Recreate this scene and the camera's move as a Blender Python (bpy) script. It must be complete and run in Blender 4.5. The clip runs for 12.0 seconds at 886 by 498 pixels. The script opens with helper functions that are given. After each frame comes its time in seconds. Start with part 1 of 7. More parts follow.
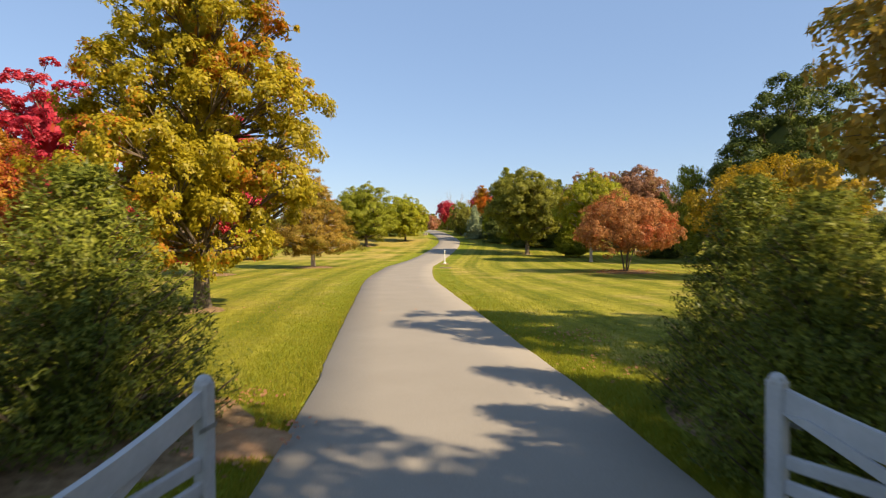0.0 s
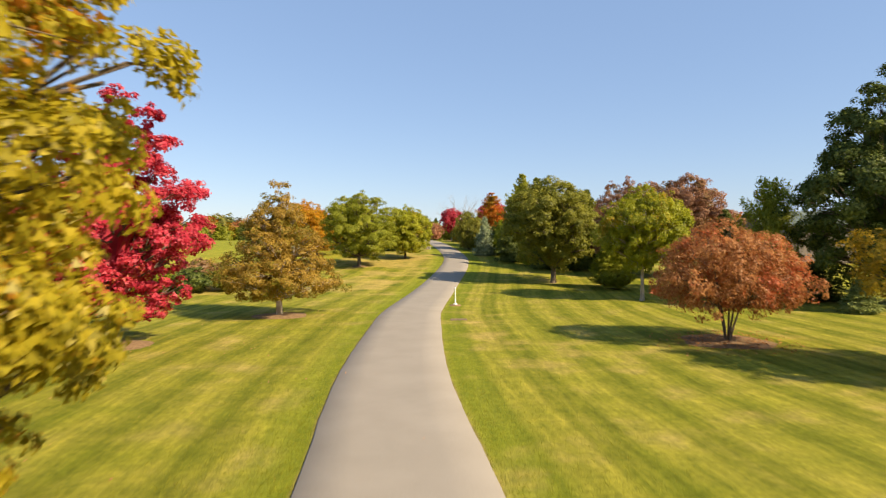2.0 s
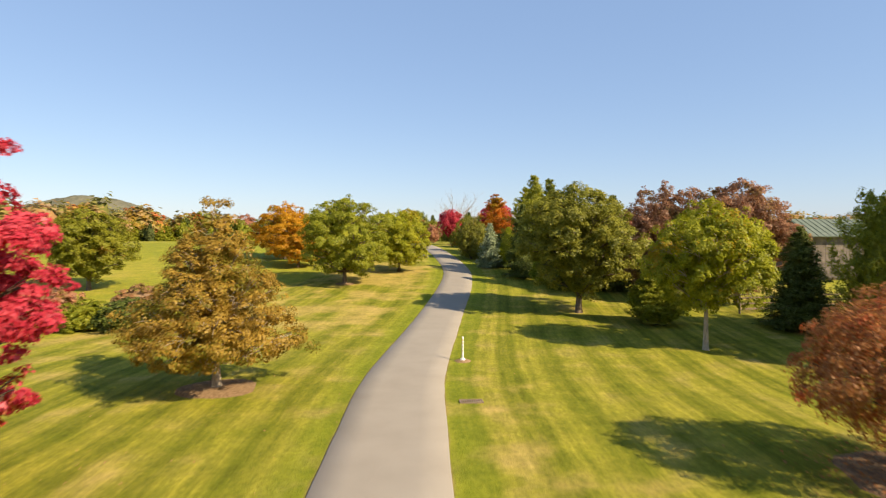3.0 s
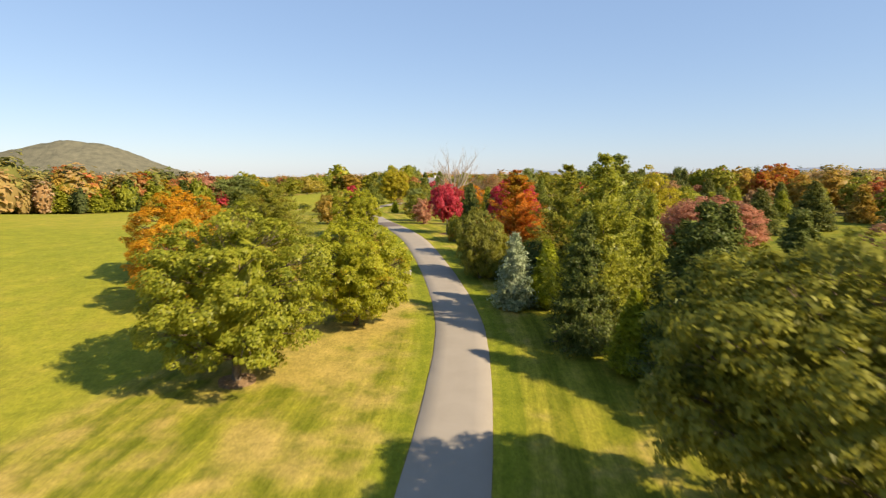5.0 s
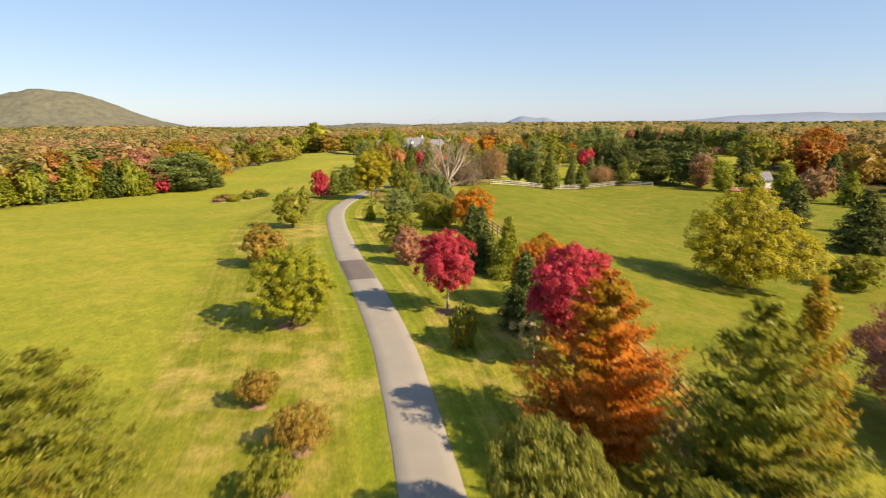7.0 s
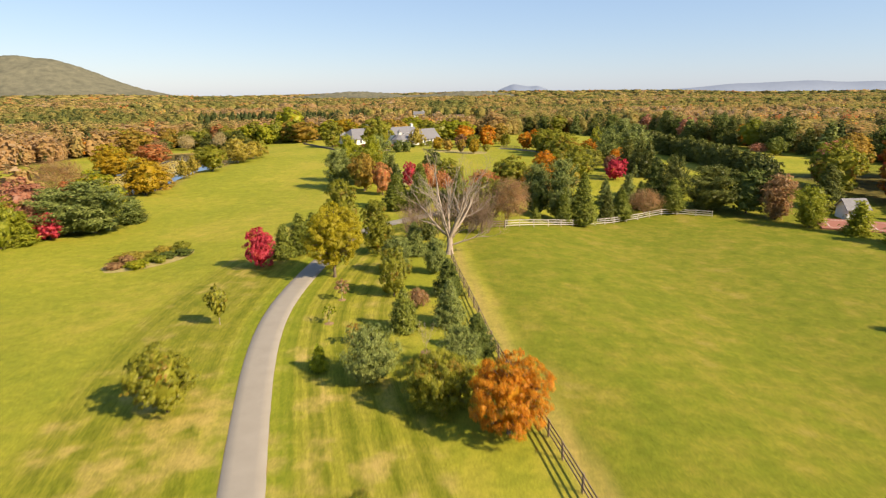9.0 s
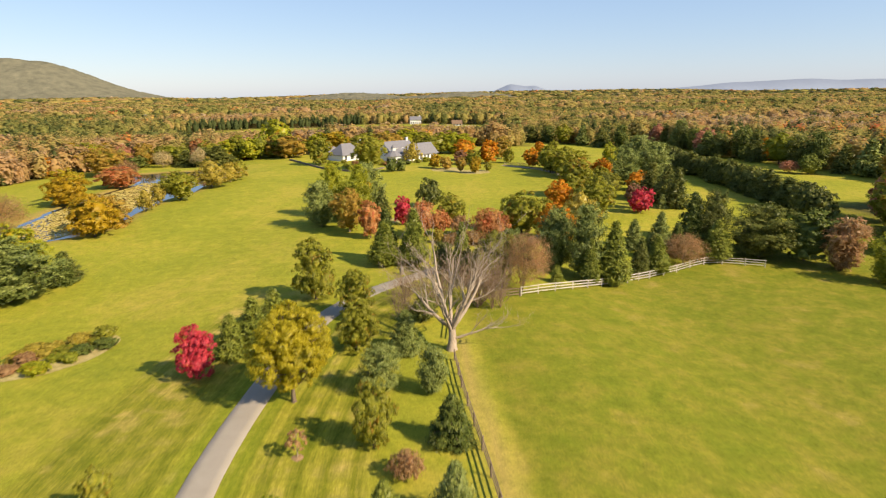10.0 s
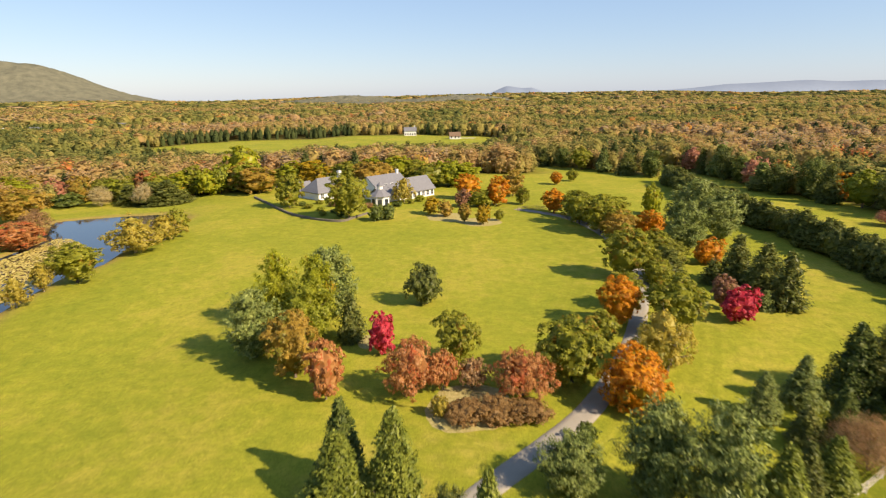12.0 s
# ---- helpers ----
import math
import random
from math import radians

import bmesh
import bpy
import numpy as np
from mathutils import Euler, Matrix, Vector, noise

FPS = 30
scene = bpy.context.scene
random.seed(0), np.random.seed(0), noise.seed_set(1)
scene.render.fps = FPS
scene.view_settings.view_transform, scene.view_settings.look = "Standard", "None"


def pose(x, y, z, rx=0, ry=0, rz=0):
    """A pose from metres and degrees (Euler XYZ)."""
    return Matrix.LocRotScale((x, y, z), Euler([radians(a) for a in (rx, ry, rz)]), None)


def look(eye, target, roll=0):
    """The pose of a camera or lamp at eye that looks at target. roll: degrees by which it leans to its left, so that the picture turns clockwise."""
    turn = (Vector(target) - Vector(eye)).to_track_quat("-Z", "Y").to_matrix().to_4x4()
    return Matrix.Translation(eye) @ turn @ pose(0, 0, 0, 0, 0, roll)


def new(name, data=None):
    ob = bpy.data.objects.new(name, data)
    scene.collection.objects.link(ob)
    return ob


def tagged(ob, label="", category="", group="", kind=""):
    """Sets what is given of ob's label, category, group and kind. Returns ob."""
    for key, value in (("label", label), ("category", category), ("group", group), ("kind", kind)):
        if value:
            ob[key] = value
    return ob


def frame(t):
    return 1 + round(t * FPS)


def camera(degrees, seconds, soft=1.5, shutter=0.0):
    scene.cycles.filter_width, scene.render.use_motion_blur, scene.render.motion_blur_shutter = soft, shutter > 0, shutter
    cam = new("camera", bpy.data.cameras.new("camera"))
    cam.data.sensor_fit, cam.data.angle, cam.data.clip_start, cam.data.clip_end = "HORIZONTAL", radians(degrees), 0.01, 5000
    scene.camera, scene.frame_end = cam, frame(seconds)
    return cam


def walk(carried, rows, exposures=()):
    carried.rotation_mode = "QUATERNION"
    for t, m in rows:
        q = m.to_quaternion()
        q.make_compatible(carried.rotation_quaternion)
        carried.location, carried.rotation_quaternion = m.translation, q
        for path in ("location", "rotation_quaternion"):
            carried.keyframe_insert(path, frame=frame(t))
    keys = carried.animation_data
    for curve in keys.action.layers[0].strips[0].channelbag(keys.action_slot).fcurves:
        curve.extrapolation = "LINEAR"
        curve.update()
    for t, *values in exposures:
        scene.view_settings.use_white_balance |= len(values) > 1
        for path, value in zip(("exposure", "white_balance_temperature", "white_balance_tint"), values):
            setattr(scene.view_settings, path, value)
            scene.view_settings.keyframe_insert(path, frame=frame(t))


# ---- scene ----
cam = camera(73.7, 12.0, soft=1.2, shutter=0.32)
PATH = [
    (0, (0.666, -1.629, 1.862), (0.642, 0.371, 1.837), -0.3),
    (0.5, (0.490, 0.697, 2.111), (0.460, 2.696, 2.094), -0.3),
    (1, (0.272, 3.214, 2.548), (0.239, 5.214, 2.533), -0.3),
    (1.5, (0.109, 5.994, 3.181), (0.077, 7.993, 3.162), -0.2),
    (2, (-0.045, 9.588, 4.021), (-0.072, 11.588, 3.996), -0.1),
    (2.5, (-0.242, 14.056, 4.944), (-0.266, 16.056, 4.914), 0.0),
    (3, (-0.520, 19.034, 5.943), (-0.534, 21.034, 5.894), 0.1),
    (5, (-0.500, 47.500, 10.671), (-0.497, 49.486, 10.437), 0.0),
    (5.5, (-0.572, 54.084, 12.180), (-0.555, 56.064, 11.900), -0.4),
    (6, (-0.697, 61.223, 13.758), (-0.672, 63.197, 13.438), -0.5),
    (6.5, (-0.940, 68.915, 15.520), (-0.907, 70.882, 15.158), -0.5),
    (7, (-1.130, 77.243, 17.286), (-1.086, 79.201, 16.879), -0.4),
    (7.5, (-1.270, 86.265, 19.200), (-1.216, 88.212, 18.747), -0.3),
    (9.5, (-1.120, 127.602, 28.013), (-1.041, 129.535, 27.502), -0.5),
    (10, (-0.482, 138.609, 30.228), (-0.401, 140.541, 29.718), -0.7),
    (10.5, (-0.012, 149.657, 32.565), (0.074, 151.589, 32.055), -0.7),
    (11, (0.331, 160.961, 34.900), (0.422, 162.893, 34.391), -0.7),
    (11.5, (0.600, 172.657, 36.600), (0.694, 174.589, 36.091), -0.7),
    (12, (1.050, 185.100, 37.300), (1.143, 187.033, 36.793), -0.8),
]
walk(cam, [(t, look(eye, target, roll)) for t, eye, target, roll in PATH], exposures=[(0, 0.9, 7350, 12), (12, 0.9, 7350, 12)])

# ---- daylight ----
SUN_AZ, SUN_EL = radians(-33), radians(36)
TO_SUN = Vector((math.cos(SUN_AZ) * math.cos(SUN_EL), math.sin(SUN_AZ) * math.cos(SUN_EL), math.sin(SUN_EL)))
world = bpy.data.worlds.new("sky")
scene.world = world
world.use_nodes = True
sky = world.node_tree.nodes.new("ShaderNodeTexSky")
sky.sky_type, sky.sun_disc = "NISHITA", False
sky.sun_elevation, sky.sun_rotation = SUN_EL, math.atan2(TO_SUN.x, TO_SUN.y)
sky.air_density, sky.dust_density, sky.ozone_density = 1.0, 0.35, 1.6
haze = world.node_tree.nodes.new("ShaderNodeMix")
haze.data_type = "RGBA"
haze.inputs[0].default_value, haze.inputs[7].default_value = 0.46, (2.25, 3.95, 7.5, 1)
world.node_tree.links.new(sky.outputs["Color"], haze.inputs[6])
world.node_tree.links.new(haze.outputs[2], world.node_tree.nodes["Background"].inputs["Color"])
world.node_tree.nodes["Background"].inputs["Strength"].default_value = 0.079
sun = new("sun", bpy.data.lights.new("sun", "SUN"))
sun.data.energy, sun.data.angle, sun.data.color = 5.0, radians(0.6), (1.0, 0.88, 0.69)
sun.matrix_world = look(TO_SUN * 200, (0, 0, 0))

# ---- terrain ----
def ease(v):
    v = min(1.0, max(0.0, v))
    return v * v * (3 - 2 * v)


POND = [(-80, 247), (-76, 256), (-72, 260), (-68, 268), (-70, 285), (-70, 298), (-66, 308), (-67, 323), (-66, 346), (-66, 357), (-75, 368),
        (-91, 365), (-103, 360), (-98, 345), (-92, 336), (-92, 325), (-93, 312), (-92, 298), (-92, 288), (-90, 277), (-88, 262), (-86, 249)]
WATER_Z = 2.5


def shore(x, y):
    """Distance to the pond's shore; positive in the pond."""
    best, inside = 1e9, False
    for (ax, ay), (bx, by) in zip(POND, POND[1:] + POND[:1]):
        dx, dy = bx - ax, by - ay
        u = min(1.0, max(0.0, ((x - ax) * dx + (y - ay) * dy) / (dx * dx + dy * dy)))
        best = min(best, math.hypot(x - ax - u * dx, y - ay - u * dy))
        if (ay > y) != (by > y) and x < ax + (y - ay) / dy * dx:
            inside = not inside
    return best if inside else -best


def ground_z(x, y):
    z = 4.3 * ease((y - 45) / 80)
    z -= 3.2 * ease((x - 8) / 30) * ease((y - 70) / 50) * (1 - ease((y - 225) / 40))
    z -= 1.7 * ease((-x - 12) / 35) * ease((y - 150) / 40) * (1 - ease((y - 240) / 60))
    z -= 2.8 * ease((-x - 50) / 50) * ease((y - 200) / 100)
    z -= 4.0 * ease((y - 420) / 200)
    if -125 < x < -50 and 230 < y < 392:
        d = shore(x, y)
        z = max(z, 2.75) * ease((d + 18) / 6) + z * (1 - ease((d + 18) / 6))
        z += (1.5 - z) * ease((d + 1.6) / 3.2)
    far = ease((math.hypot(x, y - 250) - 260) / 300)
    if far > 0:
        z += far * 3.5 * noise.noise(Vector((x * 0.004, y * 0.004, 3.1)))
        z += ease((math.hypot(x, y) - 1500) / 2500) * (14 + 26 * noise.noise(Vector((x * 0.0011, y * 0.0011, 9.0))))
    return z


DRIVE = [(1.9, -60), (1.8, -20), (1.4, -6), (0.75, 4.2), (0.4, 7.5), (0.0, 11), (-0.9, 19), (-1.75, 27), (-2.15, 36), (-2.2, 45), (-0.95, 60),
         (0.15, 72), (0.55, 80), (0.4, 85), (-0.2, 91), (-1.3, 99), (-3.1, 110), (-4.6, 117), (-7.0, 127), (-10.0, 139), (-13.8, 157),
         (-15.5, 168), (-15.9, 177), (-15.2, 187), (-13.8, 197), (-12.0, 206), (-7.6, 214.3), (-0.6, 221.8), (6.2, 228.4), (14.0, 236.0),
         (21.0, 244.2), (30.5, 259), (38.5, 277), (43, 290), (45.8, 306), (46, 324), (43, 340), (37, 349), (31, 355)]


def spline(points, step):
    out = []
    for i in range(len(points) - 1):
        p = [Vector(points[max(0, min(len(points) - 1, i + k))]) for k in (-1, 0, 1, 2)]
        n = max(2, int((p[2] - p[1]).length / step))
        for k in range(n):
            u = k / n
            out.append(0.5 * (2 * p[1] + (p[2] - p[0]) * u + (2 * p[0] - 5 * p[1] + 4 * p[2] - p[3]) * u * u
                              + (3 * p[1] - p[0] - 3 * p[2] + p[3]) * u ** 3))
    return out + [Vector(points[-1])]


LINE = np.array([tuple(p) for p in spline(DRIVE, 1.0)])
TANGENT = np.gradient(LINE, axis=0)
TANGENT /= np.linalg.norm(TANGENT, axis=1)[:, None]


def half_width(y):
    return 1.64 - 0.16 * ease((y - 42) / 22) - 0.22 * ease((y - 66) / 40)


def drive_offset(x, y):
    """Signed distance from the middle of the drive; positive to its right."""
    d = LINE - (x, y)
    k = int(np.argmin((d ** 2).sum(1)))
    side = TANGENT[k][1] * (x - LINE[k][0]) - TANGENT[k][0] * (y - LINE[k][1])
    return math.copysign(math.hypot(*d[k]), side)


# ---- materials ----
class Nodes:
    """A short way to write node trees."""

    def __init__(self, name):
        self.mat = bpy.data.materials.new(name)
        self.mat.use_nodes = True
        self.tree = self.mat.node_tree
        self.tree.nodes.clear()
        self.out = self.tree.nodes.new("ShaderNodeOutputMaterial")

    def add(self, kind, **values):
        node = self.tree.nodes.new(kind)
        for key, value in values.items():
            slot = node.inputs[key.replace("_", " ")] if key.replace("_", " ") in node.inputs else None
            if slot is None:
                continue
            if isinstance(value, bpy.types.NodeSocket):
                self.tree.links.new(value, slot)
            else:
                slot.default_value = value
        return node

    def link(self, a, b):
        self.tree.links.new(a, b)

    def coords(self, kind="Object"):
        return self.add("ShaderNodeTexCoord").outputs[kind]

    def noise(self, vector, scale, detail=4.0, rough=0.55):
        return self.add("ShaderNodeTexNoise", Vector=vector, Scale=scale, Detail=detail, Roughness=rough).outputs["Fac"]

    def ramp(self, fac, stops):
        node = self.add("ShaderNodeValToRGB", Fac=fac)
        ramp = node.color_ramp
        while len(ramp.elements) < len(stops):
            ramp.elements.new(0.5)
        for e, (pos, col) in zip(ramp.elements, stops):
            e.position, e.color = pos, (*col, 1) if len(col) == 3 else col
        return node.outputs["Color"]

    def mix(self, fac, a, b, blend="MIX"):
        node = self.tree.nodes.new("ShaderNodeMix")
        node.data_type, node.blend_type = "RGBA", blend
        for slot, value in ((node.inputs[0], fac), (node.inputs[6], a), (node.inputs[7], b)):
            if isinstance(value, bpy.types.NodeSocket):
                self.tree.links.new(value, slot)
            else:
                slot.default_value = value if not isinstance(value, tuple) else (*value, 1)
        return node.outputs[2]

    def math(self, op, a, b=0.0, c=0.0):
        node = self.tree.nodes.new("ShaderNodeMath")
        node.operation = op
        for slot, value in zip(node.inputs, (a, b, c)):
            if isinstance(value, bpy.types.NodeSocket):
                self.tree.links.new(value, slot)
            else:
                slot.default_value = value
        return node.outputs[0]

    def span(self, value, a, b):
        node = self.add("ShaderNodeMapRange", Value=value, From_Min=a, From_Max=b)
        node.interpolation_type = "SMOOTHSTEP"
        for slot, v in (("From Min", a), ("From Max", b)):
            node.inputs[slot].default_value = v
        return node.outputs["Result"]

    def attribute(self, name):
        node = self.tree.nodes.new("ShaderNodeAttribute")
        node.attribute_name = name
        return node.outputs["Fac"]

    def bump(self, height, strength, distance):
        return self.add("ShaderNodeBump", Height=height, Strength=strength, Distance=distance).outputs["Normal"]

    def surface(self, colour, rough=0.8, normal=None, metal=0.0, spec=0.3):
        node = self.add("ShaderNodeBsdfPrincipled", Base_Color=colour if isinstance(colour, bpy.types.NodeSocket) else (*colour, 1),
                        Roughness=rough, Metallic=metal)
        node.inputs["Specular IOR Level"].default_value = spec
        if normal is not None:
            self.link(normal, node.inputs["Normal"])
        self.link(node.outputs["BSDF"], self.out.inputs["Surface"])
        return self.mat


def plain(name, low, high, scale=6.0, rough=0.7, bump=0.3, depth=0.01, metal=0.0, spec=0.3):
    n = Nodes(name)
    v = n.coords()
    f = n.noise(v, scale, 6)
    g = n.noise(v, scale * 9, 3)
    shade = n.math("ADD", n.math("MULTIPLY", f, 0.7), n.math("MULTIPLY", g, 0.3))
    col = n.ramp(shade, [(0.3, low), (0.7, high)])
    return n.surface(col, rough, n.bump(shade, bump, depth), metal, spec)


def bark(name, low, high):
    n = Nodes(name)
    v = n.coords()
    stretched = n.add("ShaderNodeMapping", Vector=v)
    stretched.inputs["Scale"].default_value = (9, 9, 1.6)
    f = n.noise(stretched.outputs[0], 3.0, 6, 0.65)
    col = n.ramp(f, [(0.3, low), (0.68, high)])
    return n.surface(col, 0.9, n.bump(f, 0.8, 0.03), spec=0.1)


def leaf(name, low, mid, high, accent=None, amount=0.0, through_light=0.48):
    """Foliage: colour varies leaf by leaf, by patches of the crown and from plant to plant."""
    n = Nodes(name)
    island = n.add("ShaderNodeNewGeometry").outputs["Random Per Island"]
    plant = n.add("ShaderNodeObjectInfo").outputs["Random"]
    shifted = n.add("ShaderNodeVectorMath", )
    shifted.operation = "ADD"
    n.link(n.coords(), shifted.inputs[0])
    turned = n.add("ShaderNodeCombineXYZ", X=n.math("MULTIPLY", plant, 40.0), Y=n.math("MULTIPLY", plant, 17.0))
    n.link(turned.outputs[0], shifted.inputs[1])
    patch = n.noise(shifted.outputs[0], 0.75, 2)
    f = n.math("ADD", n.math("MULTIPLY", island, 0.55), n.math("MULTIPLY", patch, 0.9))
    f = n.math("ADD", f, n.math("MULTIPLY", plant, 0.16))
    col = n.ramp(n.math("SUBTRACT", f, 0.3), [(0.05, low), (0.45, mid), (0.9, high)])
    if accent:
        spot = n.noise(shifted.outputs[0], 0.5, 3)
        pick = n.span(n.math("ADD", spot, n.math("MULTIPLY", island, 0.18)), 0.75 - amount, 0.83 - amount)
        col = n.mix(pick, col, accent)
    diffuse = n.add("ShaderNodeBsdfDiffuse", Color=col)
    lit = n.add("ShaderNodeBsdfTranslucent", Color=col)
    both = n.add("ShaderNodeMixShader", Fac=through_light)
    n.link(diffuse.outputs[0], both.inputs[1])
    n.link(lit.outputs[0], both.inputs[2])
    sheen = n.add("ShaderNodeBsdfGlossy", Color=(1, 1, 1, 1), Roughness=0.45)
    last = n.add("ShaderNodeMixShader", Fac=0.012)
    n.link(both.outputs[0], last.inputs[1])
    n.link(sheen.outputs[0], last.inputs[2])
    n.link(last.outputs[0], n.out.inputs["Surface"])
    return n.mat


LEAF = {
    "green": leaf("leaf_green", (0.128, 0.156, 0.015), (0.262, 0.28, 0.0254), (0.41, 0.395, 0.047)),
    "dark": leaf("leaf_dark_green", (0.035, 0.053, 0.012), (0.084, 0.11, 0.021), (0.18, 0.195, 0.04), through_light=0.2),
    "lime": leaf("leaf_lime", (0.15, 0.178, 0.0135), (0.315, 0.325, 0.0215), (0.46, 0.44, 0.036), (0.435, 0.27, 0.0174), 0.03),
    "honey": leaf("leaf_honey", (0.215, 0.2, 0.014), (0.42, 0.355, 0.022), (0.59, 0.48, 0.04)),
    "olive": leaf("leaf_olive", (0.118, 0.13, 0.014), (0.246, 0.248, 0.026), (0.385, 0.36, 0.043), (0.35, 0.2, 0.03), 0.04),
    "bronze": leaf("leaf_bronze", (0.21, 0.138, 0.025), (0.4, 0.255, 0.043), (0.53, 0.355, 0.07), (0.226, 0.2, 0.0261), 0.1),
    "gold": leaf("leaf_gold", (0.21, 0.185, 0.015), (0.41, 0.332, 0.023), (0.58, 0.44, 0.04), (0.5, 0.19, 0.02), 0.09, through_light=0.55),
    "rust": leaf("leaf_rust", (0.226, 0.104, 0.0139), (0.418, 0.183, 0.0209), (0.522, 0.278, 0.0305), (0.418, 0.0609, 0.0261), 0.1),
    "amber": leaf("leaf_amber", (0.217, 0.144, 0.00957), (0.409, 0.261, 0.0157), (0.522, 0.357, 0.0305), (0.235, 0.191, 0.0157), 0.08),
    "orange": leaf("leaf_orange", (0.36, 0.125, 0.01), (0.59, 0.228, 0.015), (0.68, 0.35, 0.032), (0.3, 0.23, 0.018), 0.07),
    "apricot": leaf("leaf_apricot", (0.36, 0.145, 0.01), (0.58, 0.275, 0.016), (0.68, 0.41, 0.035), (0.3, 0.23, 0.018), 0.07),
    "copper": leaf("leaf_copper", (0.34, 0.1, 0.012), (0.58, 0.185, 0.018), (0.68, 0.3, 0.036), (0.42, 0.25, 0.02), 0.08),
    "crimson": leaf("leaf_crimson", (0.26, 0.014, 0.027), (0.53, 0.038, 0.066), (0.7, 0.115, 0.142), (0.52, 0.12, 0.045), 0.03),
    "russet": leaf("leaf_russet", (0.25, 0.1, 0.036), (0.46, 0.2, 0.066), (0.56, 0.3, 0.11), (0.48, 0.125, 0.045), 0.09),
    "rosy": leaf("leaf_rosy", (0.215, 0.118, 0.054), (0.365, 0.21, 0.092), (0.46, 0.3, 0.14), (0.4, 0.18, 0.07), 0.05),
    "plum": leaf("leaf_plum", (0.18, 0.086, 0.05), (0.33, 0.165, 0.09), (0.44, 0.25, 0.145), (0.313, 0.2, 0.0696), 0.1),
    "straw": leaf("leaf_straw", (0.226, 0.174, 0.0226), (0.409, 0.313, 0.0435), (0.522, 0.426, 0.087), (0.244, 0.217, 0.0313), 0.1),
    "peach": leaf("leaf_peach", (0.313, 0.122, 0.0696), (0.487, 0.217, 0.122), (0.574, 0.331, 0.191), (0.365, 0.244, 0.0696), 0.06),
    "cream": leaf("leaf_cream", (0.348, 0.252, 0.0957), (0.496, 0.383, 0.174), (0.592, 0.487, 0.27)),
    "dusty": leaf("leaf_dusty_red", (0.28, 0.11, 0.064), (0.45, 0.19, 0.112), (0.55, 0.29, 0.175), (0.296, 0.165, 0.0783), 0.08),
    "moss": leaf("leaf_moss", (0.1, 0.115, 0.017), (0.215, 0.215, 0.03), (0.345, 0.322, 0.048)),
    "hedge": leaf("leaf_hedge", (0.0631, 0.079, 0.021), (0.125, 0.142, 0.0316), (0.231, 0.227, 0.0527), through_light=0.38),
    "yew": leaf("leaf_yew", (0.03, 0.042, 0.008), (0.1, 0.122, 0.015), (0.265, 0.268, 0.036), through_light=0.25),
    "brown": leaf("leaf_brown", (0.17, 0.092, 0.034), (0.3, 0.17, 0.06), (0.4, 0.255, 0.1)),
    "cedar": leaf("leaf_cedar", (0.08, 0.1, 0.016), (0.16, 0.185, 0.028), (0.27, 0.28, 0.046), through_light=0.25),
    "silver": leaf("leaf_silver_blue", (0.165, 0.209, 0.104), (0.278, 0.326, 0.174), (0.383, 0.426, 0.252), through_light=0.2),
    "chartreuse": leaf("leaf_chartreuse", (0.148, 0.174, 0.0104), (0.278, 0.313, 0.0174), (0.418, 0.435, 0.0348)),
    "blue": leaf("leaf_blue_green", (0.072, 0.098, 0.024), (0.172, 0.206, 0.05), (0.325, 0.345, 0.1), through_light=0.25),
}
PADS = leaf("lily_pad_leaf", (0.3, 0.22, 0.05), (0.46, 0.35, 0.1), (0.56, 0.45, 0.17), (0.3, 0.26, 0.06), 0.08, through_light=0.1)
BARK = bark("bark_brown", (0.07, 0.05, 0.035), (0.2, 0.155, 0.11))
BARK_PALE = bark("bark_pale", (0.22, 0.17, 0.12), (0.48, 0.4, 0.3))
BARK_DEAD = bark("bark_dead_grey", (0.17, 0.135, 0.102), (0.43, 0.35, 0.275))
BARK_ROSY = bark("bark_rosy_twigs", (0.15, 0.098, 0.06), (0.31, 0.215, 0.145))


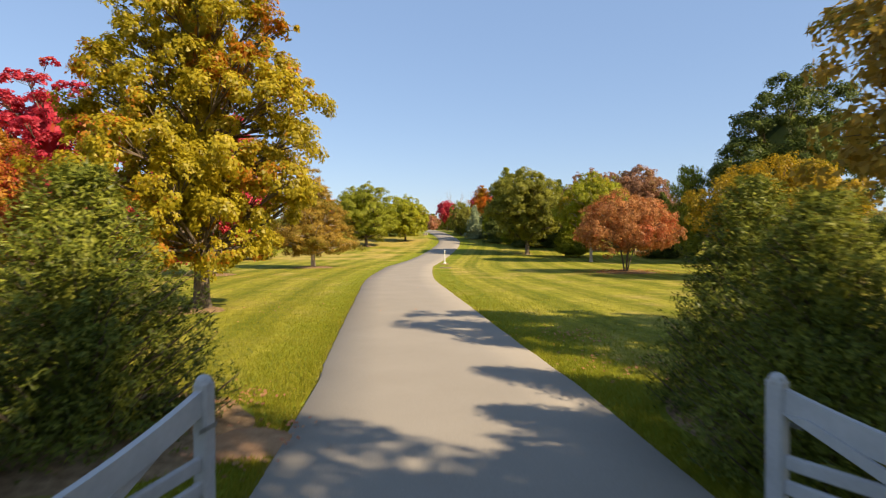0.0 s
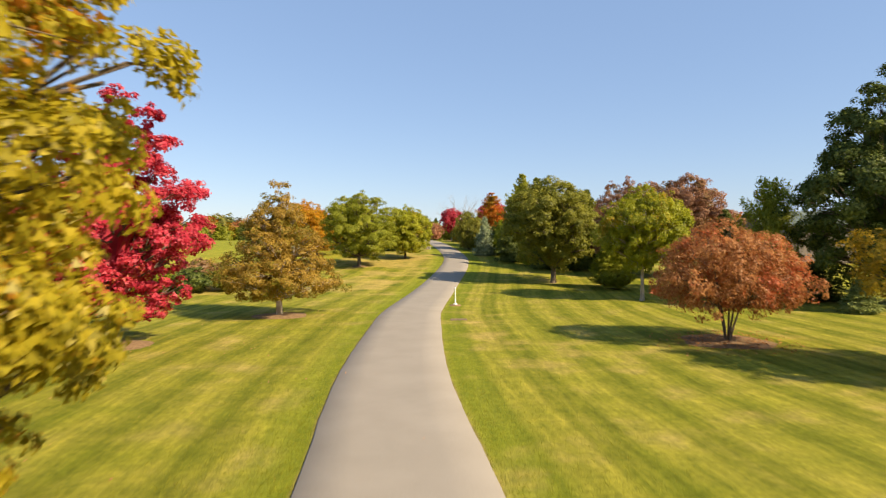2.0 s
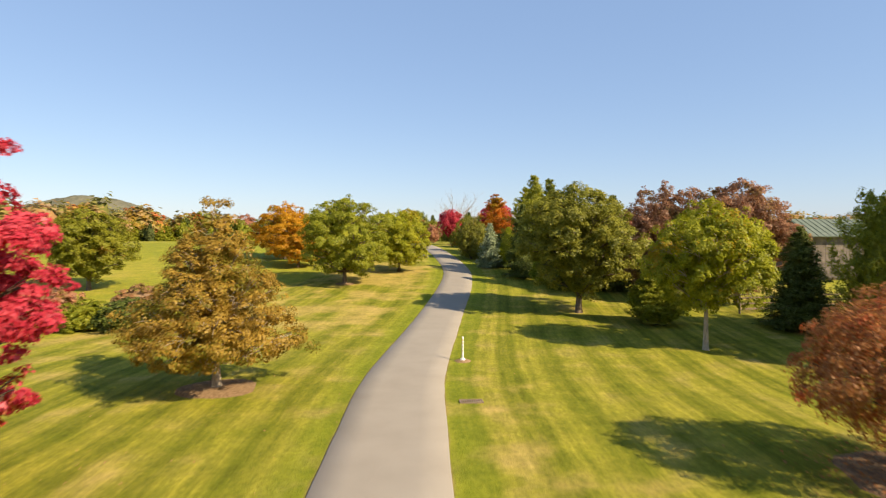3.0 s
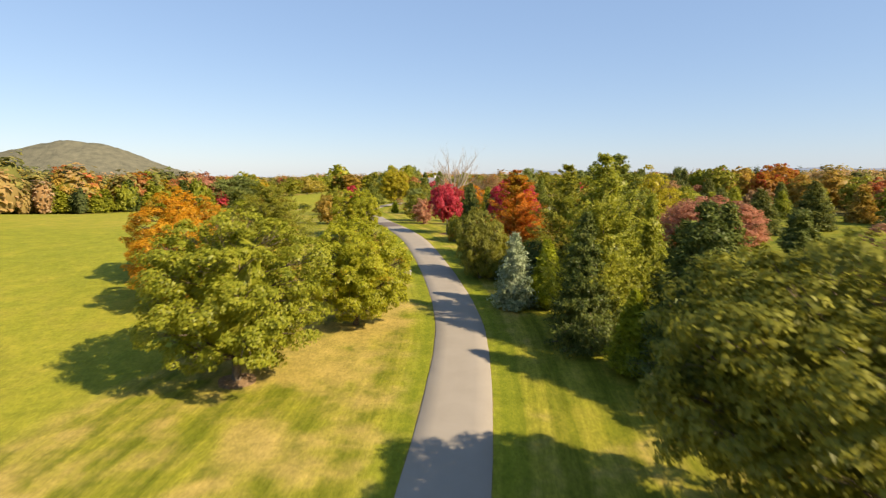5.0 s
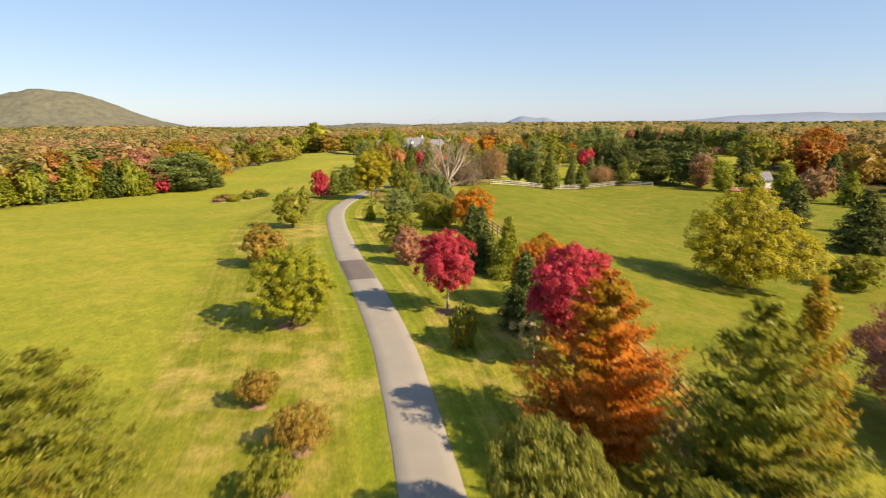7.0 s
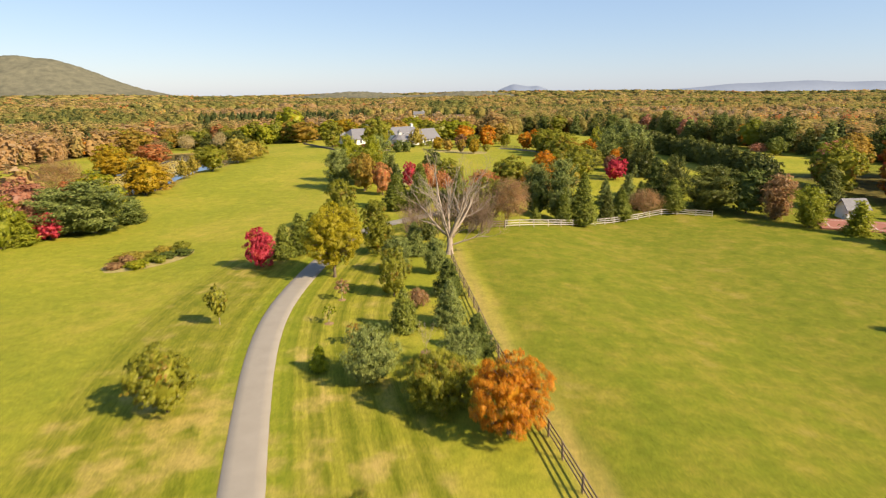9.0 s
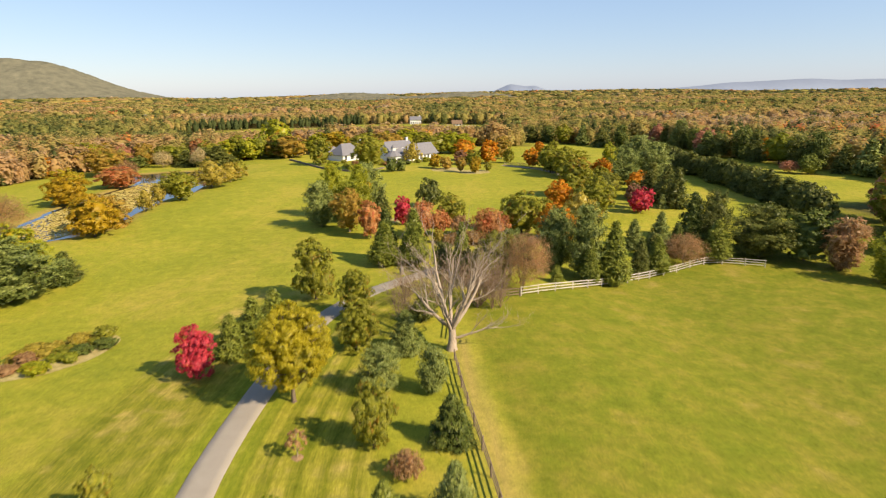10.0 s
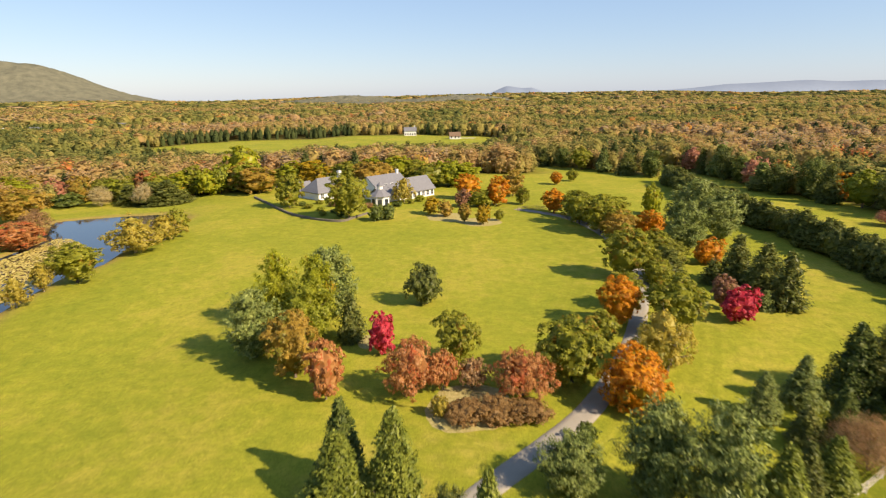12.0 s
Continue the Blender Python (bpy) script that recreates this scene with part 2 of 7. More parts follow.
def ground_material():
    n = Nodes("mown_grass_and_fields")
    v = n.coords()
    off = n.attribute("drive_offset")
    strip = n.attribute("lawn_strip")
    paddock = n.attribute("paddock")
    wild = n.attribute("wild")
    wide = n.noise(v, 0.045, 4)
    mid = n.noise(v, 0.4, 5)
    fine = n.noise(v, 7.0, 5, 0.7)
    # open field
    field = n.ramp(n.math("ADD", n.math("MULTIPLY", wide, 0.6), n.math("MULTIPLY", mid, 0.4)),
                   [(0.34, (0.188, 0.205, 0.022)), (0.5, (0.238, 0.236, 0.027)), (0.62, (0.295, 0.258, 0.04)), (0.72, (0.345, 0.276, 0.06))])
    dry = n.ramp(n.math("ADD", n.math("MULTIPLY", mid, 0.6), n.math("MULTIPLY", n.noise(v, 0.12, 5), 0.4)), [(0.34, (0.115, 0.14, 0.013)), (0.47, (0.15, 0.16, 0.017)), (0.58, (0.19, 0.175, 0.025)), (0.7, (0.25, 0.2, 0.05))])
    weed = n.span(n.noise(v, 1.1, 3, 0.6), 0.62, 0.72)
    field = n.mix(n.math("MULTIPLY", weed, 0.35), field, (0.109, 0.133, 0.00936))
    col = n.mix(paddock, field, dry)
    # mown lawn with bands that follow the drive
    wave = n.math("SINE", n.math("ADD", n.math("MULTIPLY", off, 3.05), n.math("MULTIPLY", mid, 1.1)))
    fine_wave = n.math("SINE", n.math("ADD", n.math("MULTIPLY", off, 9.6), n.math("MULTIPLY", mid, 2.0)))
    band = n.math("ADD", n.math("MULTIPLY", n.span(wave, -0.45, 0.55), 0.72), n.math("MULTIPLY", n.span(fine_wave, -0.6, 0.9), 0.3))
    away = n.math("MULTIPLY", n.span(off, -2.0, -5.0), n.span(n.add("ShaderNodeSeparateXYZ", Vector=v).outputs["Y"], 60.0, 95.0))
    band = n.mix(n.math("MULTIPLY", away, 0.6), band, (0.72, 0.72, 0.72))
    light = n.ramp(mid, [(0.28, (0.212, 0.212, 0.022)), (0.52, (0.262, 0.238, 0.035)), (0.72, (0.345, 0.27, 0.085))])
    deep = n.ramp(mid, [(0.3, (0.112, 0.13, 0.0115)), (0.7, (0.172, 0.168, 0.019))])
    lawn = n.mix(n.math("MULTIPLY", band, 0.95), light, deep)
    drawn = n.add("ShaderNodeCombineXYZ", X=off, Y=n.math("MULTIPLY", n.add("ShaderNodeSeparateXYZ", Vector=v).outputs["Y"], 0.1))
    streak = n.ramp(n.noise(drawn.outputs[0], 5.5, 4, 0.65), [(0.3, (0.72, 0.76, 0.7)), (0.7, (1.3, 1.26, 1.25))])
    lawn = n.mix(0.85, lawn, streak, "MULTIPLY")
    lush = n.math("MULTIPLY", n.span(n.math("ABSOLUTE", off), 3.4, 2.2), 0.6)
    lawn = n.mix(lush, lawn, (0.175, 0.205, 0.018))
    place = n.add("ShaderNodeSeparateXYZ", Vector=v).outputs["Y"]
    left = n.math("MULTIPLY", n.math("MULTIPLY", n.span(off, -1.5, -5.0), n.math("MULTIPLY", n.span(place, 40.0, 62.0), n.span(place, 125.0, 80.0))), 0.15)
    tan = n.span(n.math("ADD", left, n.math("ADD", n.math("MULTIPLY", wide, 0.7), n.math("MULTIPLY", mid, 0.55))), 0.66, 0.82)
    lawn = n.mix(n.math("MULTIPLY", tan, 0.66), lawn, (0.42, 0.3, 0.1))
    col = n.mix(strip, col, lawn)
    col = n.mix(n.math("MULTIPLY", n.attribute("verge"), 0.8), col, (0.34, 0.25, 0.085))
    col = n.mix(n.math("MULTIPLY", n.attribute("bank"), 0.75), col, (0.27, 0.17, 0.07))
    # rough woodland floor and scrub
    floor = n.ramp(mid, [(0.3, (0.0468, 0.0429, 0.0156)), (0.5, (0.0936, 0.078, 0.0234)), (0.72, (0.133, 0.109, 0.0312))])
    col = n.mix(wild, col, floor)
    # worn earth along the drive
    edge = n.span(n.math("ADD", n.math("ABSOLUTE", n.math("ABSOLUTE", n.math("SUBTRACT", n.math("ABSOLUTE", off), n.attribute("drive_half")))), n.math("MULTIPLY", fine, 0.16)), 0.24, 0.1)
    col = n.mix(n.math("MULTIPLY", edge, 0.75), col, (0.234, 0.156, 0.078))
    tuft = n.ramp(fine, [(0.28, (0.6, 0.63, 0.6)), (0.72, (1.34, 1.3, 1.25))])
    col = n.mix(0.9, col, tuft, "MULTIPLY")
    clump = n.ramp(n.noise(v, 2.3, 4, 0.6), [(0.32, (0.82, 0.85, 0.8)), (0.68, (1.16, 1.13, 1.1))])
    col = n.mix(0.8, col, clump, "MULTIPLY")
    tussock = n.ramp(n.noise(v, 0.75, 5, 0.65), [(0.34, (0.84, 0.87, 0.82)), (0.66, (1.14, 1.12, 1.1))])
    col = n.mix(0.85, col, tussock, "MULTIPLY")
    height = n.math("ADD", n.math("MULTIPLY", fine, 0.7), n.math("MULTIPLY", n.noise(v, 28.0, 3), 0.5))
    return n.surface(col, 0.95, n.bump(height, 0.7, 0.06), spec=0.08)


def asphalt_material(name, low, high):
    n = Nodes(name)
    v = n.coords()
    grit = n.noise(v, 55.0, 3, 0.7)
    wear = n.noise(v, 0.7, 5)
    f = n.math("ADD", n.math("MULTIPLY", grit, 0.6), n.math("MULTIPLY", wear, 0.4))
    col = n.ramp(f, [(0.3, low), (0.7, high)])
    return n.surface(col, 0.92, n.bump(grit, 0.35, 0.004), spec=0.2)


GROUND = ground_material()
ASPHALT = asphalt_material("weathered_asphalt", (0.225, 0.198, 0.16), (0.304, 0.27, 0.222))
ASPHALT_NEW = asphalt_material("patched_asphalt", (0.104, 0.084, 0.072), (0.152, 0.124, 0.108))
MULCH = plain("mulch_and_fallen_leaves", (0.112, 0.065, 0.034), (0.345, 0.23, 0.125), 9.0, 0.95, 0.8, 0.04, spec=0.05)
EARTH = plain("bare_reddish_earth", (0.24, 0.125, 0.06), (0.42, 0.25, 0.135), 7.0, 0.95, 0.7, 0.03, spec=0.05)
PALE_STONE = plain("pale_cut_stone", (0.3, 0.27, 0.22), (0.52, 0.475, 0.4), 2.4, 0.9, 0.7, 0.03)
DRY_GRASS = plain("dry_straw_grass", (0.2, 0.17, 0.05), (0.42, 0.34, 0.16), 2.5, 0.95, 0.9, 0.06, spec=0.05)
WHITE = plain("white_paint", (0.581, 0.572, 0.546), (0.722, 0.713, 0.695), 3.0, 0.5, 0.15, 0.004)
# weathered white, greyed further to put the gate's shade into the colour
GATE_PAINT = plain("weathered_shaded_gate_paint", (0.36, 0.35, 0.335), (0.5, 0.49, 0.475), 3.0, 0.55, 0.2, 0.004)
SLATE = plain("grey_slate", (0.11, 0.108, 0.118), (0.195, 0.19, 0.2), 2.5, 0.6, 0.5, 0.03)
STONE = plain("field_stone", (0.16, 0.136, 0.104), (0.352, 0.304, 0.24), 1.8, 0.9, 0.9, 0.06)
DRY_STONE = plain("dark_dry_stone", (0.08, 0.068, 0.052), (0.2, 0.17, 0.13), 2.2, 0.95, 0.9, 0.06)
GLASS_DARK = plain("window_glass", (0.02, 0.024, 0.03), (0.05, 0.056, 0.065), 1.0, 0.08, 0.0, 0.001, spec=0.6)
WOOD_GREY = plain("weathered_boards", (0.36, 0.32, 0.27), (0.58, 0.53, 0.46), 2.6, 0.9, 0.6, 0.02)
BARN_BOARD = plain("old_barn_boards", (0.12, 0.098, 0.078), (0.26, 0.215, 0.175), 2.6, 0.9, 0.6, 0.02)
WOOD_BROWN = plain("brown_rails", (0.117, 0.0845, 0.0585), (0.286, 0.208, 0.143), 5.0, 0.9, 0.6, 0.02)
ROOF_GREEN = plain("green_metal_roof", (0.09, 0.115, 0.085), (0.15, 0.18, 0.14), 1.2, 0.8, 0.1, 0.01)
ROOF_BROWN = plain("brown_shingles", (0.112, 0.068, 0.04), (0.208, 0.136, 0.088), 3.0, 0.85, 0.6, 0.03)
COURT = plain("red_court", (0.24, 0.088, 0.064), (0.336, 0.144, 0.104), 0.6, 0.9, 0.1, 0.004)
METAL = plain("dull_grey_metal", (0.16, 0.16, 0.15), (0.3, 0.3, 0.28), 8.0, 0.5, 0.2, 0.004, metal=0.6)


# ---- mesh helpers ----
def mesh_object(name, verts, faces, material, parent=None, smooth=False):
    me = bpy.data.meshes.new(name)
    me.from_pydata([tuple(v) for v in verts], [], [tuple(f) for f in faces])
    me.materials.append(material)
    if smooth:
        me.polygons.foreach_set("use_smooth", [True] * len(me.polygons))
    ob = new(name, me)
    ob.parent = parent
    return ob


def part(name, bm, material, parent=None, label="", smooth=False):
    me = bpy.data.meshes.new(name)
    bm.normal_update()
    bm.to_mesh(me)
    bm.free()
    me.materials.append(material)
    if smooth:
        me.polygons.foreach_set("use_smooth", [True] * len(me.polygons))
    ob = new(name, me)
    ob.parent = parent
    return tagged(ob, label)


def empty(name, m, label, category, group="", kind=""):
    ob = new(name)
    ob.matrix_world = m
    ob.empty_display_size = 0.3
    return tagged(ob, label, category, group, kind)


def box(bm, x0, x1, y0, y1, z0, z1, bevel=0.0):
    made = bmesh.ops.create_cube(bm, size=1.0, matrix=Matrix.LocRotScale(((x0 + x1) / 2, (y0 + y1) / 2, (z0 + z1) / 2), None, (x1 - x0, y1 - y0, z1 - z0)))
    if bevel:
        edges = list({e for v in made["verts"] for e in v.link_edges})
        bmesh.ops.bevel(bm, geom=edges, offset=bevel, segments=1, affect="EDGES", profile=0.5)


def prism(bm, outline, axis_a, axis_b):
    """A solid from an outline of points at axis_a to the same points at axis_b (two functions of a point)."""
    a = [bm.verts.new(axis_a(p)) for p in outline]
    b = [bm.verts.new(axis_b(p)) for p in outline]
    n = len(outline)
    bm.faces.new(a[::-1])
    bm.faces.new(b)
    for i in range(n):
        bm.faces.new((a[i], a[(i + 1) % n], b[(i + 1) % n], b[i]))
    bmesh.ops.recalc_face_normals(bm, faces=bm.faces)


def tubes(paths, sides=6):
    """Tapered tubes along paths of (x, y, z, radius)."""
    verts, faces = [], []
    for path in paths:
        base = len(verts)
        for i, (x, y, z, r) in enumerate(path):
            a = Vector(path[max(0, i - 1)][:3])
            b = Vector(path[min(len(path) - 1, i + 1)][:3])
            d = (b - a).normalized() if (b - a).length > 1e-6 else Vector((0, 0, 1))
            s = d.orthogonal().normalized() if abs(d.z) < 0.99 else Vector((1, 0, 0))
            t = d.cross(s)
            for k in range(sides):
                w = 2 * math.pi * k / sides
                verts.append(Vector((x, y, z)) + (s * math.cos(w) + t * math.sin(w)) * r)
        for i in range(len(path) - 1):
            for k in range(sides):
                k2 = (k + 1) % sides
                faces.append((base + i * sides + k, base + i * sides + k2, base + (i + 1) * sides + k2, base + (i + 1) * sides + k))
    return verts, faces


def leaves_mesh(name, centre, normal, along, length, width, corners=4, inner=None):
    """Many small pointed leaves as one mesh: centre, facing and axis of each, as arrays."""
    n = len(centre)
    normal = normal / (np.linalg.norm(normal, axis=1)[:, None] + 1e-9)
    side = np.cross(normal, along)
    side /= np.linalg.norm(side, axis=1)[:, None] + 1e-9
    along = np.cross(side, normal)
    L, Wd = length[:, None] * 0.5, width[:, None] * 0.5
    if corners == 4:
        quad = np.stack([centre - along * L, centre + side * Wd - along * L * 0.1, centre + along * L, centre - side * Wd - along * L * 0.1], 1)
    else:
        quad = np.stack([centre - along * L * 0.8 + side * Wd, centre + along * L, centre - along * L * 0.8 - side * Wd], 1)
    k = corners
    if inner is not None:
        quad = np.concatenate([quad, inner if k == 4 else np.concatenate([inner[:, (0, 1, 2)], inner[:, (0, 2, 3)]])])
        n = len(quad)
    me = bpy.data.meshes.new(name)
    me.vertices.add(n * k)
    me.vertices.foreach_set("co", quad.astype(np.float32).ravel())
    me.loops.add(n * k)
    me.loops.foreach_set("vertex_index", np.arange(n * k, dtype=np.int32))
    me.polygons.add(n)
    me.polygons.foreach_set("loop_start", np.arange(0, n * k, k, dtype=np.int32))
    me.update(calc_edges=True)
    return me


# ---- trees ----
PROFILE = {
    "round": lambda u: max(0.1, 1 - abs((u - 0.42) / 0.62) ** 2.4) ** 0.6,
    "oval": lambda u: max(0.08, math.sin(math.pi * min(1, u * 0.9 + 0.1)) ** 0.7),
    "pyramid": lambda u: max(0.08, min(1.0, u * 4 + 0.6) * (1 - u) ** 0.58),
    "column": lambda u: max(0.12, min(1.0, 0.78 + 1.1 * u) * (1 - min(1.0, u) ** 2.6) ** 0.75),
    "dome": lambda u: max(0.12, min(1.0, 0.72 + 1.3 * u) * math.sqrt(max(0.03, 1 - u ** 2.2))),
    "broad": lambda u: max(0.1, min(1.0, 0.72 + 1.8 * u) * (1 - min(1.0, u) ** 1.6) ** 0.8),
    "heavy": lambda u: max(0.15, (math.sin(math.pi * min(1, u * 0.85 + 0.14))) ** 0.45),
}


def broadleaf(name, seed, profile, w, h, foot, leaves, size, boughs=26, bunches=13, bough=0.19, flat=0.75, stems=1, bark_mat=None, lumpy=0.5, corners=3, sides=6, heart=0.5, tips=1.0, inside=0.5):
    """Meshes of a trunk with limbs and of a crown, for a tree of that width and height whose crown begins at foot.
    The crown is made of boughs, each bough of bunches, each bunch of leaves."""
    rng = np.random.default_rng(seed)
    prof = PROFILE[profile]
    hc = h - foot
    waves = [(rng.normal(0, f, 3), rng.uniform(0, 6.28), g) for f, g in ((1.2, 0.42), (1.5, 0.42), (2.4, 0.4), (3.0, 0.4), (4.6, 0.3), (5.6, 0.3))]

    def lump(u, ang):
        d = np.stack([np.cos(ang), np.sin(ang), 2.2 * u - 1.1], -1)
        return 1 + lumpy * 0.5 * sum(np.sin(d @ k + f) * g for k, f, g in waves)

    def girth(u):
        return np.array([prof(v) for v in np.clip(np.atleast_1d(u), 0, 1)])

    def unit(v):
        return v / (np.linalg.norm(v, axis=1)[:, None] + 1e-9)

    # boughs, spread as evenly as they can be through the outer part of the crown
    m = 1500
    u = rng.random(m * 2) * 0.93
    u = u[rng.random(m * 2) < girth(u) * 0.9 + 0.1][:m]
    m = len(u)
    ang = rng.uniform(0, 2 * math.pi, m)
    rb = bough * w
    depth = 1 - (1 - inside) * rng.random(m) ** 1.6
    rad = np.maximum(0.0, w / 2 * girth(u) * lump(u, ang) * depth - rb * 0.85)
    z = foot + rb * flat * 0.85 + u / 0.93 * (hc - rb * flat * 2.0)
    cand = np.stack([rad * np.cos(ang), rad * np.sin(ang), z], 1)
    chosen = [int(np.argmax(z))]
    gap = np.linalg.norm((cand - cand[chosen[0]]) / (1, 1, flat + 0.2), axis=1)
    while len(chosen) < boughs:
        k = int(np.argmax(gap * rng.uniform(0.75, 1.0, m)))
        chosen.append(k)
        gap = np.minimum(gap, np.linalg.norm((cand - cand[k]) / (1, 1, flat + 0.2), axis=1))
    centre = cand[chosen]
    high = u[chosen]
    core = np.array((0, 0, foot + 0.3 * hc))
    out = unit(centre - core)
    rbs = rb * rng.uniform(0.68, 1.22, boughs) * (0.48 + 0.52 * girth(high))
    # bunches on each bough, most of them on its outer and upper side
    own = np.repeat(np.arange(boughs), bunches)
    nb = len(own)
    way = unit(unit(rng.normal(0, 1, (nb, 3))) + out[own] * 0.55 + (0, 0, 0.3))
    reach = rbs[own] * rng.uniform(0.5, 1.0, nb) ** 0.6 * np.where(rng.random(nb) < 0.14, rng.uniform(1.05, 1.45, nb) * tips, 1.0)
    spot = centre[own] + way * reach[:, None] * (1, 1, flat)
    rr = rbs[own] * 0.34 * rng.uniform(0.6, 1.4, nb)
    # leaves
    which = rng.choice(nb, leaves, p=rr ** 2 / (rr ** 2).sum())
    ball = unit(unit(rng.normal(0, 1, (leaves, 3))) + way[which] * 0.45 + (0, 0, 0.2))
    r = (rr[which] * rng.uniform(0.15, 1.1, leaves) ** 0.5)[:, None]
    c = spot[which] + ball * r * (1.05, 1.05, 0.85)
    c[:, 2] = np.maximum(c[:, 2], foot * 0.72 + rng.uniform(0, 0.05 * h, leaves))
    nrm = ball * 0.62 + way[which] * 0.45 + rng.normal(0, 0.34 if sides > 4 else 0.22, (leaves, 3)) + (0, 0, 0.3)
    lean = rng.normal(0, 0.04 * w, 2)
    c[:, :2] += lean * np.clip((c[:, 2] - foot) / hc, 0, 1)[:, None] ** 1.5
    axis = rng.normal(0, 1, (leaves, 3)) + unit(c - core) * 0.5
    length = size * rng.uniform(0.65, 1.35, leaves)
    inner = None
    if heart:
        # the dense inside of the crown, which closes the view through it
        uu, aa = np.linspace(0.1, 0.8, 8), np.linspace(0, 2 * math.pi, 15)
        U, A = np.meshgrid(uu, aa, indexing="ij")
        R = w / 2 * girth(U.ravel()).reshape(U.shape) * lump(U, A) * heart
        R[-1], R[0] = 0.0, R[0] * 0.5
        P = np.stack([R * np.cos(A), R * np.sin(A), foot + U * hc], -1)
        P[:-1] += rng.normal(0, 0.02 * w, P[:-1].shape)
        P[:, -1] = P[:, 0]
        inner = np.stack([P[:-1, :-1], P[:-1, 1:], P[1:, 1:], P[1:, :-1]], 2).reshape(-1, 4, 3)
    crown = leaves_mesh(name + "_crown", c, nrm, axis, length, length * rng.uniform(0.65, 1.0, leaves), corners, inner)
    # wood
    paths = []
    r0 = 0.012 * h + 0.009 * w
    top = foot + hc * 0.8
    if stems == 1:
        bend = rng.normal(0, 0.012 * h, (6, 2))
        trunk = [(0, 0, -0.15, r0 * 1.75), (0, 0, 0.06 * h * 0.5, r0 * 1.2)]
        for i in range(1, 7):
            f = i / 6
            trunk.append((bend[i - 1][0] * f, bend[i - 1][1] * f, f * top, r0 * (1 - 0.88 * f) + 0.01))
        paths.append(trunk)
        roots = trunk[2:8]
    else:
        roots = []
        for s in range(stems):
            a = 2 * math.pi * s / stems + rng.uniform(-0.4, 0.4)
            spread = w * rng.uniform(0.14, 0.28)
            path = []
            for i in range(6):
                f = i / 5
                path.append((math.cos(a) * (0.06 + spread * f ** 1.2), math.sin(a) * (0.06 + spread * f ** 1.2), -0.1 + f * top * 0.92, r0 * 0.42 * (1 - 0.85 * f) + 0.008))
            paths.append(path)
            roots += path[1:5]
    for k in range(boughs):
        e = centre[k]
        below = [p for p in roots if p[2] < e[2] - 0.02 * h] or roots[:1]
        s = np.array(min(below, key=lambda p: math.hypot(p[0] - e[0], p[1] - e[1]) + 1.4 * abs(e[2] - p[2] - 0.3 * math.hypot(p[0] - e[0], p[1] - e[1]))))
        mid = (s[:3] + e) / 2 + rng.normal(0, 0.012 * h, 3) - (0, 0, 0.01 * h)
        r = min(s[3] * 0.5, r0 * 0.34)
        paths.append([(*s[:3], r), (*mid, r * 0.6), (*e, r * 0.28 + 0.003)])
        for j in range(k * bunches, k * bunches + min(bunches, 5 if sides > 4 else 2)):
            paths.append([(*((mid + e) / 2), r * 0.35), (*((e + spot[j]) / 2 + (0, 0, 0.01 * h)), r * 0.2 + 0.003), (*spot[j], 0.004)])
    v, f = tubes(paths, sides)
    wood = bpy.data.meshes.new(name + "_trunk")
    wood.from_pydata([tuple(p) for p in v], [], f)
    wood.polygons.foreach_set("use_smooth", [True] * len(wood.polygons))
    wood.materials.append(bark_mat or BARK)
    crown.materials.append(LEAF["green"])
    return wood, crown, w, h


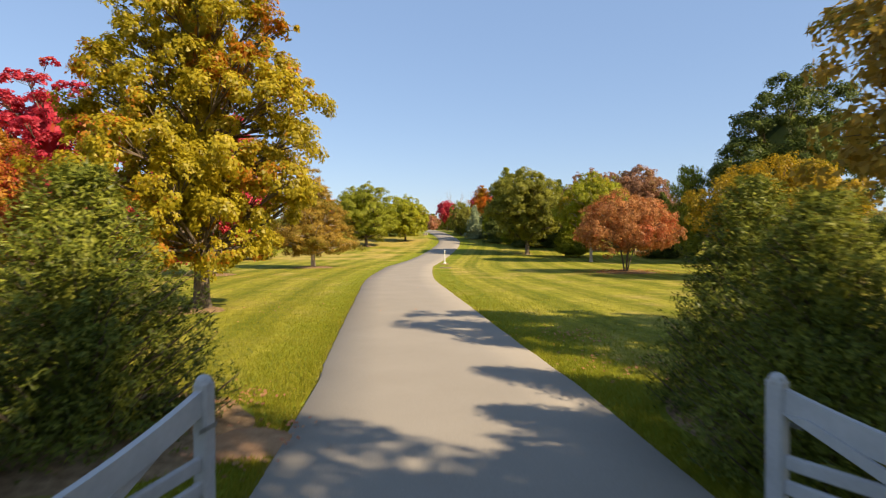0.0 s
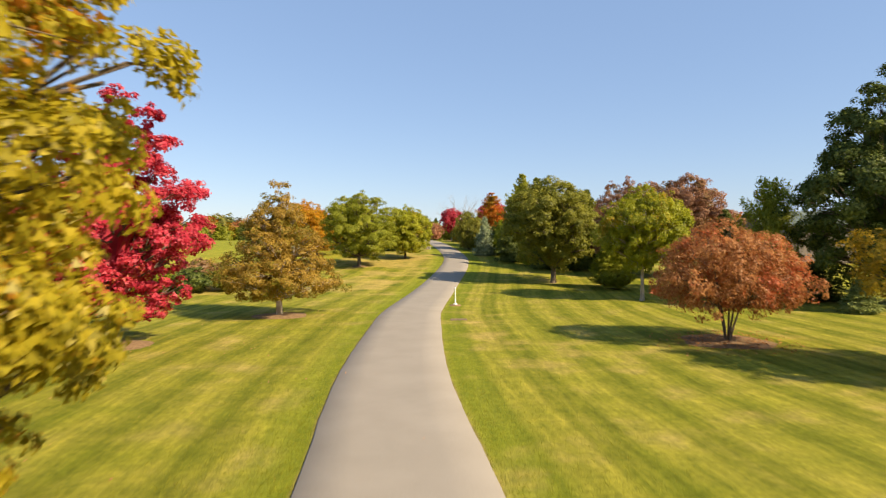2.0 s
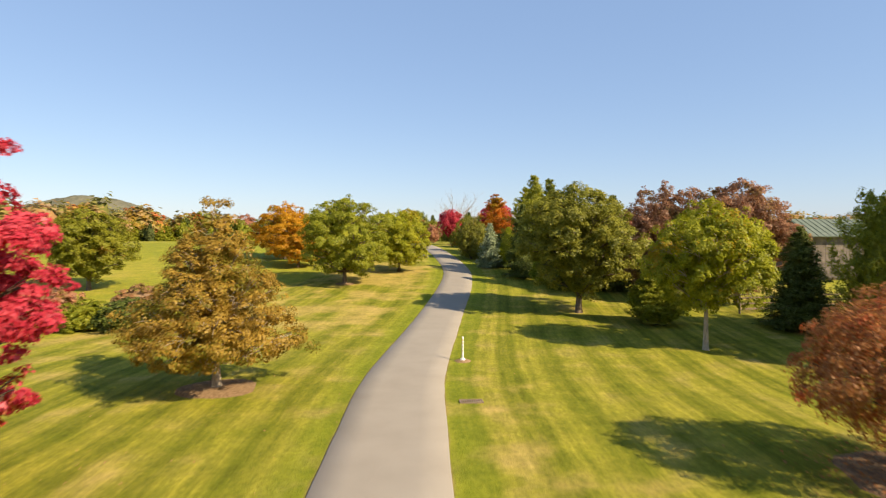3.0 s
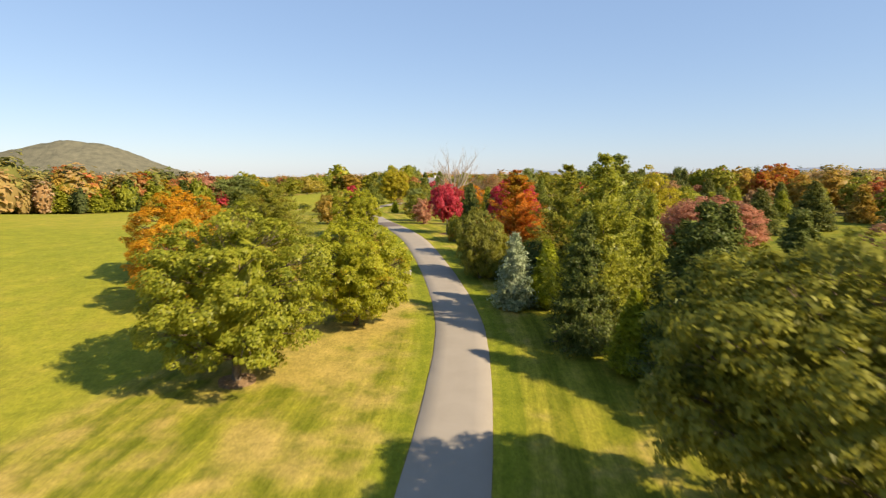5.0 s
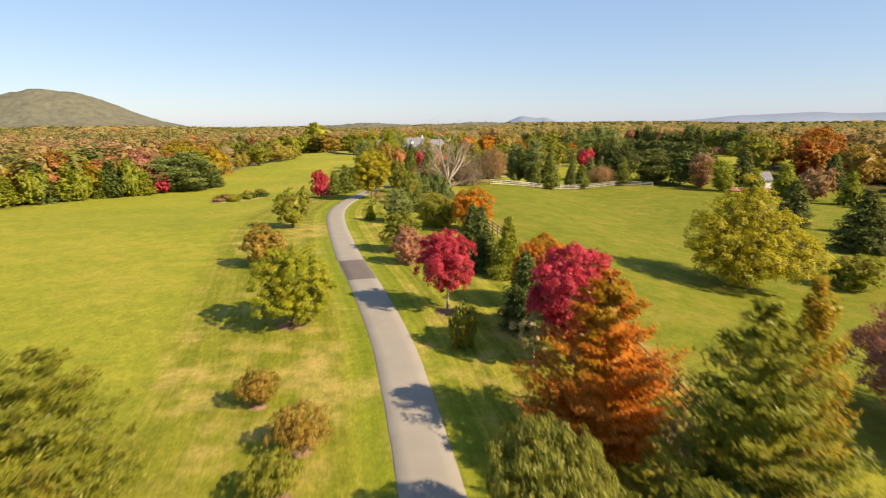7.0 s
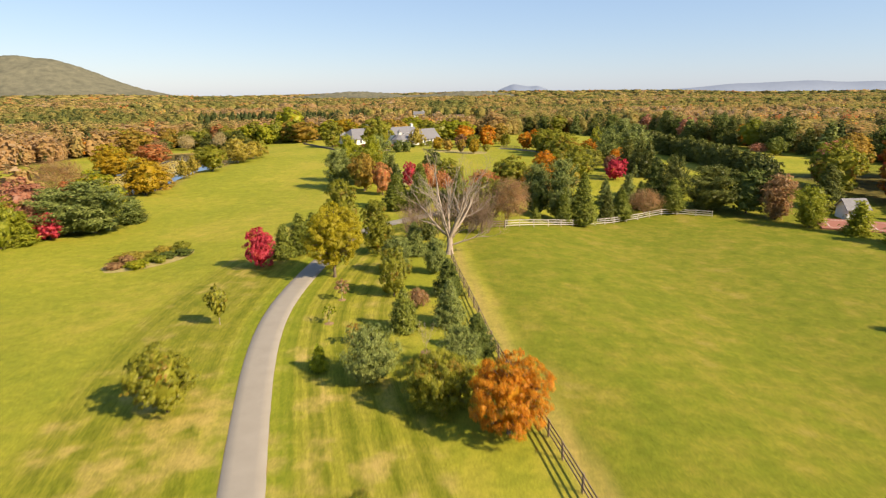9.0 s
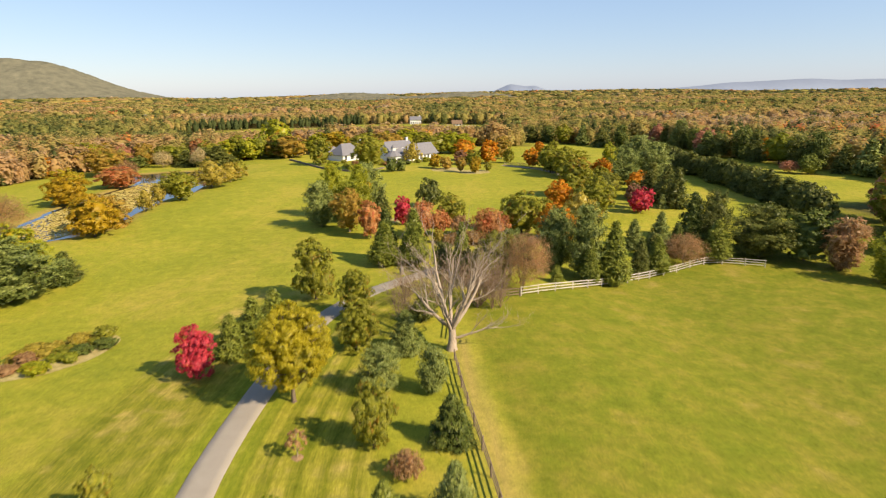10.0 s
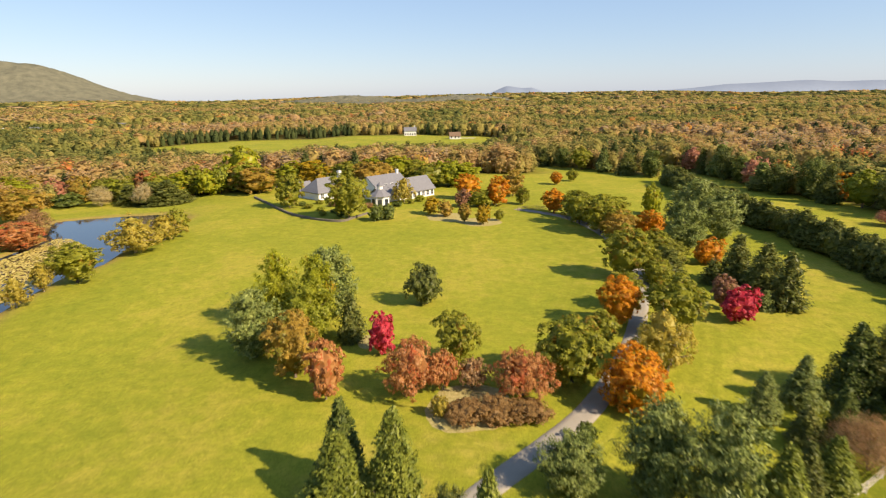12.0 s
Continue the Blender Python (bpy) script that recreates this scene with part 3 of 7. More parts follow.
def conifer(name, seed, w, h, foot, levels, around, tufts, per, size, slim, rise, droop, power, bark_mat=None, ragged=0.2, corners=3, belly=0.9):
    """Trunk and boughs, and needles, of a conifer. rise: how far boughs climb; droop: how far tips hang."""
    rng = np.random.default_rng(seed)
    paths = [[(0, 0, -0.15, 0.02 * h), (0, 0, h * 0.3, 0.015 * h), (0, 0, h * 0.7, 0.008 * h), (0, 0, h * 0.97, 0.003 * h)]]
    C, N, A = [], [], []
    for i in range(levels):
        f = (i + rng.uniform(-0.35, 0.35)) / levels
        f = min(0.985, max(0.0, f))
        z = foot + f * (h - foot) * 0.985
        reach = w / 2 * max(0.03, (1 - f) ** power) * min(1.0, belly + 1.3 * f) * (1.1 if belly < 0.8 else 1.0)
        count = max(3, int(around * (0.4 + 0.6 * (1 - f))))
        a0 = rng.uniform(0, 6.28)
        for k in range(count):
            a = a0 + 2 * math.pi * (k + rng.uniform(-0.3, 0.3)) / count
            L = reach * rng.uniform(1 - ragged * 1.6, 1 + ragged * 0.7)
            d = np.array((math.cos(a), math.sin(a), 0.0))
            root = np.array((0, 0, z))
            tip_z = rise * L - droop * L
            mid = root + d * L * 0.55 + (0, 0, rise * L * 0.5)
            tip = root + d * L + (0, 0, tip_z)
            if k % 2 == 0 and L > 0.25 * w / 2:
                paths.append([(*root, 0.006 * h * (1 - f) + 0.006), (*mid, 0.004 * h * (1 - f) + 0.004), (*tip, 0.003)])
            m = max(2, int(tufts * (0.35 + 0.65 * L / (w / 2))))
            s = np.sqrt(rng.uniform(0.06, 1.0, m))
            base = (1 - s)[:, None] ** 2 * root + (2 * s * (1 - s))[:, None] * mid + (s ** 2)[:, None] * tip
            fan = np.array((-d[1], d[0], 0))
            base = base + fan * (rng.normal(0, 0.16, m) * L * (0.4 + s * 0.6))[:, None] + np.array((0, 0, 1)) * rng.normal(0, 0.03 * L + 0.02, m)[:, None]
            c = np.repeat(base, per, 0) + rng.normal(0, size * 0.42, (m * per, 3))
            C.append(c)
            A.append(np.repeat((d * 0.9 + (0, 0, rise * 0.8 - droop * 0.4))[None], m * per, 0) + rng.normal(0, 0.6, (m * per, 3)))
            N.append(rng.normal(0, 0.5, (m * per, 3)) + d * 0.45 + (0, 0, 0.75))
    C, N, A = np.concatenate(C), np.concatenate(N), np.concatenate(A)
    length = size * rng.uniform(0.7, 1.4, len(C))
    # the dense inside of the crown
    uu, aa = np.linspace(0.03, 0.9, 9), np.linspace(0, 2 * math.pi, 11)
    U, T = np.meshgrid(uu, aa, indexing="ij")
    R = w / 2 * (1 - U) ** power * np.minimum(1.0, belly + 1.3 * U) * 0.45 * rng.uniform(0.75, 1.2, U.shape)
    R[-1] = 0.0
    P = np.stack([R * np.cos(T), R * np.sin(T), foot + U * (h - foot) - droop * R * 0.6], -1)
    P[:, -1] = P[:, 0]
    inner = np.stack([P[:-1, :-1], P[:-1, 1:], P[1:, 1:], P[1:, :-1]], 2).reshape(-1, 4, 3)
    crown = leaves_mesh(name + "_needles", C, N, A, length, length * slim * rng.uniform(0.7, 1.3, len(C)), corners, inner)
    v, f = tubes(paths, 5)
    wood = bpy.data.meshes.new(name + "_trunk")
    wood.from_pydata([tuple(p) for p in v], [], f)
    wood.polygons.foreach_set("use_smooth", [True] * len(wood.polygons))
    wood.materials.append(bark_mat or BARK)
    crown.materials.append(LEAF["dark"])
    return wood, crown, w, h


def bare_tree(name, seed, h, r0, limbs, depth, forks, bark_mat, fork_at=0.2, spread=0.5):
    """The meshes of a leafless tree: its trunk, then each main limb with all its forks.
    A limb has its bearing and climb in degrees, its length and start as shares of the height, and its thickness."""
    rng = np.random.default_rng(seed)
    parts = [[[(0, 0, -0.2, r0 * 1.8), (0, 0, 0.03 * h, r0 * 1.25), (0.006 * h, 0, fork_at * 0.55 * h, r0), (0, 0.004 * h, fork_at * h, r0 * 0.95)]]]

    def grow(paths, p, d, length, r, left, lift):
        pts, steps = [(*p, r)], 6
        for i in range(steps):
            d = d + rng.normal(0, 0.12, 3) + (0, 0, lift)
            d /= np.linalg.norm(d)
            p = p + d * length / steps
            pts.append((*p, max(0.006, r * (1 - 0.72 * (i + 1) / steps))))
        paths.append(pts)
        if left == 0:
            return
        for k in range(forks):
            q = pts[min(6, 2 + int(k * 5 / forks))]
            way = np.array(q[:3]) - np.array(pts[0][:3])
            e = way / np.linalg.norm(way) + rng.normal(0, spread, 3) * (1, 1, 0.6) + (0, 0, 0.1)
            e /= np.linalg.norm(e)
            grow(paths, np.array(q[:3]), e, length * rng.uniform(0.36, 0.6), q[3] * rng.uniform(0.5, 0.78), left - 1, 0.05)

    for bearing, climb, length, start, thick in limbs:
        a, b = radians(bearing), radians(climb)
        parts.append([])
        grow(parts[-1], np.array((0, 0, h * start)), np.array((math.cos(a) * math.cos(b), math.sin(a) * math.cos(b), math.sin(b))), h * length, r0 * thick, depth, 0.045)
    out = []
    for paths in parts:
        v, f = tubes(paths, 5)
        me = bpy.data.meshes.new(name)
        me.from_pydata([tuple(p) for p in v], [], f)
        me.polygons.foreach_set("use_smooth", [True] * len(me.polygons))
        me.materials.append(bark_mat)
        out.append(me)
    return out


KINDS = {}


def kinds():
    """Every kind in five depths of detail."""
    for level, (n, size, boughs, bunches, sides) in {"near": (26000, 0.145, 58, 11, 6), "close": (16000, 0.19, 52, 11, 4), "mid": (10000, 0.24, 48, 12, 3), "far": (5000, 0.36, 38, 9, 3), "big": (60000, 0.11, 76, 11, 5)}.items():
        for i in range({"near": 2, "big": 2}.get(level, 3)):
            s = 10 * i + len(level)
            q = {"sides": sides}
            full = {"near": 0.28, "big": 0.32, "close": 0.56, "mid": 0.64, "far": 0.7}[level]
            k = {"oak": broadleaf("oak", 11 + s, "pyramid", 6.4, 8.0, 0.95, int(n * 0.9), size * 0.9, boughs + 16, bunches, 0.13, 0.6, lumpy=0.25, heart=0.25, tips=1.2, inside=0.2, **q),
                 "maple": broadleaf("maple", 12 + s, ("round", "oval", "round")[i], 6.0, 7.5, 0.7 if level in ("near", "big") else 0.35, n, size, boughs, bunches, 0.15, 0.85, lumpy=0.36, heart=full, **q),
                 "standard": broadleaf("standard", 19 + s, "oval", 6.0, 7.5, 1.55, n, size, boughs, bunches, 0.15, 0.95, lumpy=0.3, heart=full, bark_mat=BARK_PALE, **q),
                 "walnut": broadleaf("walnut", 13 + s, "heavy", 13.0, 16.0, 0.9, int(n * 2.2), size * 1.6, boughs + 40, bunches, 0.12, 0.9, lumpy=0.4, heart=0.45, **q),
                 "crab": broadleaf("crab", 14 + s, "dome", 7.0, 5.0, 1.15 if level == "big" else 0.8, int(n * 0.75), size * 0.85, boughs + 10, bunches, 0.125, 0.62, stems=5, lumpy=0.35, heart=full * 0.7, tips=1.25, **q),
                 "bush": broadleaf("bush", 15 + s, "heavy", 4.5, 4.0, 0.0, int(n * 0.7), size * 0.8, boughs, bunches, 0.145, 0.95, stems=6, lumpy=0.45, heart=full, tips=1.15, **q),
                 "sapling": broadleaf("sapling", 16 + s, "oval", 2.0, 3.2, 0.9, n // 6, size * 0.6, 16, 6, 0.16, 0.9, bark_mat=BARK_PALE, heart=0, **q),
                 "thin": broadleaf("thin", 18 + s, "broad", 7.0, 8.0, 0.6, int(n * 0.8), size * 0.95, boughs + 12, bunches, 0.13, 0.9, lumpy=0.45, heart=full * 0.7, tips=1.2, inside=0.3, **q),
                 }
            if level in ("big", "close", "far"):
                k["haze"] = broadleaf("haze", 61 + s, "dome", 7.0, 8.0, 0.8, int(n * {"big": 0.4, "close": 1.5, "far": 1.6}[level]), size * {"big": 0.85, "close": 0.52, "far": 0.55}[level], boughs + 20, bunches * 2, 0.23, 0.95, stems=3, lumpy=0.3, heart=0, tips=1.2, inside=0.05, **q)
            if level == "big":
                k["flame"] = broadleaf("flame", 51 + s, "column", 6.0, 9.5, 0.9, 62000, 0.12, 92, 11, 0.12, 0.7, lumpy=0.3, heart=0.25, tips=1.2, inside=0.2, sides=5)
            if level == "near":
                k["yew"] = conifer("yew", 17 + s, 2.8, 2.8, -1.15, 36, 25, 19, 7, 0.066, 0.3, 0.95, 0.1, 0.62, ragged=0.2, belly=0.85, corners=3)
                k["tall_oak"] = broadleaf("tall_oak", 41 + s, "column", 7.2, 11.5, 1.15, 110000, 0.105, 118, 13, 0.105, 0.7, lumpy=0.55, heart=0.18, tips=1.3, inside=0.15, sides=6)
            f = {"big": 2.2, "near": 1.0, "close": 0.8, "mid": 0.55, "far": 0.25}[level]
            g = {"big": 0.62, "near": 0.85, "close": 1.2, "mid": 1.6, "far": 2.4}[level]
            lv = {"big": 1.35, "near": 1.0, "close": 1.0, "mid": 0.85, "far": 0.7}[level]
            k["spruce"] = conifer("spruce", 21 + s, 3.6, 6.0, 0.1, int(24 * lv), 13, int(17 * f) + 1, 6, 0.21 * g, 0.36, 0.28, 0.2, 0.72, ragged=0.3)
            k["pine"] = conifer("pine", 22 + s, 6.0, 7.5, 0.3, int(17 * lv), 12, int(31 * f) + 2, 6, 0.26 * g, 0.3, 0.5, -0.12, 0.42, ragged=0.36, belly=0.6)
            k["cedar"] = conifer("cedar", 23 + s, 3.4, 7.0, 0.0, int(28 * lv), 15, int(13 * f) + 1, 6, 0.25 * g, 0.44, 0.75, 0.05, 0.8, ragged=0.18)
            k["larch"] = conifer("larch", 24 + s, 4.8, 9.0, 0.2, int(22 * lv), 11, int(23 * f) + 1, 6, 0.22 * g, 0.4, 0.6, -0.15, 0.66, ragged=0.4, belly=0.85)
            for kind, made in k.items():
                KINDS.setdefault((kind, level), []).append(made)


kinds()
DEAD = bare_tree("dead_tree", 5, 11.9, 0.43, [(188, 46, 0.56, 0.2, 0.6), (128, 70, 0.76, 0.21, 0.62), (15, 48, 0.58, 0.2, 0.62), (-50, 62, 0.6, 0.19, 0.55), (72, 58, 0.62, 0.21, 0.5),
                                               (250, 56, 0.5, 0.17, 0.42), (35, 66, 0.66, 0.21, 0.5), (-8, 14, 0.46, 0.1, 0.36), (165, 62, 0.6, 0.21, 0.42)], 3, 5, BARK_DEAD)
TWIGGY = bare_tree("bare_sapling", 8, 2.4, 0.03, [(60 * k, 52 + 9 * (k % 3), 0.62, 0.15 + 0.05 * k, 0.6) for k in range(6)], 2, 5, BARK_PALE)
BRUSH = bare_tree("twiggy_brush", 9, 4.0, 0.035, [(51 * k, 50 + 11 * (k % 4), 0.62 + 0.1 * (k % 3), 0.01, 0.85) for k in range(14)], 2, 6, BARK_ROSY, 0.04, 0.42)
NAMES = {"oak": "oak_tree", "maple": "maple_tree", "walnut": "walnut_tree", "crab": "crab_apple_tree", "bush": "bush", "sapling": "sapling",
         "spruce": "spruce_tree", "pine": "pine_tree", "cedar": "arborvitae", "larch": "larch_tree", "yew": "yew_bush", "thin": "sparse_tree", "tall_oak": "oak_tree", "standard": "shade_tree", "flame": "maple_tree", "haze": "bare_tree"}
SHRUBS = ("bush", "yew")
PICK = random.Random(4)


def tree(kind, colour, x, y, h, w, label, level="mid", group=""):
    dice = random.Random(round(x * 10) * 7919 + round(y * 10))
    m = pose(x, y, ground_z(x, y) - 0.03, 0, 0, dice.uniform(0, 360))
    if colour == "bare":
        top = empty("sapling" if kind == "sapling" else "brush", m, label, "tree" if kind == "sapling" else "shrub", group)
        wood, w0, h0 = (TWIGGY, 2.0, 2.4) if kind == "sapling" else (BRUSH, 4.2, 4.0)
        for k, me in enumerate(wood):
            mesh = new("branch" if k else "trunk", me)
            mesh.parent, mesh.scale = top, (w / w0, w / w0, h / h0)
        return top
    if level in ("mid", "far") and kind in ("maple", "thin", "crab"):
        w, h = w * 1.22, h * 1.05
    choice = KINDS[kind, level]
    wood, crown, w0, h0 = choice[dice.randrange(len(choice))]
    top = empty(NAMES[kind], m, label, "shrub" if kind in SHRUBS else "tree", group)
    for name, mesh in (("trunk", wood), ("crown", crown)):
        ob = new(name, mesh)
        ob.parent, ob.scale = top, (w / w0, w / w0, h / h0)
        if name == "crown":
            ob.material_slots[0].link = "OBJECT"
            ob.material_slots[0].material = LEAF[colour]
        elif colour in ("cream", "straw") or kind == "oak" or (kind == "maple" and "pale" in label):
            ob.material_slots[0].link = "OBJECT"
            ob.material_slots[0].material = BARK_PALE
    return top


# ---- ground and drive ----
def wild_at(x, y):
    """Where woods and scrub grow, 0 to 1."""
    if y > 1100 or abs(x) > 700:
        return 1.0
    n = 14 * noise.noise(Vector((x * 0.02, y * 0.02, 1.0)))
    v = 0.0
    v = max(v, ease((-66 - x - max(0, 215 - y) * 0.35 + n * 0.6) / 8) * ease((y - 90) / 40) * (1 - ease((y - 226) / 14)))
    v = max(v, ease((-118 - x + n) / 14) * ease((y - 60) / 60))
    v = max(v, ease((y - 402 + n * 0.5) / 10) * ease((-66 - x) / 10))
    v = max(v, ease((y - 424 + n) / 12) * (1 - ease((x - 40) / 30)))
    v = max(v, ease((y - 478 + n * 0.4) / 10))
    v = max(v, ease((x - 121 - max(0, 372 - y) * 0.26 + n * 0.25) / 5) * ease((y - 262) / 20))
    strip = (1 - ease((x - 97) / 4)) + ease((y - 444) / 8) + ease((x - 119) / 4)
    v = max(v, ease(((x - 54) * 0.84 + (y - 476) * 0.54 + n * 0.3) / 8) * min(1.0, strip) * ease((y - 385) / 12))
    v = max(v, ease((x - 96 - (230 - y) * 0.15 + n * 0.5) / 8) * (1 - ease((y - 262) / 15)))
    # clearings
    for cx, cy, rx, ry, turn in ((-62, 660, 150, 112, -0.1), (-108, 318, 34, 80, 0.0), (-330, 1010, 160, 40, 0.1), (-470, 880, 120, 30, 0.0), (420, 900, 120, 30, 0.1), (-250, 1250, 200, 40, 0.0), (-330, 852, 95, 20, 0.05)):
        c, s = math.cos(turn), math.sin(turn)
        d = math.hypot(((x - cx) * c + (y - cy) * s) / rx, ((y - cy) * c - (x - cx) * s) / ry)
        v *= ease((d - 0.95 + n * 0.004) / 0.12)
    return v


def ground():
    xs = list(np.arange(-150, 161, 2.0))
    xs += [-36 + i for i in range(1, 88, 2)]
    ys = list(np.arange(-14, 30, 0.8)) + list(np.arange(30, 240, 1.5)) + list(np.arange(240, 430, 2.5))
    grow, step = 430.0, 5.0
    while grow < 4900:
        ys.append(grow)
        grow += step
        step *= 1.07
    ys.append(4900)
    near = -14.0
    step = 4.0
    while near > -1500:
        near -= step
        step *= 1.4
        ys.append(near)
    side, step = 160.0, 5.0
    while side < 4900:
        side += step
        step *= 1.09
        xs += [side, -side + 10]
    xs, ys = sorted(set(np.round(xs, 2))), sorted(set(np.round(ys, 2)))
    verts = [(x, y, ground_z(x, y)) for y in ys for x in xs]
    nx = len(xs)
    faces = [(j * nx + i, j * nx + i + 1, (j + 1) * nx + i + 1, (j + 1) * nx + i) for j in range(len(ys) - 1) for i in range(nx - 1)]
    ob = mesh_object("ground", verts, faces, GROUND, smooth=True)
    tagged(ob, "mown lawns, fields and paddocks of green autumn grass", "ground", kind="structure")
    off, strip, pad, wild, half, verge, bank = [], [], [], [], [], [], []
    fence_y, fence_x = (100, 112.2, 128, 146.4, 158.1, 164.2, 175.2, 186, 197), (11.6, 10.6, 9.2, 7.3, 5.6, 4.9, 4.1, 3.2, 2.7)
    for x, y, z in verts:
        o = drive_offset(x, y) if -60 < x < 90 and -60 < y < 375 else 60.0
        off.append(o)
        half.append(half_width(y))
        left = 13 + 10 * (1 - ease((y - 30) / 60))
        right = 30 - 19 * ease((y - 70) / 40)
        s = (1 - ease((-o - left) / 1.2)) if o < 0 else (1 - ease((o - right) / 1.5))
        s *= 1 - ease((y - 205) / 14) * 0.75
        strip.append(s)
        edge_x = 7.5 - 0.05 * (y - 146) if y > 110 else 12.0
        p = ease((x - edge_x) / 1.5) * ease((y - 95) / 12) * (1 - ease((y - 207 - (x - 2) * 0.62) / 2)) * (1 - strip[-1])
        pad.append(p)
        wild.append(wild_at(x, y) if y > 60 else 0.0)
        bank.append(math.exp(-((shore(x, y) + 1.2) / 2.2) ** 2) if -112 < x < -56 and 238 < y < 378 else 0.0)
        verge.append(math.exp(-((x - float(np.interp(y, fence_y, fence_x)) - 1.0) / 0.9) ** 2) * ease((y - 100) / 8) * (1 - ease((y - 196) / 6)) if x < 30 else 0.0)
    for name, values in (("drive_offset", off), ("lawn_strip", strip), ("paddock", pad), ("wild", wild), ("drive_half", half), ("verge", verge), ("bank", bank)):
        a = ob.data.attributes.new(name, "FLOAT", "POINT")
        a.data.foreach_set("value", values)
    return ob


def ribbon(name, material, first, last, lift, shrink, label, category, wobble=0.035):
    """A slab of paving along the drive between two distances from its start line."""
    verts, faces = [], []
    rows = [i for i in range(len(LINE)) if first <= LINE[i][1] <= last] if last < 200 else list(range(len(LINE)))
    for i in rows:
        p, t = LINE[i], TANGENT[i]
        r = np.array((t[1], -t[0]))
        w = half_width(p[1]) - shrink
        wl = w + wobble * noise.noise(Vector((p[0], p[1] * 1.7, 1.0)))
        wr = w + wobble * noise.noise(Vector((p[0], p[1] * 1.7, 7.0)))
        for s, dz in ((-wl - 0.05, -0.06), (-wl, 0.0), (-w * 0.5, 0.022), (0, 0.03), (w * 0.5, 0.022), (wr, 0.0), (wr + 0.05, -0.06)):
            q = p + r * s
            verts.append((q[0], q[1], ground_z(q[0], q[1]) + lift + dz))
    for i in range(len(rows) - 1):
        for k in range(6):
            faces.append((i * 7 + k, i * 7 + k + 1, (i + 1) * 7 + k + 1, (i + 1) * 7 + k))
    ob = mesh_object(name, verts, faces, material, smooth=True)
    return tagged(ob, label, category, kind="structure")


ground()
ribbon("drive", ASPHALT, -60, 999, 0.05, 0.0, "winding single-lane drive of pale weathered asphalt", "road")
ribbon("drive_patch", ASPHALT_NEW, 126.4, 134.6, 0.056, 0.03, "darker rectangle of newer asphalt in the drive", "road", 0.0)


# ---- single trees, along the drive and over the lawns ----
tree("flame", "crimson", -13.3, 32.5, 10.0, 7.4, "crimson red maple with a dense upright crown on mown grass", "big")
tree("oak", "bronze", -9.4, 41.6, 7.5, 6.8, "small bronze oak with a straight trunk in a bare mulch ring", "big")
tree("maple", "olive", -31.8, 70.3, 7.5, 8.0, "olive-brown round tree above the shrub border", "big")
tree("crab", "russet", 11.0, 33.3, 5.0, 5.7, "russet crab apple with many stems in a ring of fallen leaves", "big")
tree("crab", "amber", 16.2, 26.5, 6.0, 6.9, "amber leaved spreading tree with three stems", "big")
tree("standard", "lime", 12.8, 49.4, 8.2, 5.5, "yellow-green tree on a pale slender trunk", "big")
tree("cedar", "green", 12.8, 56.7, 4.9, 3.8, "dense green arborvitae cone beside the pale trunk", "big")
tree("maple", "moss", 8.8, 60.8, 9.5, 8.9, "large dull green tree shading the drive", "big")
tree("maple", "plum", 21.6, 64.1, 9.9, 8.4, "purple-brown ash tree behind the drive trees", "big")
tree("maple", "plum", 17.4, 67.1, 9.7, 7.6, "dull purple ash tree behind the drive trees", "big")
tree("walnut", "dark", 27.9, 46.3, 15.1, 12.2, "huge dark green walnut tree by the barn", "big")
tree("pine", "green", 20.9, 48.7, 7.9, 3.7, "slim white pine behind the crab apple", "close")
tree("spruce", "blue", 22.7, 42.7, 2.1, 2.1, "small bluish spruce on the lawn")
tree("spruce", "dark", 21.0, 55.2, 6.4, 4.8, "dark spruce beside the barn", "big")
tree("spruce", "dark", 24.2, 49.7, 2.7, 4.4, "dark bushy spruce at the back of the lawn", "close")
tree("larch", "green", 8.5, 80.3, 10.5, 6.1, "tall feathery green larch", "big")
tree("spruce", "dark", 7.1, 78.4, 7.6, 4.2, "dark spruce with drooping branches by the drive", "big")
tree("spruce", "green", 12.3, 83.6, 7.9, 3.1, "green spruce among the drive conifers", "close")
tree("larch", "copper", 6.2, 100.4, 8.3, 7.2, "orange bald cypress with a feathery crown", "big")
tree("larch", "olive", 9.6, 94.9, 9.1, 6.6, "yellow-green bald cypress with a pointed crown", "big")
tree("larch", "amber", 13.5, 98.3, 8.8, 3.5, "amber bald cypress in the conifer group", "close")
tree("larch", "cedar", 11.2, 86.7, 10.2, 6.8, "big green bald cypress in the conifer group", "big")
tree("spruce", "silver", 4.3, 86.0, 5.1, 3.1, "silver-blue spruce beside the drive", "close")
tree("cedar", "chartreuse", 6.4, 85.8, 4.6, 2.7, "golden arborvitae with upright sprays", "close")
tree("cedar", "chartreuse", 8.6, 74.9, 4.2, 2.5, "golden arborvitae at the foot of dark spruces", "close")
tree("spruce", "dark", 10.5, 71.9, 8.9, 5.6, "large dark spruce next to the drive", "big")
tree("spruce", "dark", 14.1, 71.5, 8.6, 5.0, "dark spruce behind the drive", "big")
tree("bush", "moss", 2.5, 94.0, 5.6, 4.4, "big olive willow bush at the edge of the drive", "big")
tree("sapling", "cream", 4.7, 108.8, 3.4, 2.6, "pale thin birch with few cream leaves", "close")
tree("sapling", "cream", 8.7, 99.1, 3.2, 2.0, "pale thin birch beside the orange cypress")
tree("standard", "crimson", 0.1, 118.3, 6.4, 4.2, "crimson maple with a straight trunk beside the drive", "big")
tree("maple", "peach", -3.2, 133.0, 3.8, 3.1, "peach-pink young maple in a mulch ring", "close")
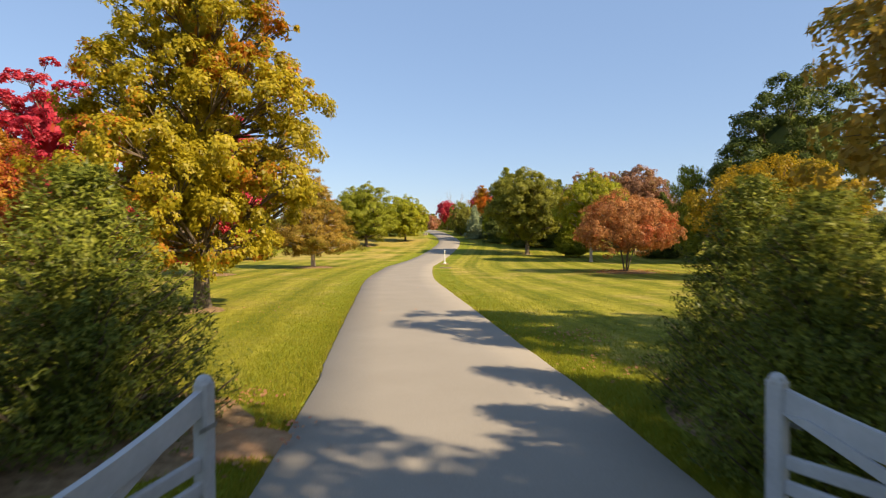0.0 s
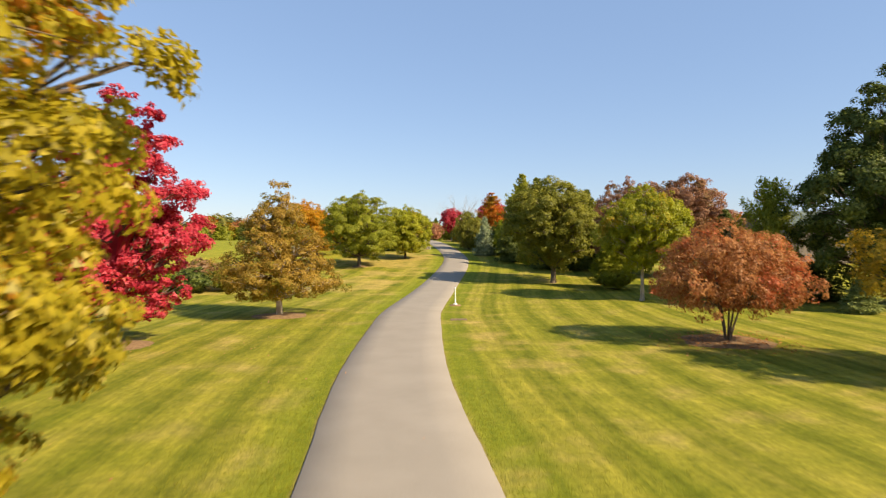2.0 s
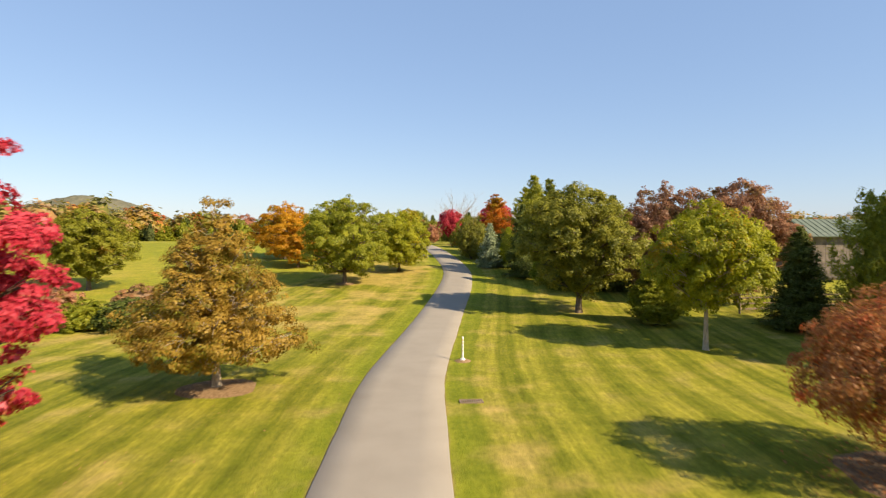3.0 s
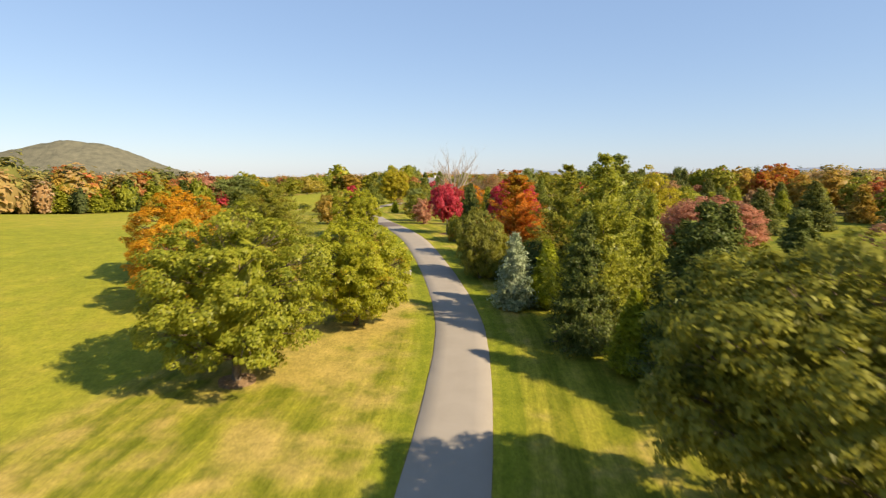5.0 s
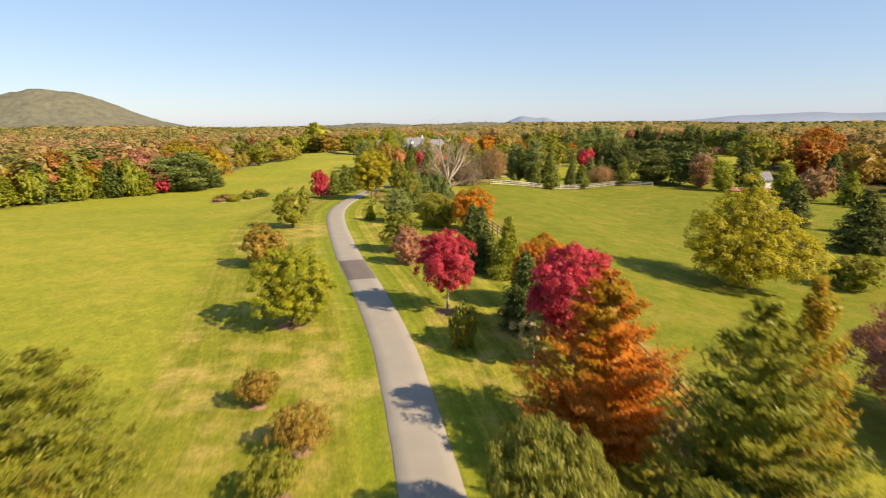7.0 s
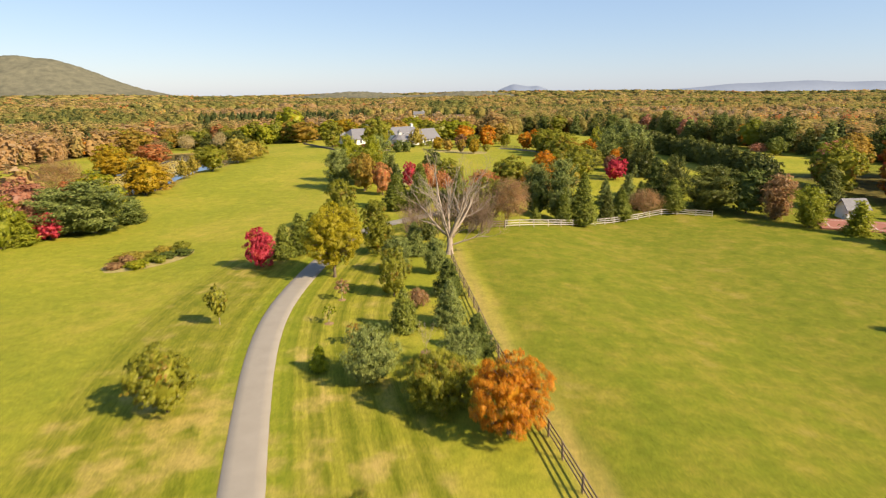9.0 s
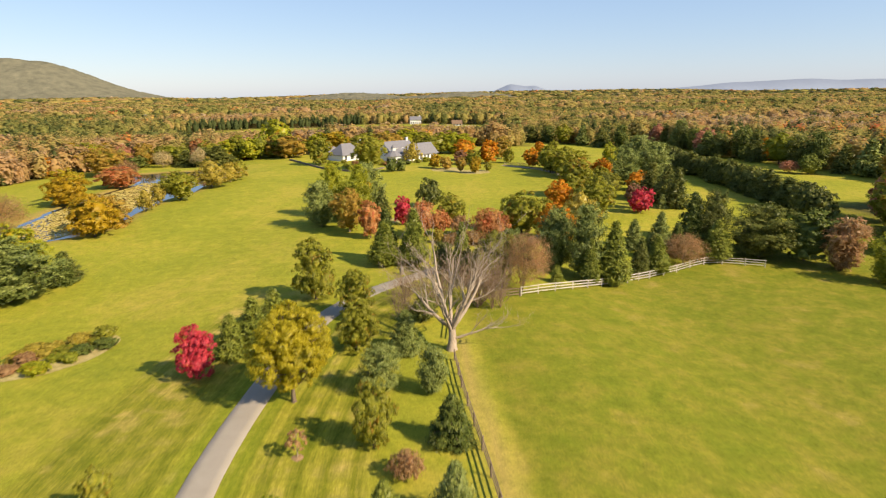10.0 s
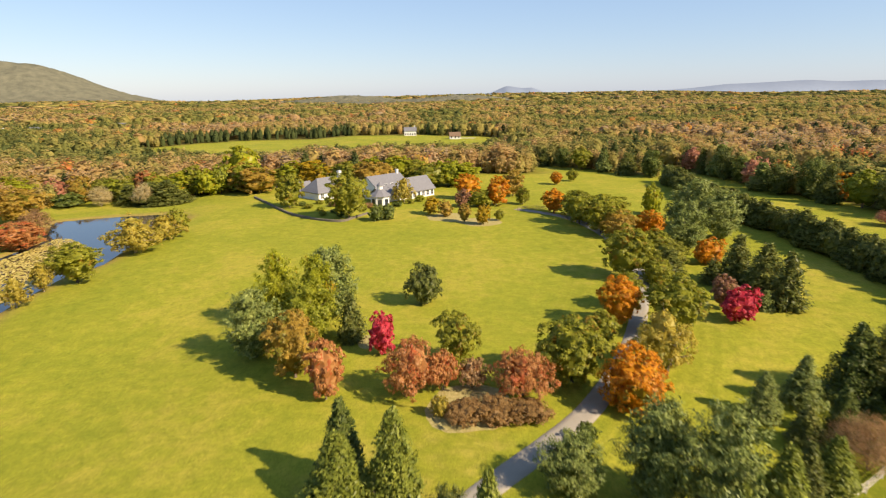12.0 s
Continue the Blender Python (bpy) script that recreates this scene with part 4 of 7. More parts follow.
tree("maple", "olive", -4.2, 138.8, 4.4, 4.2, "olive young maple beside the peach maple", "close")
tree("maple", "crimson", 7.0, 109.0, 7.5, 5.4, "big crimson maple at the paddock fence", "big")
tree("maple", "orange", 6.9, 118.5, 5.8, 4.2, "orange maple at the paddock fence", "big")
tree("maple", "orange", 4.3, 150.7, 5.9, 5.0, "orange maple with a round crown at the fence", "big")
tree("spruce", "dark", 3.5, 130.2, 6.0, 3.7, "dark spruce in the fence row", "close")
tree("spruce", "green", 5.7, 127.4, 5.5, 3.6, "green spruce in the fence row", "close")
tree("spruce", "dark", 3.2, 136.8, 5.4, 3.3, "dark narrow spruce in the fence row", "close")
tree("bush", "olive", 0.8, 111.5, 3.0, 1.8, "small olive shrub on the verge")
tree("thin", "honey", 29.0, 131.6, 11.7, 11.8, "yellow-green sycamore in the paddock", "big")
tree("pine", "olive", -14.3, 95.1, 7.2, 7.2, "broad olive pine in the field margin", "big")
tree("haze", "bronze", -12.3, 89.2, 3.8, 4.9, "orange-brown wispy small tree in the field margin", "big")
tree("spruce", "dark", -8.7, 92.8, 3.5, 3.4, "small dark spruce beside the drive lawn", "close")
tree("maple", "lime", -10.4, 115.6, 5.9, 4.9, "yellow-green round maple with a shadow on the field", "big")
tree("maple", "bronze", -16.9, 132.4, 4.4, 3.7, "bronze round tree at the edge of the field", "close")
tree("maple", "olive", -19.1, 154.6, 5.6, 4.3, "olive young tree beside the bend of the drive", "close")
tree("crab", "bronze", -9.8, 104.8, 2.1, 1.9, "small bronze crab tree in a bare ring")
tree("crab", "bronze", -6.9, 101.0, 2.5, 2.6, "bronze young crab tree in a bare ring", "close")
tree("crab", "olive", -7.2, 97.8, 2.3, 2.3, "olive young crab tree in a bare ring", "close")
tree("standard", "olive", -20.9, 171.4, 4.3, 1.9, "small young tree standing alone on the lawn", "far")
tree("sapling", "rosy", -9.8, 177.4, 2.5, 1.5, "nearly bare pink sapling in a mulch ring", "far")
tree("sapling", "chartreuse", -10.2, 170.6, 2.1, 1.2, "yellow sapling in a mulch ring", "far")
tree("cedar", "chartreuse", -9.5, 160.5, 2.2, 1.5, "little golden cypress beside the drive", "far")
tree("sapling", "bronze", -7.3, 165.4, 2.2, 1.5, "bronze sapling among the young conifers", "far")
tree("pine", "blue", -5.3, 158.3, 4.6, 4.4, "blue-green young pine with open whorls", "close")
tree("spruce", "cedar", -2.9, 168.7, 4.1, 3.1, "rounded green spruce in the orchard strip")
tree("spruce", "blue", 1.4, 169.7, 4.6, 3.5, "blue spruce in the orchard strip", "close")
tree("maple", "olive", -4.2, 178.4, 5.7, 3.1, "olive oval tree in the orchard strip", "close")
tree("crab", "rosy", -1.7, 174.6, 2.1, 2.1, "small rosy crab tree in the orchard strip")
tree("spruce", "dark", 1.7, 178.6, 4.2, 3.8, "dark spruce at the paddock fence", "close")
tree("sapling", "bare", -0.9, 163.6, 2.2, 1.3, "leafless sapling in a bare ring", "far")
tree("pine", "blue", 1.7, 159.6, 3.9, 3.4, "blue-green pine close to the paddock fence", "close")
tree("spruce", "dark", 3.4, 163.4, 3.6, 3.4, "dark spruce close to the paddock fence", "close")
tree("bush", "olive", -0.1, 153.9, 4.6, 5.3, "spreading olive bush with yellowing leaves", "big")
tree("maple", "honey", -11.7, 185.7, 9.5, 7.3, "broad yellow-green maple where the drive turns", "big")
tree("maple", "crimson", -22.1, 191.7, 5.5, 3.8, "small crimson maple on the field side of the drive", "close")
tree("spruce", "cedar", -18.2, 198.0, 5.7, 4.4, "green spruce behind the crimson maple")
tree("spruce", "cedar", -17.4, 203.7, 4.7, 4.0, "green spruce behind the amber maple")
tree("spruce", "cedar", -20.1, 196.1, 4.7, 3.8, "low green spruce behind the crimson maple")
tree("maple", "olive", -7.0, 196.1, 5.8, 4.2, "olive oval tree along the drive", "close")
tree("maple", "olive", -14.1, 212.6, 8.5, 5.3, "olive oval tree standing alone on the lawn", "close")
tree("maple", "olive", -8.2, 205.9, 6.2, 4.4, "olive tree at the edge of the drive", "close")
tree("pine", "blue", -4.2, 186.8, 4.7, 4.2, "blue pine below the dead tree", "close")
tree("pine", "blue", 0.5, 186.5, 4.5, 3.1, "blue-green pine at the fence corner")
tree("spruce", "blue", -2.1, 195.6, 4.7, 4.1, "grey-green spruce along the drive", "close")
tree("cedar", "cedar", -5.8, 227.8, 6.9, 5.5, "bushy green arborvitae at the gate piers", "close")
tree("cedar", "cedar", -1.2, 227.5, 9.1, 4.8, "tall narrow green arborvitae at the gate piers", "close")
tree("cedar", "dark", -5.7, 230.2, 8.7, 4.2, "tall dark arborvitae at the gate piers", "close")
tree("cedar", "cedar", 5.6, 219.7, 8.6, 3.5, "narrow green arborvitae behind the dead tree", "close")
tree("haze", "rosy", 13.4, 214.4, 9.4, 7.5, "rosy-brown nearly bare tree at the rail fence", "close")
tree("brush", "bare", 7.1, 208.4, 5.5, 5.0, "rosy-brown leafless brush at the rail fence")
tree("haze", "rosy", 44.3, 233.0, 6.4, 7.0, "pinkish nearly leafless tree at the rail fence", "close")
tree("cedar", "cedar", 24.8, 221.5, 6.9, 3.3, "small green cedar behind the rail fence", "close")
tree("cedar", "cedar", 28.6, 222.4, 10.0, 5.2, "tall green cedar behind the rail fence", "close")
tree("cedar", "hedge", 35.2, 228.9, 6.3, 3.4, "dark slim cedar behind the rail fence", "close")
tree("cedar", "cedar", 38.2, 229.6, 6.3, 4.4, "green cedar behind the rail fence", "close")
tree("cedar", "cedar", 50.6, 234.8, 7.4, 5.4, "green cedar at the paddock corner", "close")
tree("pine", "hedge", 59.1, 236.1, 9.2, 12.8, "dark broad pine at the paddock corner", "close")
tree("pine", "hedge", 54.0, 243.0, 9.8, 6.2, "dark pine beyond the paddock corner", "close")
tree("spruce", "dark", 44.9, 237.7, 6.1, 3.9, "dark spruce beside the pinkish bare tree", "close")
tree("cedar", "hedge", 40.4, 236.7, 4.7, 4.0, "small dark cedar behind the rail fence", "close")
tree("spruce", "blue", 38.7, 241.6, 5.7, 4.2, "grey-blue spruce in a mulch ring", "close")
tree("spruce", "blue", 44.3, 243.4, 6.4, 4.6, "tall grey-blue spruce in a mulch ring", "close")
tree("pine", "blue", 21.0, 227.6, 9.7, 7.2, "large blue-green white pine by the drive", "close")
tree("pine", "blue", 24.8, 224.3, 11.4, 7.4, "broad blue-green white pine by the drive", "close")
tree("bush", "dark", 17.4, 236.0, 2.5, 2.0, "small dark shrub at the drive edge", "far")
tree("spruce", "dark", 50.6, 244.0, 9.8, 6.6, "large dark spruce at the back of the paddock", "close")
tree("pine", "lime", -19.2, 268.0, 11.4, 6.7, "yellowing pine in the lawn group")
tree("pine", "lime", -13.3, 265.1, 11.3, 5.9, "yellow-green pine in the lawn group")
tree("pine", "blue", -11.9, 271.7, 11.0, 8.4, "blue-green pine at the back of the lawn group")
tree("pine", "blue", -20.3, 258.1, 9.1, 7.6, "blue-green spreading pine in the lawn group")
tree("pine", "green", -14.2, 262.2, 8.4, 8.1, "green pine in the lawn group")
tree("spruce", "hedge", -8.1, 262.2, 7.2, 4.4, "dark spruce in the lawn group", "far")
tree("maple", "bronze", -13.9, 251.4, 8.7, 5.9, "bronze broadleaf tree in the lawn group")
tree("maple", "russet", -9.4, 245.7, 7.1, 3.4, "russet young tree in front of the lawn group", "far")
tree("spruce", "hedge", -8.4, 261.3, 3.7, 2.5, "small dark spruce in the lawn group", "far")
tree("maple", "crimson", -3.9, 257.2, 5.8, 3.0, "slim crimson maple on the lawn", "far")
tree("bush", "hedge", 2.6, 276.0, 7.2, 5.7, "rounded olive holly standing alone on the lawn")
tree("maple", "olive", 5.9, 253.9, 7.0, 4.5, "olive oval tree on the lawn")
tree("crab", "russet", 0.4, 245.6, 6.8, 6.3, "russet crab apple in the shrub bed")
tree("crab", "russet", 3.8, 246.7, 5.2, 3.4, "small russet crab apple in the shrub bed", "far")
tree("crab", "rosy", 7.2, 247.1, 3.9, 3.2, "rosy leafless crab apple in the shrub bed", "far")
tree("crab", "russet", 12.7, 244.9, 6.0, 6.9, "broad russet crab apple in the shrub bed", "close")
tree("bush", "brown", 5.9, 240.6, 2.1, 4.6, "low brown hedge shrub in the bed")
tree("bush", "brown", 9.0, 240.2, 2.3, 4.8, "low brown hedge shrub in the bed")
tree("bush", "brown", 12.3, 240.4, 2.1, 4.8, "low brown hedge shrub in the bed")
tree("bush", "straw", 3.1, 241.1, 2.6, 2.0, "clump of straw-coloured tall grass", "far")
tree("maple", "olive", 19.2, 248.3, 8.5, 6.4, "olive round tree beside the drive")
tree("maple", "olive", 26.1, 257.9, 5.0, 3.5, "olive tree beside the drive", "far")
tree("maple", "orange", 30.3, 264.2, 7.7, 5.4, "orange sugar maple along the drive")
tree("thin", "straw", 31.2, 251.8, 9.2, 6.5, "straw-yellow thin tree along the drive")
tree("maple", "orange", 24.4, 242.6, 7.6, 6.0, "bright orange maple with a green skirt")
tree("maple", "olive", 37.2, 260.7, 9.0, 7.2, "olive-gold tree along the drive")
tree("maple", "olive", 39.1, 286.7, 9.9, 7.8, "olive-gold tree along the far drive")
tree("maple", "olive", 45.9, 322.6, 9.5, 8.7, "olive tree along the far drive")
tree("maple", "olive", 43.5, 332.6, 8.8, 6.3, "olive tree near the drive loop", "far")
tree("maple", "orange", 40.5, 348.1, 6.9, 5.8, "orange maple near the drive loop", "far")
tree("maple", "orange", 56.7, 319.7, 6.0, 5.5, "orange maple among dark trees", "far")
tree("maple", "lime", 66.4, 342.6, 8.9, 4.4, "yellow poplar among dark trees", "far")
tree("maple", "olive", 50.6, 300.0, 5.9, 5.0, "olive tree along the far drive", "far")
tree("spruce", "hedge", 46.9, 285.9, 5.7, 6.7, "dark holly along the far drive", "far")
tree("maple", "orange", 58.5, 294.1, 5.4, 4.5, "orange maple below the pines", "far")
tree("spruce", "hedge", 53.2, 282.0, 4.5, 4.7, "dark round yew below the pines", "far")
tree("pine", "blue", 68.6, 327.7, 10.3, 10.5, "tall blue-green pine in the far group")
tree("pine", "blue", 69.0, 321.3, 12.3, 9.2, "tall blue-green pine in the far group", "far")
tree("pine", "blue", 71.3, 314.1, 11.0, 9.0, "broad blue-green pine in the far group")
tree("pine", "blue", 58.9, 305.1, 10.3, 9.6, "blue-green pine in front of the far group")
tree("maple", "plum", 48.8, 269.6, 5.6, 3.6, "purple-leaved plum tree on the side lawn", "far")
tree("maple", "crimson", 48.3, 264.2, 5.7, 3.9, "crimson maple on the side lawn", "far")
tree("spruce", "hedge", 57.3, 281.6, 9.0, 7.1, "dark spruce in the side lawn group")
tree("spruce", "hedge", 58.5, 275.4, 9.0, 8.1, "dark spruce in the side lawn group")
tree("spruce", "hedge", 58.2, 268.8, 9.3, 6.1, "dark tall spruce in the side lawn group", "far")
tree("spruce", "blue", 54.8, 268.6, 3.3, 2.7, "small blue spruce in the side lawn group", "far")
tree("maple", "olive", -37.2, 366.4, 10.2, 7.1, "olive tree at the terrace wall", "far")
tree("maple", "olive", -17.1, 346.9, 13.1, 10.0, "large olive tree in front of the house")
tree("thin", "straw", -2.2, 370.9, 9.0, 5.5, "pale yellow birch in front of the house", "far")
tree("bush", "dark", -9.2, 343.0, 4.8, 4.2, "dark rounded evergreen by the house", "far")
tree("bush", "dark", -6.0, 344.1, 4.8, 3.7, "dark rounded evergreen by the house", "far")
tree("maple", "amber", 5.6, 350.6, 5.0, 3.8, "small amber tree in the house lawn", "far")
tree("maple", "bronze", 9.6, 346.1, 4.8, 3.1, "small bronze tree in the house lawn", "far")
tree("maple", "bronze", 14.2, 338.1, 5.2, 3.0, "small bronze tree in the house lawn", "far")
tree("maple", "amber", 18.8, 334.7, 5.7, 2.8, "small amber tree in the house lawn", "far")
tree("maple", "olive", 23.6, 339.2, 3.1, 2.3, "small olive tree in the house lawn", "far")
tree("maple", "orange", 18.2, 373.5, 8.2, 6.5, "orange maple behind the house lawn", "far")
tree("maple", "orange", 26.0, 362.4, 8.7, 6.1, "orange and green maple behind the house lawn", "far")
tree("maple", "bronze", 33.7, 378.0, 8.8, 5.8, "bronze tree behind the house lawn", "far")
tree("maple", "olive", 34.2, 362.3, 5.7, 3.2, "slim olive tree by the drive loop", "far")
tree("maple", "olive", 20.1, 360.3, 5.2, 5.6, "olive tree in the house lawn", "far")
tree("maple", "plum", 15.5, 360.8, 5.3, 4.0, "purple-brown tree in the house lawn", "far")
tree("maple", "orange", 53.9, 400.7, 4.8, 4.0, "small orange maple on the back lawn", "far")
tree("maple", "olive", 61.7, 408.4, 4.8, 3.9, "small olive tree on the back lawn", "far")
tree("maple", "amber", -37.4, 409.4, 9.7, 11.1, "amber tree behind the house", "far")
tree("maple", "lime", -16.1, 435.4, 8.0, 10.9, "lime green tree behind the house", "far")
tree("maple", "olive", 2.7, 410.9, 9.0, 7.5, "olive tree behind the house", "far")
tree("maple", "olive", 10.1, 405.5, 8.4, 7.7, "olive tree behind the house", "far")
tree("maple", "lime", -63.1, 413.3, 15.7, 10.8, "tall lime-yellow tree at the stone cottage", "far")
tree("thin", "straw", -61.6, 316.5, 9.4, 9.9, "straw-gold tree leaning over the pond")
tree("thin", "straw", -59.5, 327.5, 7.2, 7.5, "straw-gold tree on the pond bank", "far")
tree("maple", "olive", -58.8, 335.2, 6.4, 3.7, "olive tree on the pond bank", "far")
tree("maple", "olive", -62.8, 295.1, 7.8, 8.0, "olive tree on the near pond bank")
tree("thin", "straw", -66.6, 290.7, 6.6, 3.6, "thin straw tree on the near pond bank", "far")
tree("thin", "straw", -66.6, 283.0, 6.3, 3.8, "thin straw tree on the near pond bank", "far")
tree("maple", "russet", -93.6, 326.8, 6.8, 9.8, "russet spreading tree beyond the pond")
tree("maple", "bronze", -116.8, 365.4, 10.1, 12.4, "bronze tree beyond the pond")
tree("maple", "lime", -137.7, 399.3, 9.3, 13.3, "lime tree beyond the pond")
tree("pine", "blue", -58.1, 219.7, 9.0, 14.5, "blue-green pine at the field edge", "close")
tree("pine", "blue", -62.9, 217.3, 8.1, 10.7, "blue-green pine at the field edge", "close")
tree("spruce", "dark", -54.8, 227.2, 4.9, 4.1, "small dark spruce at the field edge", "far")
tree("maple", "crimson", -62.8, 214.9, 5.3, 3.7, "crimson young tree at the field edge", "far")
tree("spruce", "hedge", -55.8, 229.7, 4.7, 5.3, "dark round tree at the field edge")
tree("maple", "bronze", -69.2, 268.0, 8.3, 8.9, "bronze tree on the pond bank")
tree("haze", "rosy", -89.2, 263.0, 9.8, 13.8, "rosy-brown tree at the field edge", "close")
tree("maple", "amber", -66.4, 258.9, 8.9, 7.4, "amber tree at the field edge")
tree("maple", "amber", -92.4, 296.3, 8.3, 7.8, "amber tree beyond the pond")
tree("maple", "orange", -138.8, 368.1, 7.1, 6.6, "orange tree beyond the pond", "far")
tree("spruce", "hedge", 56.3, 168.2, 7.9, 6.1, "dark cedar at the far side of the paddock")
tree("spruce", "hedge", 55.1, 150.9, 8.1, 8.1, "dark broad cedar at the far side of the paddock", "close")
tree("spruce", "hedge", 69.8, 159.4, 9.5, 9.0, "dark cedar at the far side of the paddock", "close")
tree("bush", "olive", 41.3, 133.5, 3.5, 5.5, "round olive bush in the paddock", "close")
tree("maple", "dusty", 23.8, 100.3, 7.3, 9.0, "dusty red-brown tree behind the conifers", "big")
tree("crab", "dusty", 23.4, 102.7, 6.9, 8.6, "dusty red spreading tree behind the conifers", "big")
tree("bush", "olive", 39.1, 120.6, 2.4, 2.1, "small olive bush in the paddock", "far")
tree("maple", "crimson", -144.7, 370.0, 5.1, 5.2, "crimson maple beyond the lily pond", "far")
tree("maple", "orange", -142.0, 373.7, 6.2, 6.5, "orange maple beyond the lily pond", "far")
tree("maple", "gold", -98.5, 308.2, 8.6, 8.2, "gold-leaved tree on the far pond bank")
tree("spruce", "hedge", -82.8, 389.3, 8.1, 15.8, "dark cedar clump behind the pond")
tree("spruce", "hedge", -89.2, 391.4, 7.8, 13.1, "dark cedar clump behind the pond", "far")
tree("spruce", "hedge", -96.7, 391.8, 7.4, 9.2, "dark cedar behind the pond", "far")
tree("haze", "cream", -106.2, 391.0, 7.9, 7.7, "pale bare tree behind the pond", "far")
tree("haze", "cream", -89.8, 387.4, 9.1, 6.9, "pale bare tree behind the pond", "far")
tree("haze", "rosy", -98.0, 341.9, 7.9, 8.5, "grey-pink twiggy tree on the pond bank", "far")
tree("bush", "dark", -118.4, 392.6, 5.0, 10.2, "dark evergreen behind the pond", "far")
tree("bush", "dark", 6.2, 91.5, 3.6, 4.0, "dark shrub in the shade of the cypresses", "big")
tree("bush", "dark", 9.9, 93.8, 3.9, 4.4, "dark shrub in the shade of the cypresses", "big")
tree("bush", "olive", 4.0, 94.5, 3.4, 3.5, "shaded olive shrub under the cypresses", "big")
tree("bush", "dark", 13.1, 78.6, 4.0, 4.2, "dark shrub among the drive conifers", "big")
tree("maple", "olive", 50.5, 331.4, 7.8, 9.2, "olive tree in the alley along the far drive")
tree("maple", "bronze", 48.4, 317.9, 6.5, 6.7, "bronze-green tree in the alley along the far drive")
tree("maple", "olive", 34.0, 271.4, 6.0, 4.5, "olive tree in the alley along the far drive")
tree("maple", "olive", 43.1, 282.3, 5.2, 4.5, "dark olive tree beside the far drive")
tree("maple", "moss", 50.6, 293.8, 5.1, 5.6, "dull green tree beside the far drive")
tree("maple", "olive", 45.2, 341.4, 7.3, 7.0, "olive tree at the drive loop")
tree("pine", "hedge", 3.1, 222.8, 4.7, 3.8, "small dark pine behind the dead tree")
tree("maple", "moss", 9.9, 216.5, 8.1, 5.7, "olive tree among the brush by the fence", "close")
tree("bush", "moss", 7.9, 217.8, 5.1, 4.0, "olive shrub among the brush by the fence")
tree("pine", "blue", 13.8, 228.3, 5.4, 6.0, "blue-green pine beside the drive", "close")
tree("spruce", "cedar", 19.4, 219.9, 2.7, 2.3, "little green spruce at the rail fence", "far")
tree("brush", "bare", -2.0, 212.6, 3.6, 5.6, "rosy-brown leafless brush behind the dead tree")
tree("brush", "bare", 3.5, 212.9, 4.2, 6.1, "rosy-brown leafless brush behind the dead tree")
tree("brush", "bare", 6.6, 207.8, 5.8, 5.5, "rosy-brown leafless brush behind the dead tree")
tree("brush", "bare", 9.5, 207.7, 4.4, 4.0, "rosy-brown leafless brush behind the dead tree")
tree("brush", "bare", -2.7, 204.1, 4.3, 4.1, "rosy-brown leafless brush at the foot of the dead tree")
tree("bush", "hedge", 0.1, 203.9, 3.3, 3.1, "dark shrub at the foot of the dead tree")
tree("brush", "bare", 1.1, 206.9, 6.1, 5.5, "leafless grey shrub beside the dead tree", "close")
tree("brush", "bare", 6.2, 212.2, 5.7, 5.5, "leafless grey shrub behind the dead tree", "close")
tree("brush", "bare", 8.4, 207.3, 7.2, 5.6, "leafless grey shrub behind the dead tree", "close")
tree("brush", "bare", -2.5, 209.8, 4.6, 4.7, "leafless grey shrub beside the drive", "close")
tree("spruce", "dark", 5.1, 114.6, 5.3, 3.8, "dark green spruce between the crimson maples", "close")


# ---- trees and shrubs round the gate ----
tree("yew", "yew", -2.95, 4.1, 2.7, 2.9, "rounded green yew beside the white gate", "near", "yews at the gate")
tree("yew", "yew", -3.6, 1.6, 2.3, 2.6, "dark yew behind the white gate", "near", "yews at the gate")
tree("yew", "yew", 3.95, 4.8, 2.6, 2.3, "dark green yew beside the white gate", "near", "yews at the gate")
tree("yew", "yew", 3.6, 3.05, 2.3, 2.2, "dark green yew close to the white gate", "near", "yews at the gate")
tree("yew", "yew", 5.7, 3.5, 2.7, 2.7, "dark green yew behind the white gate", "near", "yews at the gate")
tree("tall_oak", "gold", -6.2, 14.6, 11.8, 6.7, "tall oak with yellow and green autumn leaves on the lawn", "near")
tree("maple", "bronze", 10.5, 6.5, 8.0, 6.7, "tall bronze oak behind the yews at the gate", "near")
tree("maple", "olive", 7.0, -4.6, 12.2, 6.5, "olive maple on the verge outside the gate", "near")
tree("maple", "olive", 5.4, -4.0, 8.0, 5.4, "young olive maple on the verge outside the gate", "near")
tree("maple", "olive", 10.5, -2.0, 7.6, 6.6, "olive maple behind the oak at the gate", "near")
tree("maple", "olive", 10.5, -9.4, 15.5, 8.2, "tall olive maple on the verge outside the gate", "near")
tree("maple", "rust", -14.6, 17.0, 6.3, 4.6, "orange maple beside the tall yellow oak", "big")
tree("flame", "crimson", -16.6, 23.6, 10.2, 7.6, "tall crimson maple at the edge of the lawn", "big")

# the large trees along the next stretch of lawn
tree("maple", "green", -10.1, 74.3, 8.5, 8.0, "green broadleaf tree with a forked trunk beside the drive", "big")
tree("maple", "lime", -5.7, 82.5, 6.8, 6.0, "yellow-green round tree beside the drive", "big")
tree("maple", "apricot", -21.1, 93.8, 7.4, 7.2, "bright orange sugar maple in the field margin", "big")
tree("maple", "apricot", -17.4, 86.0, 6.4, 6.4, "orange sugar maple with a low crown", "big")

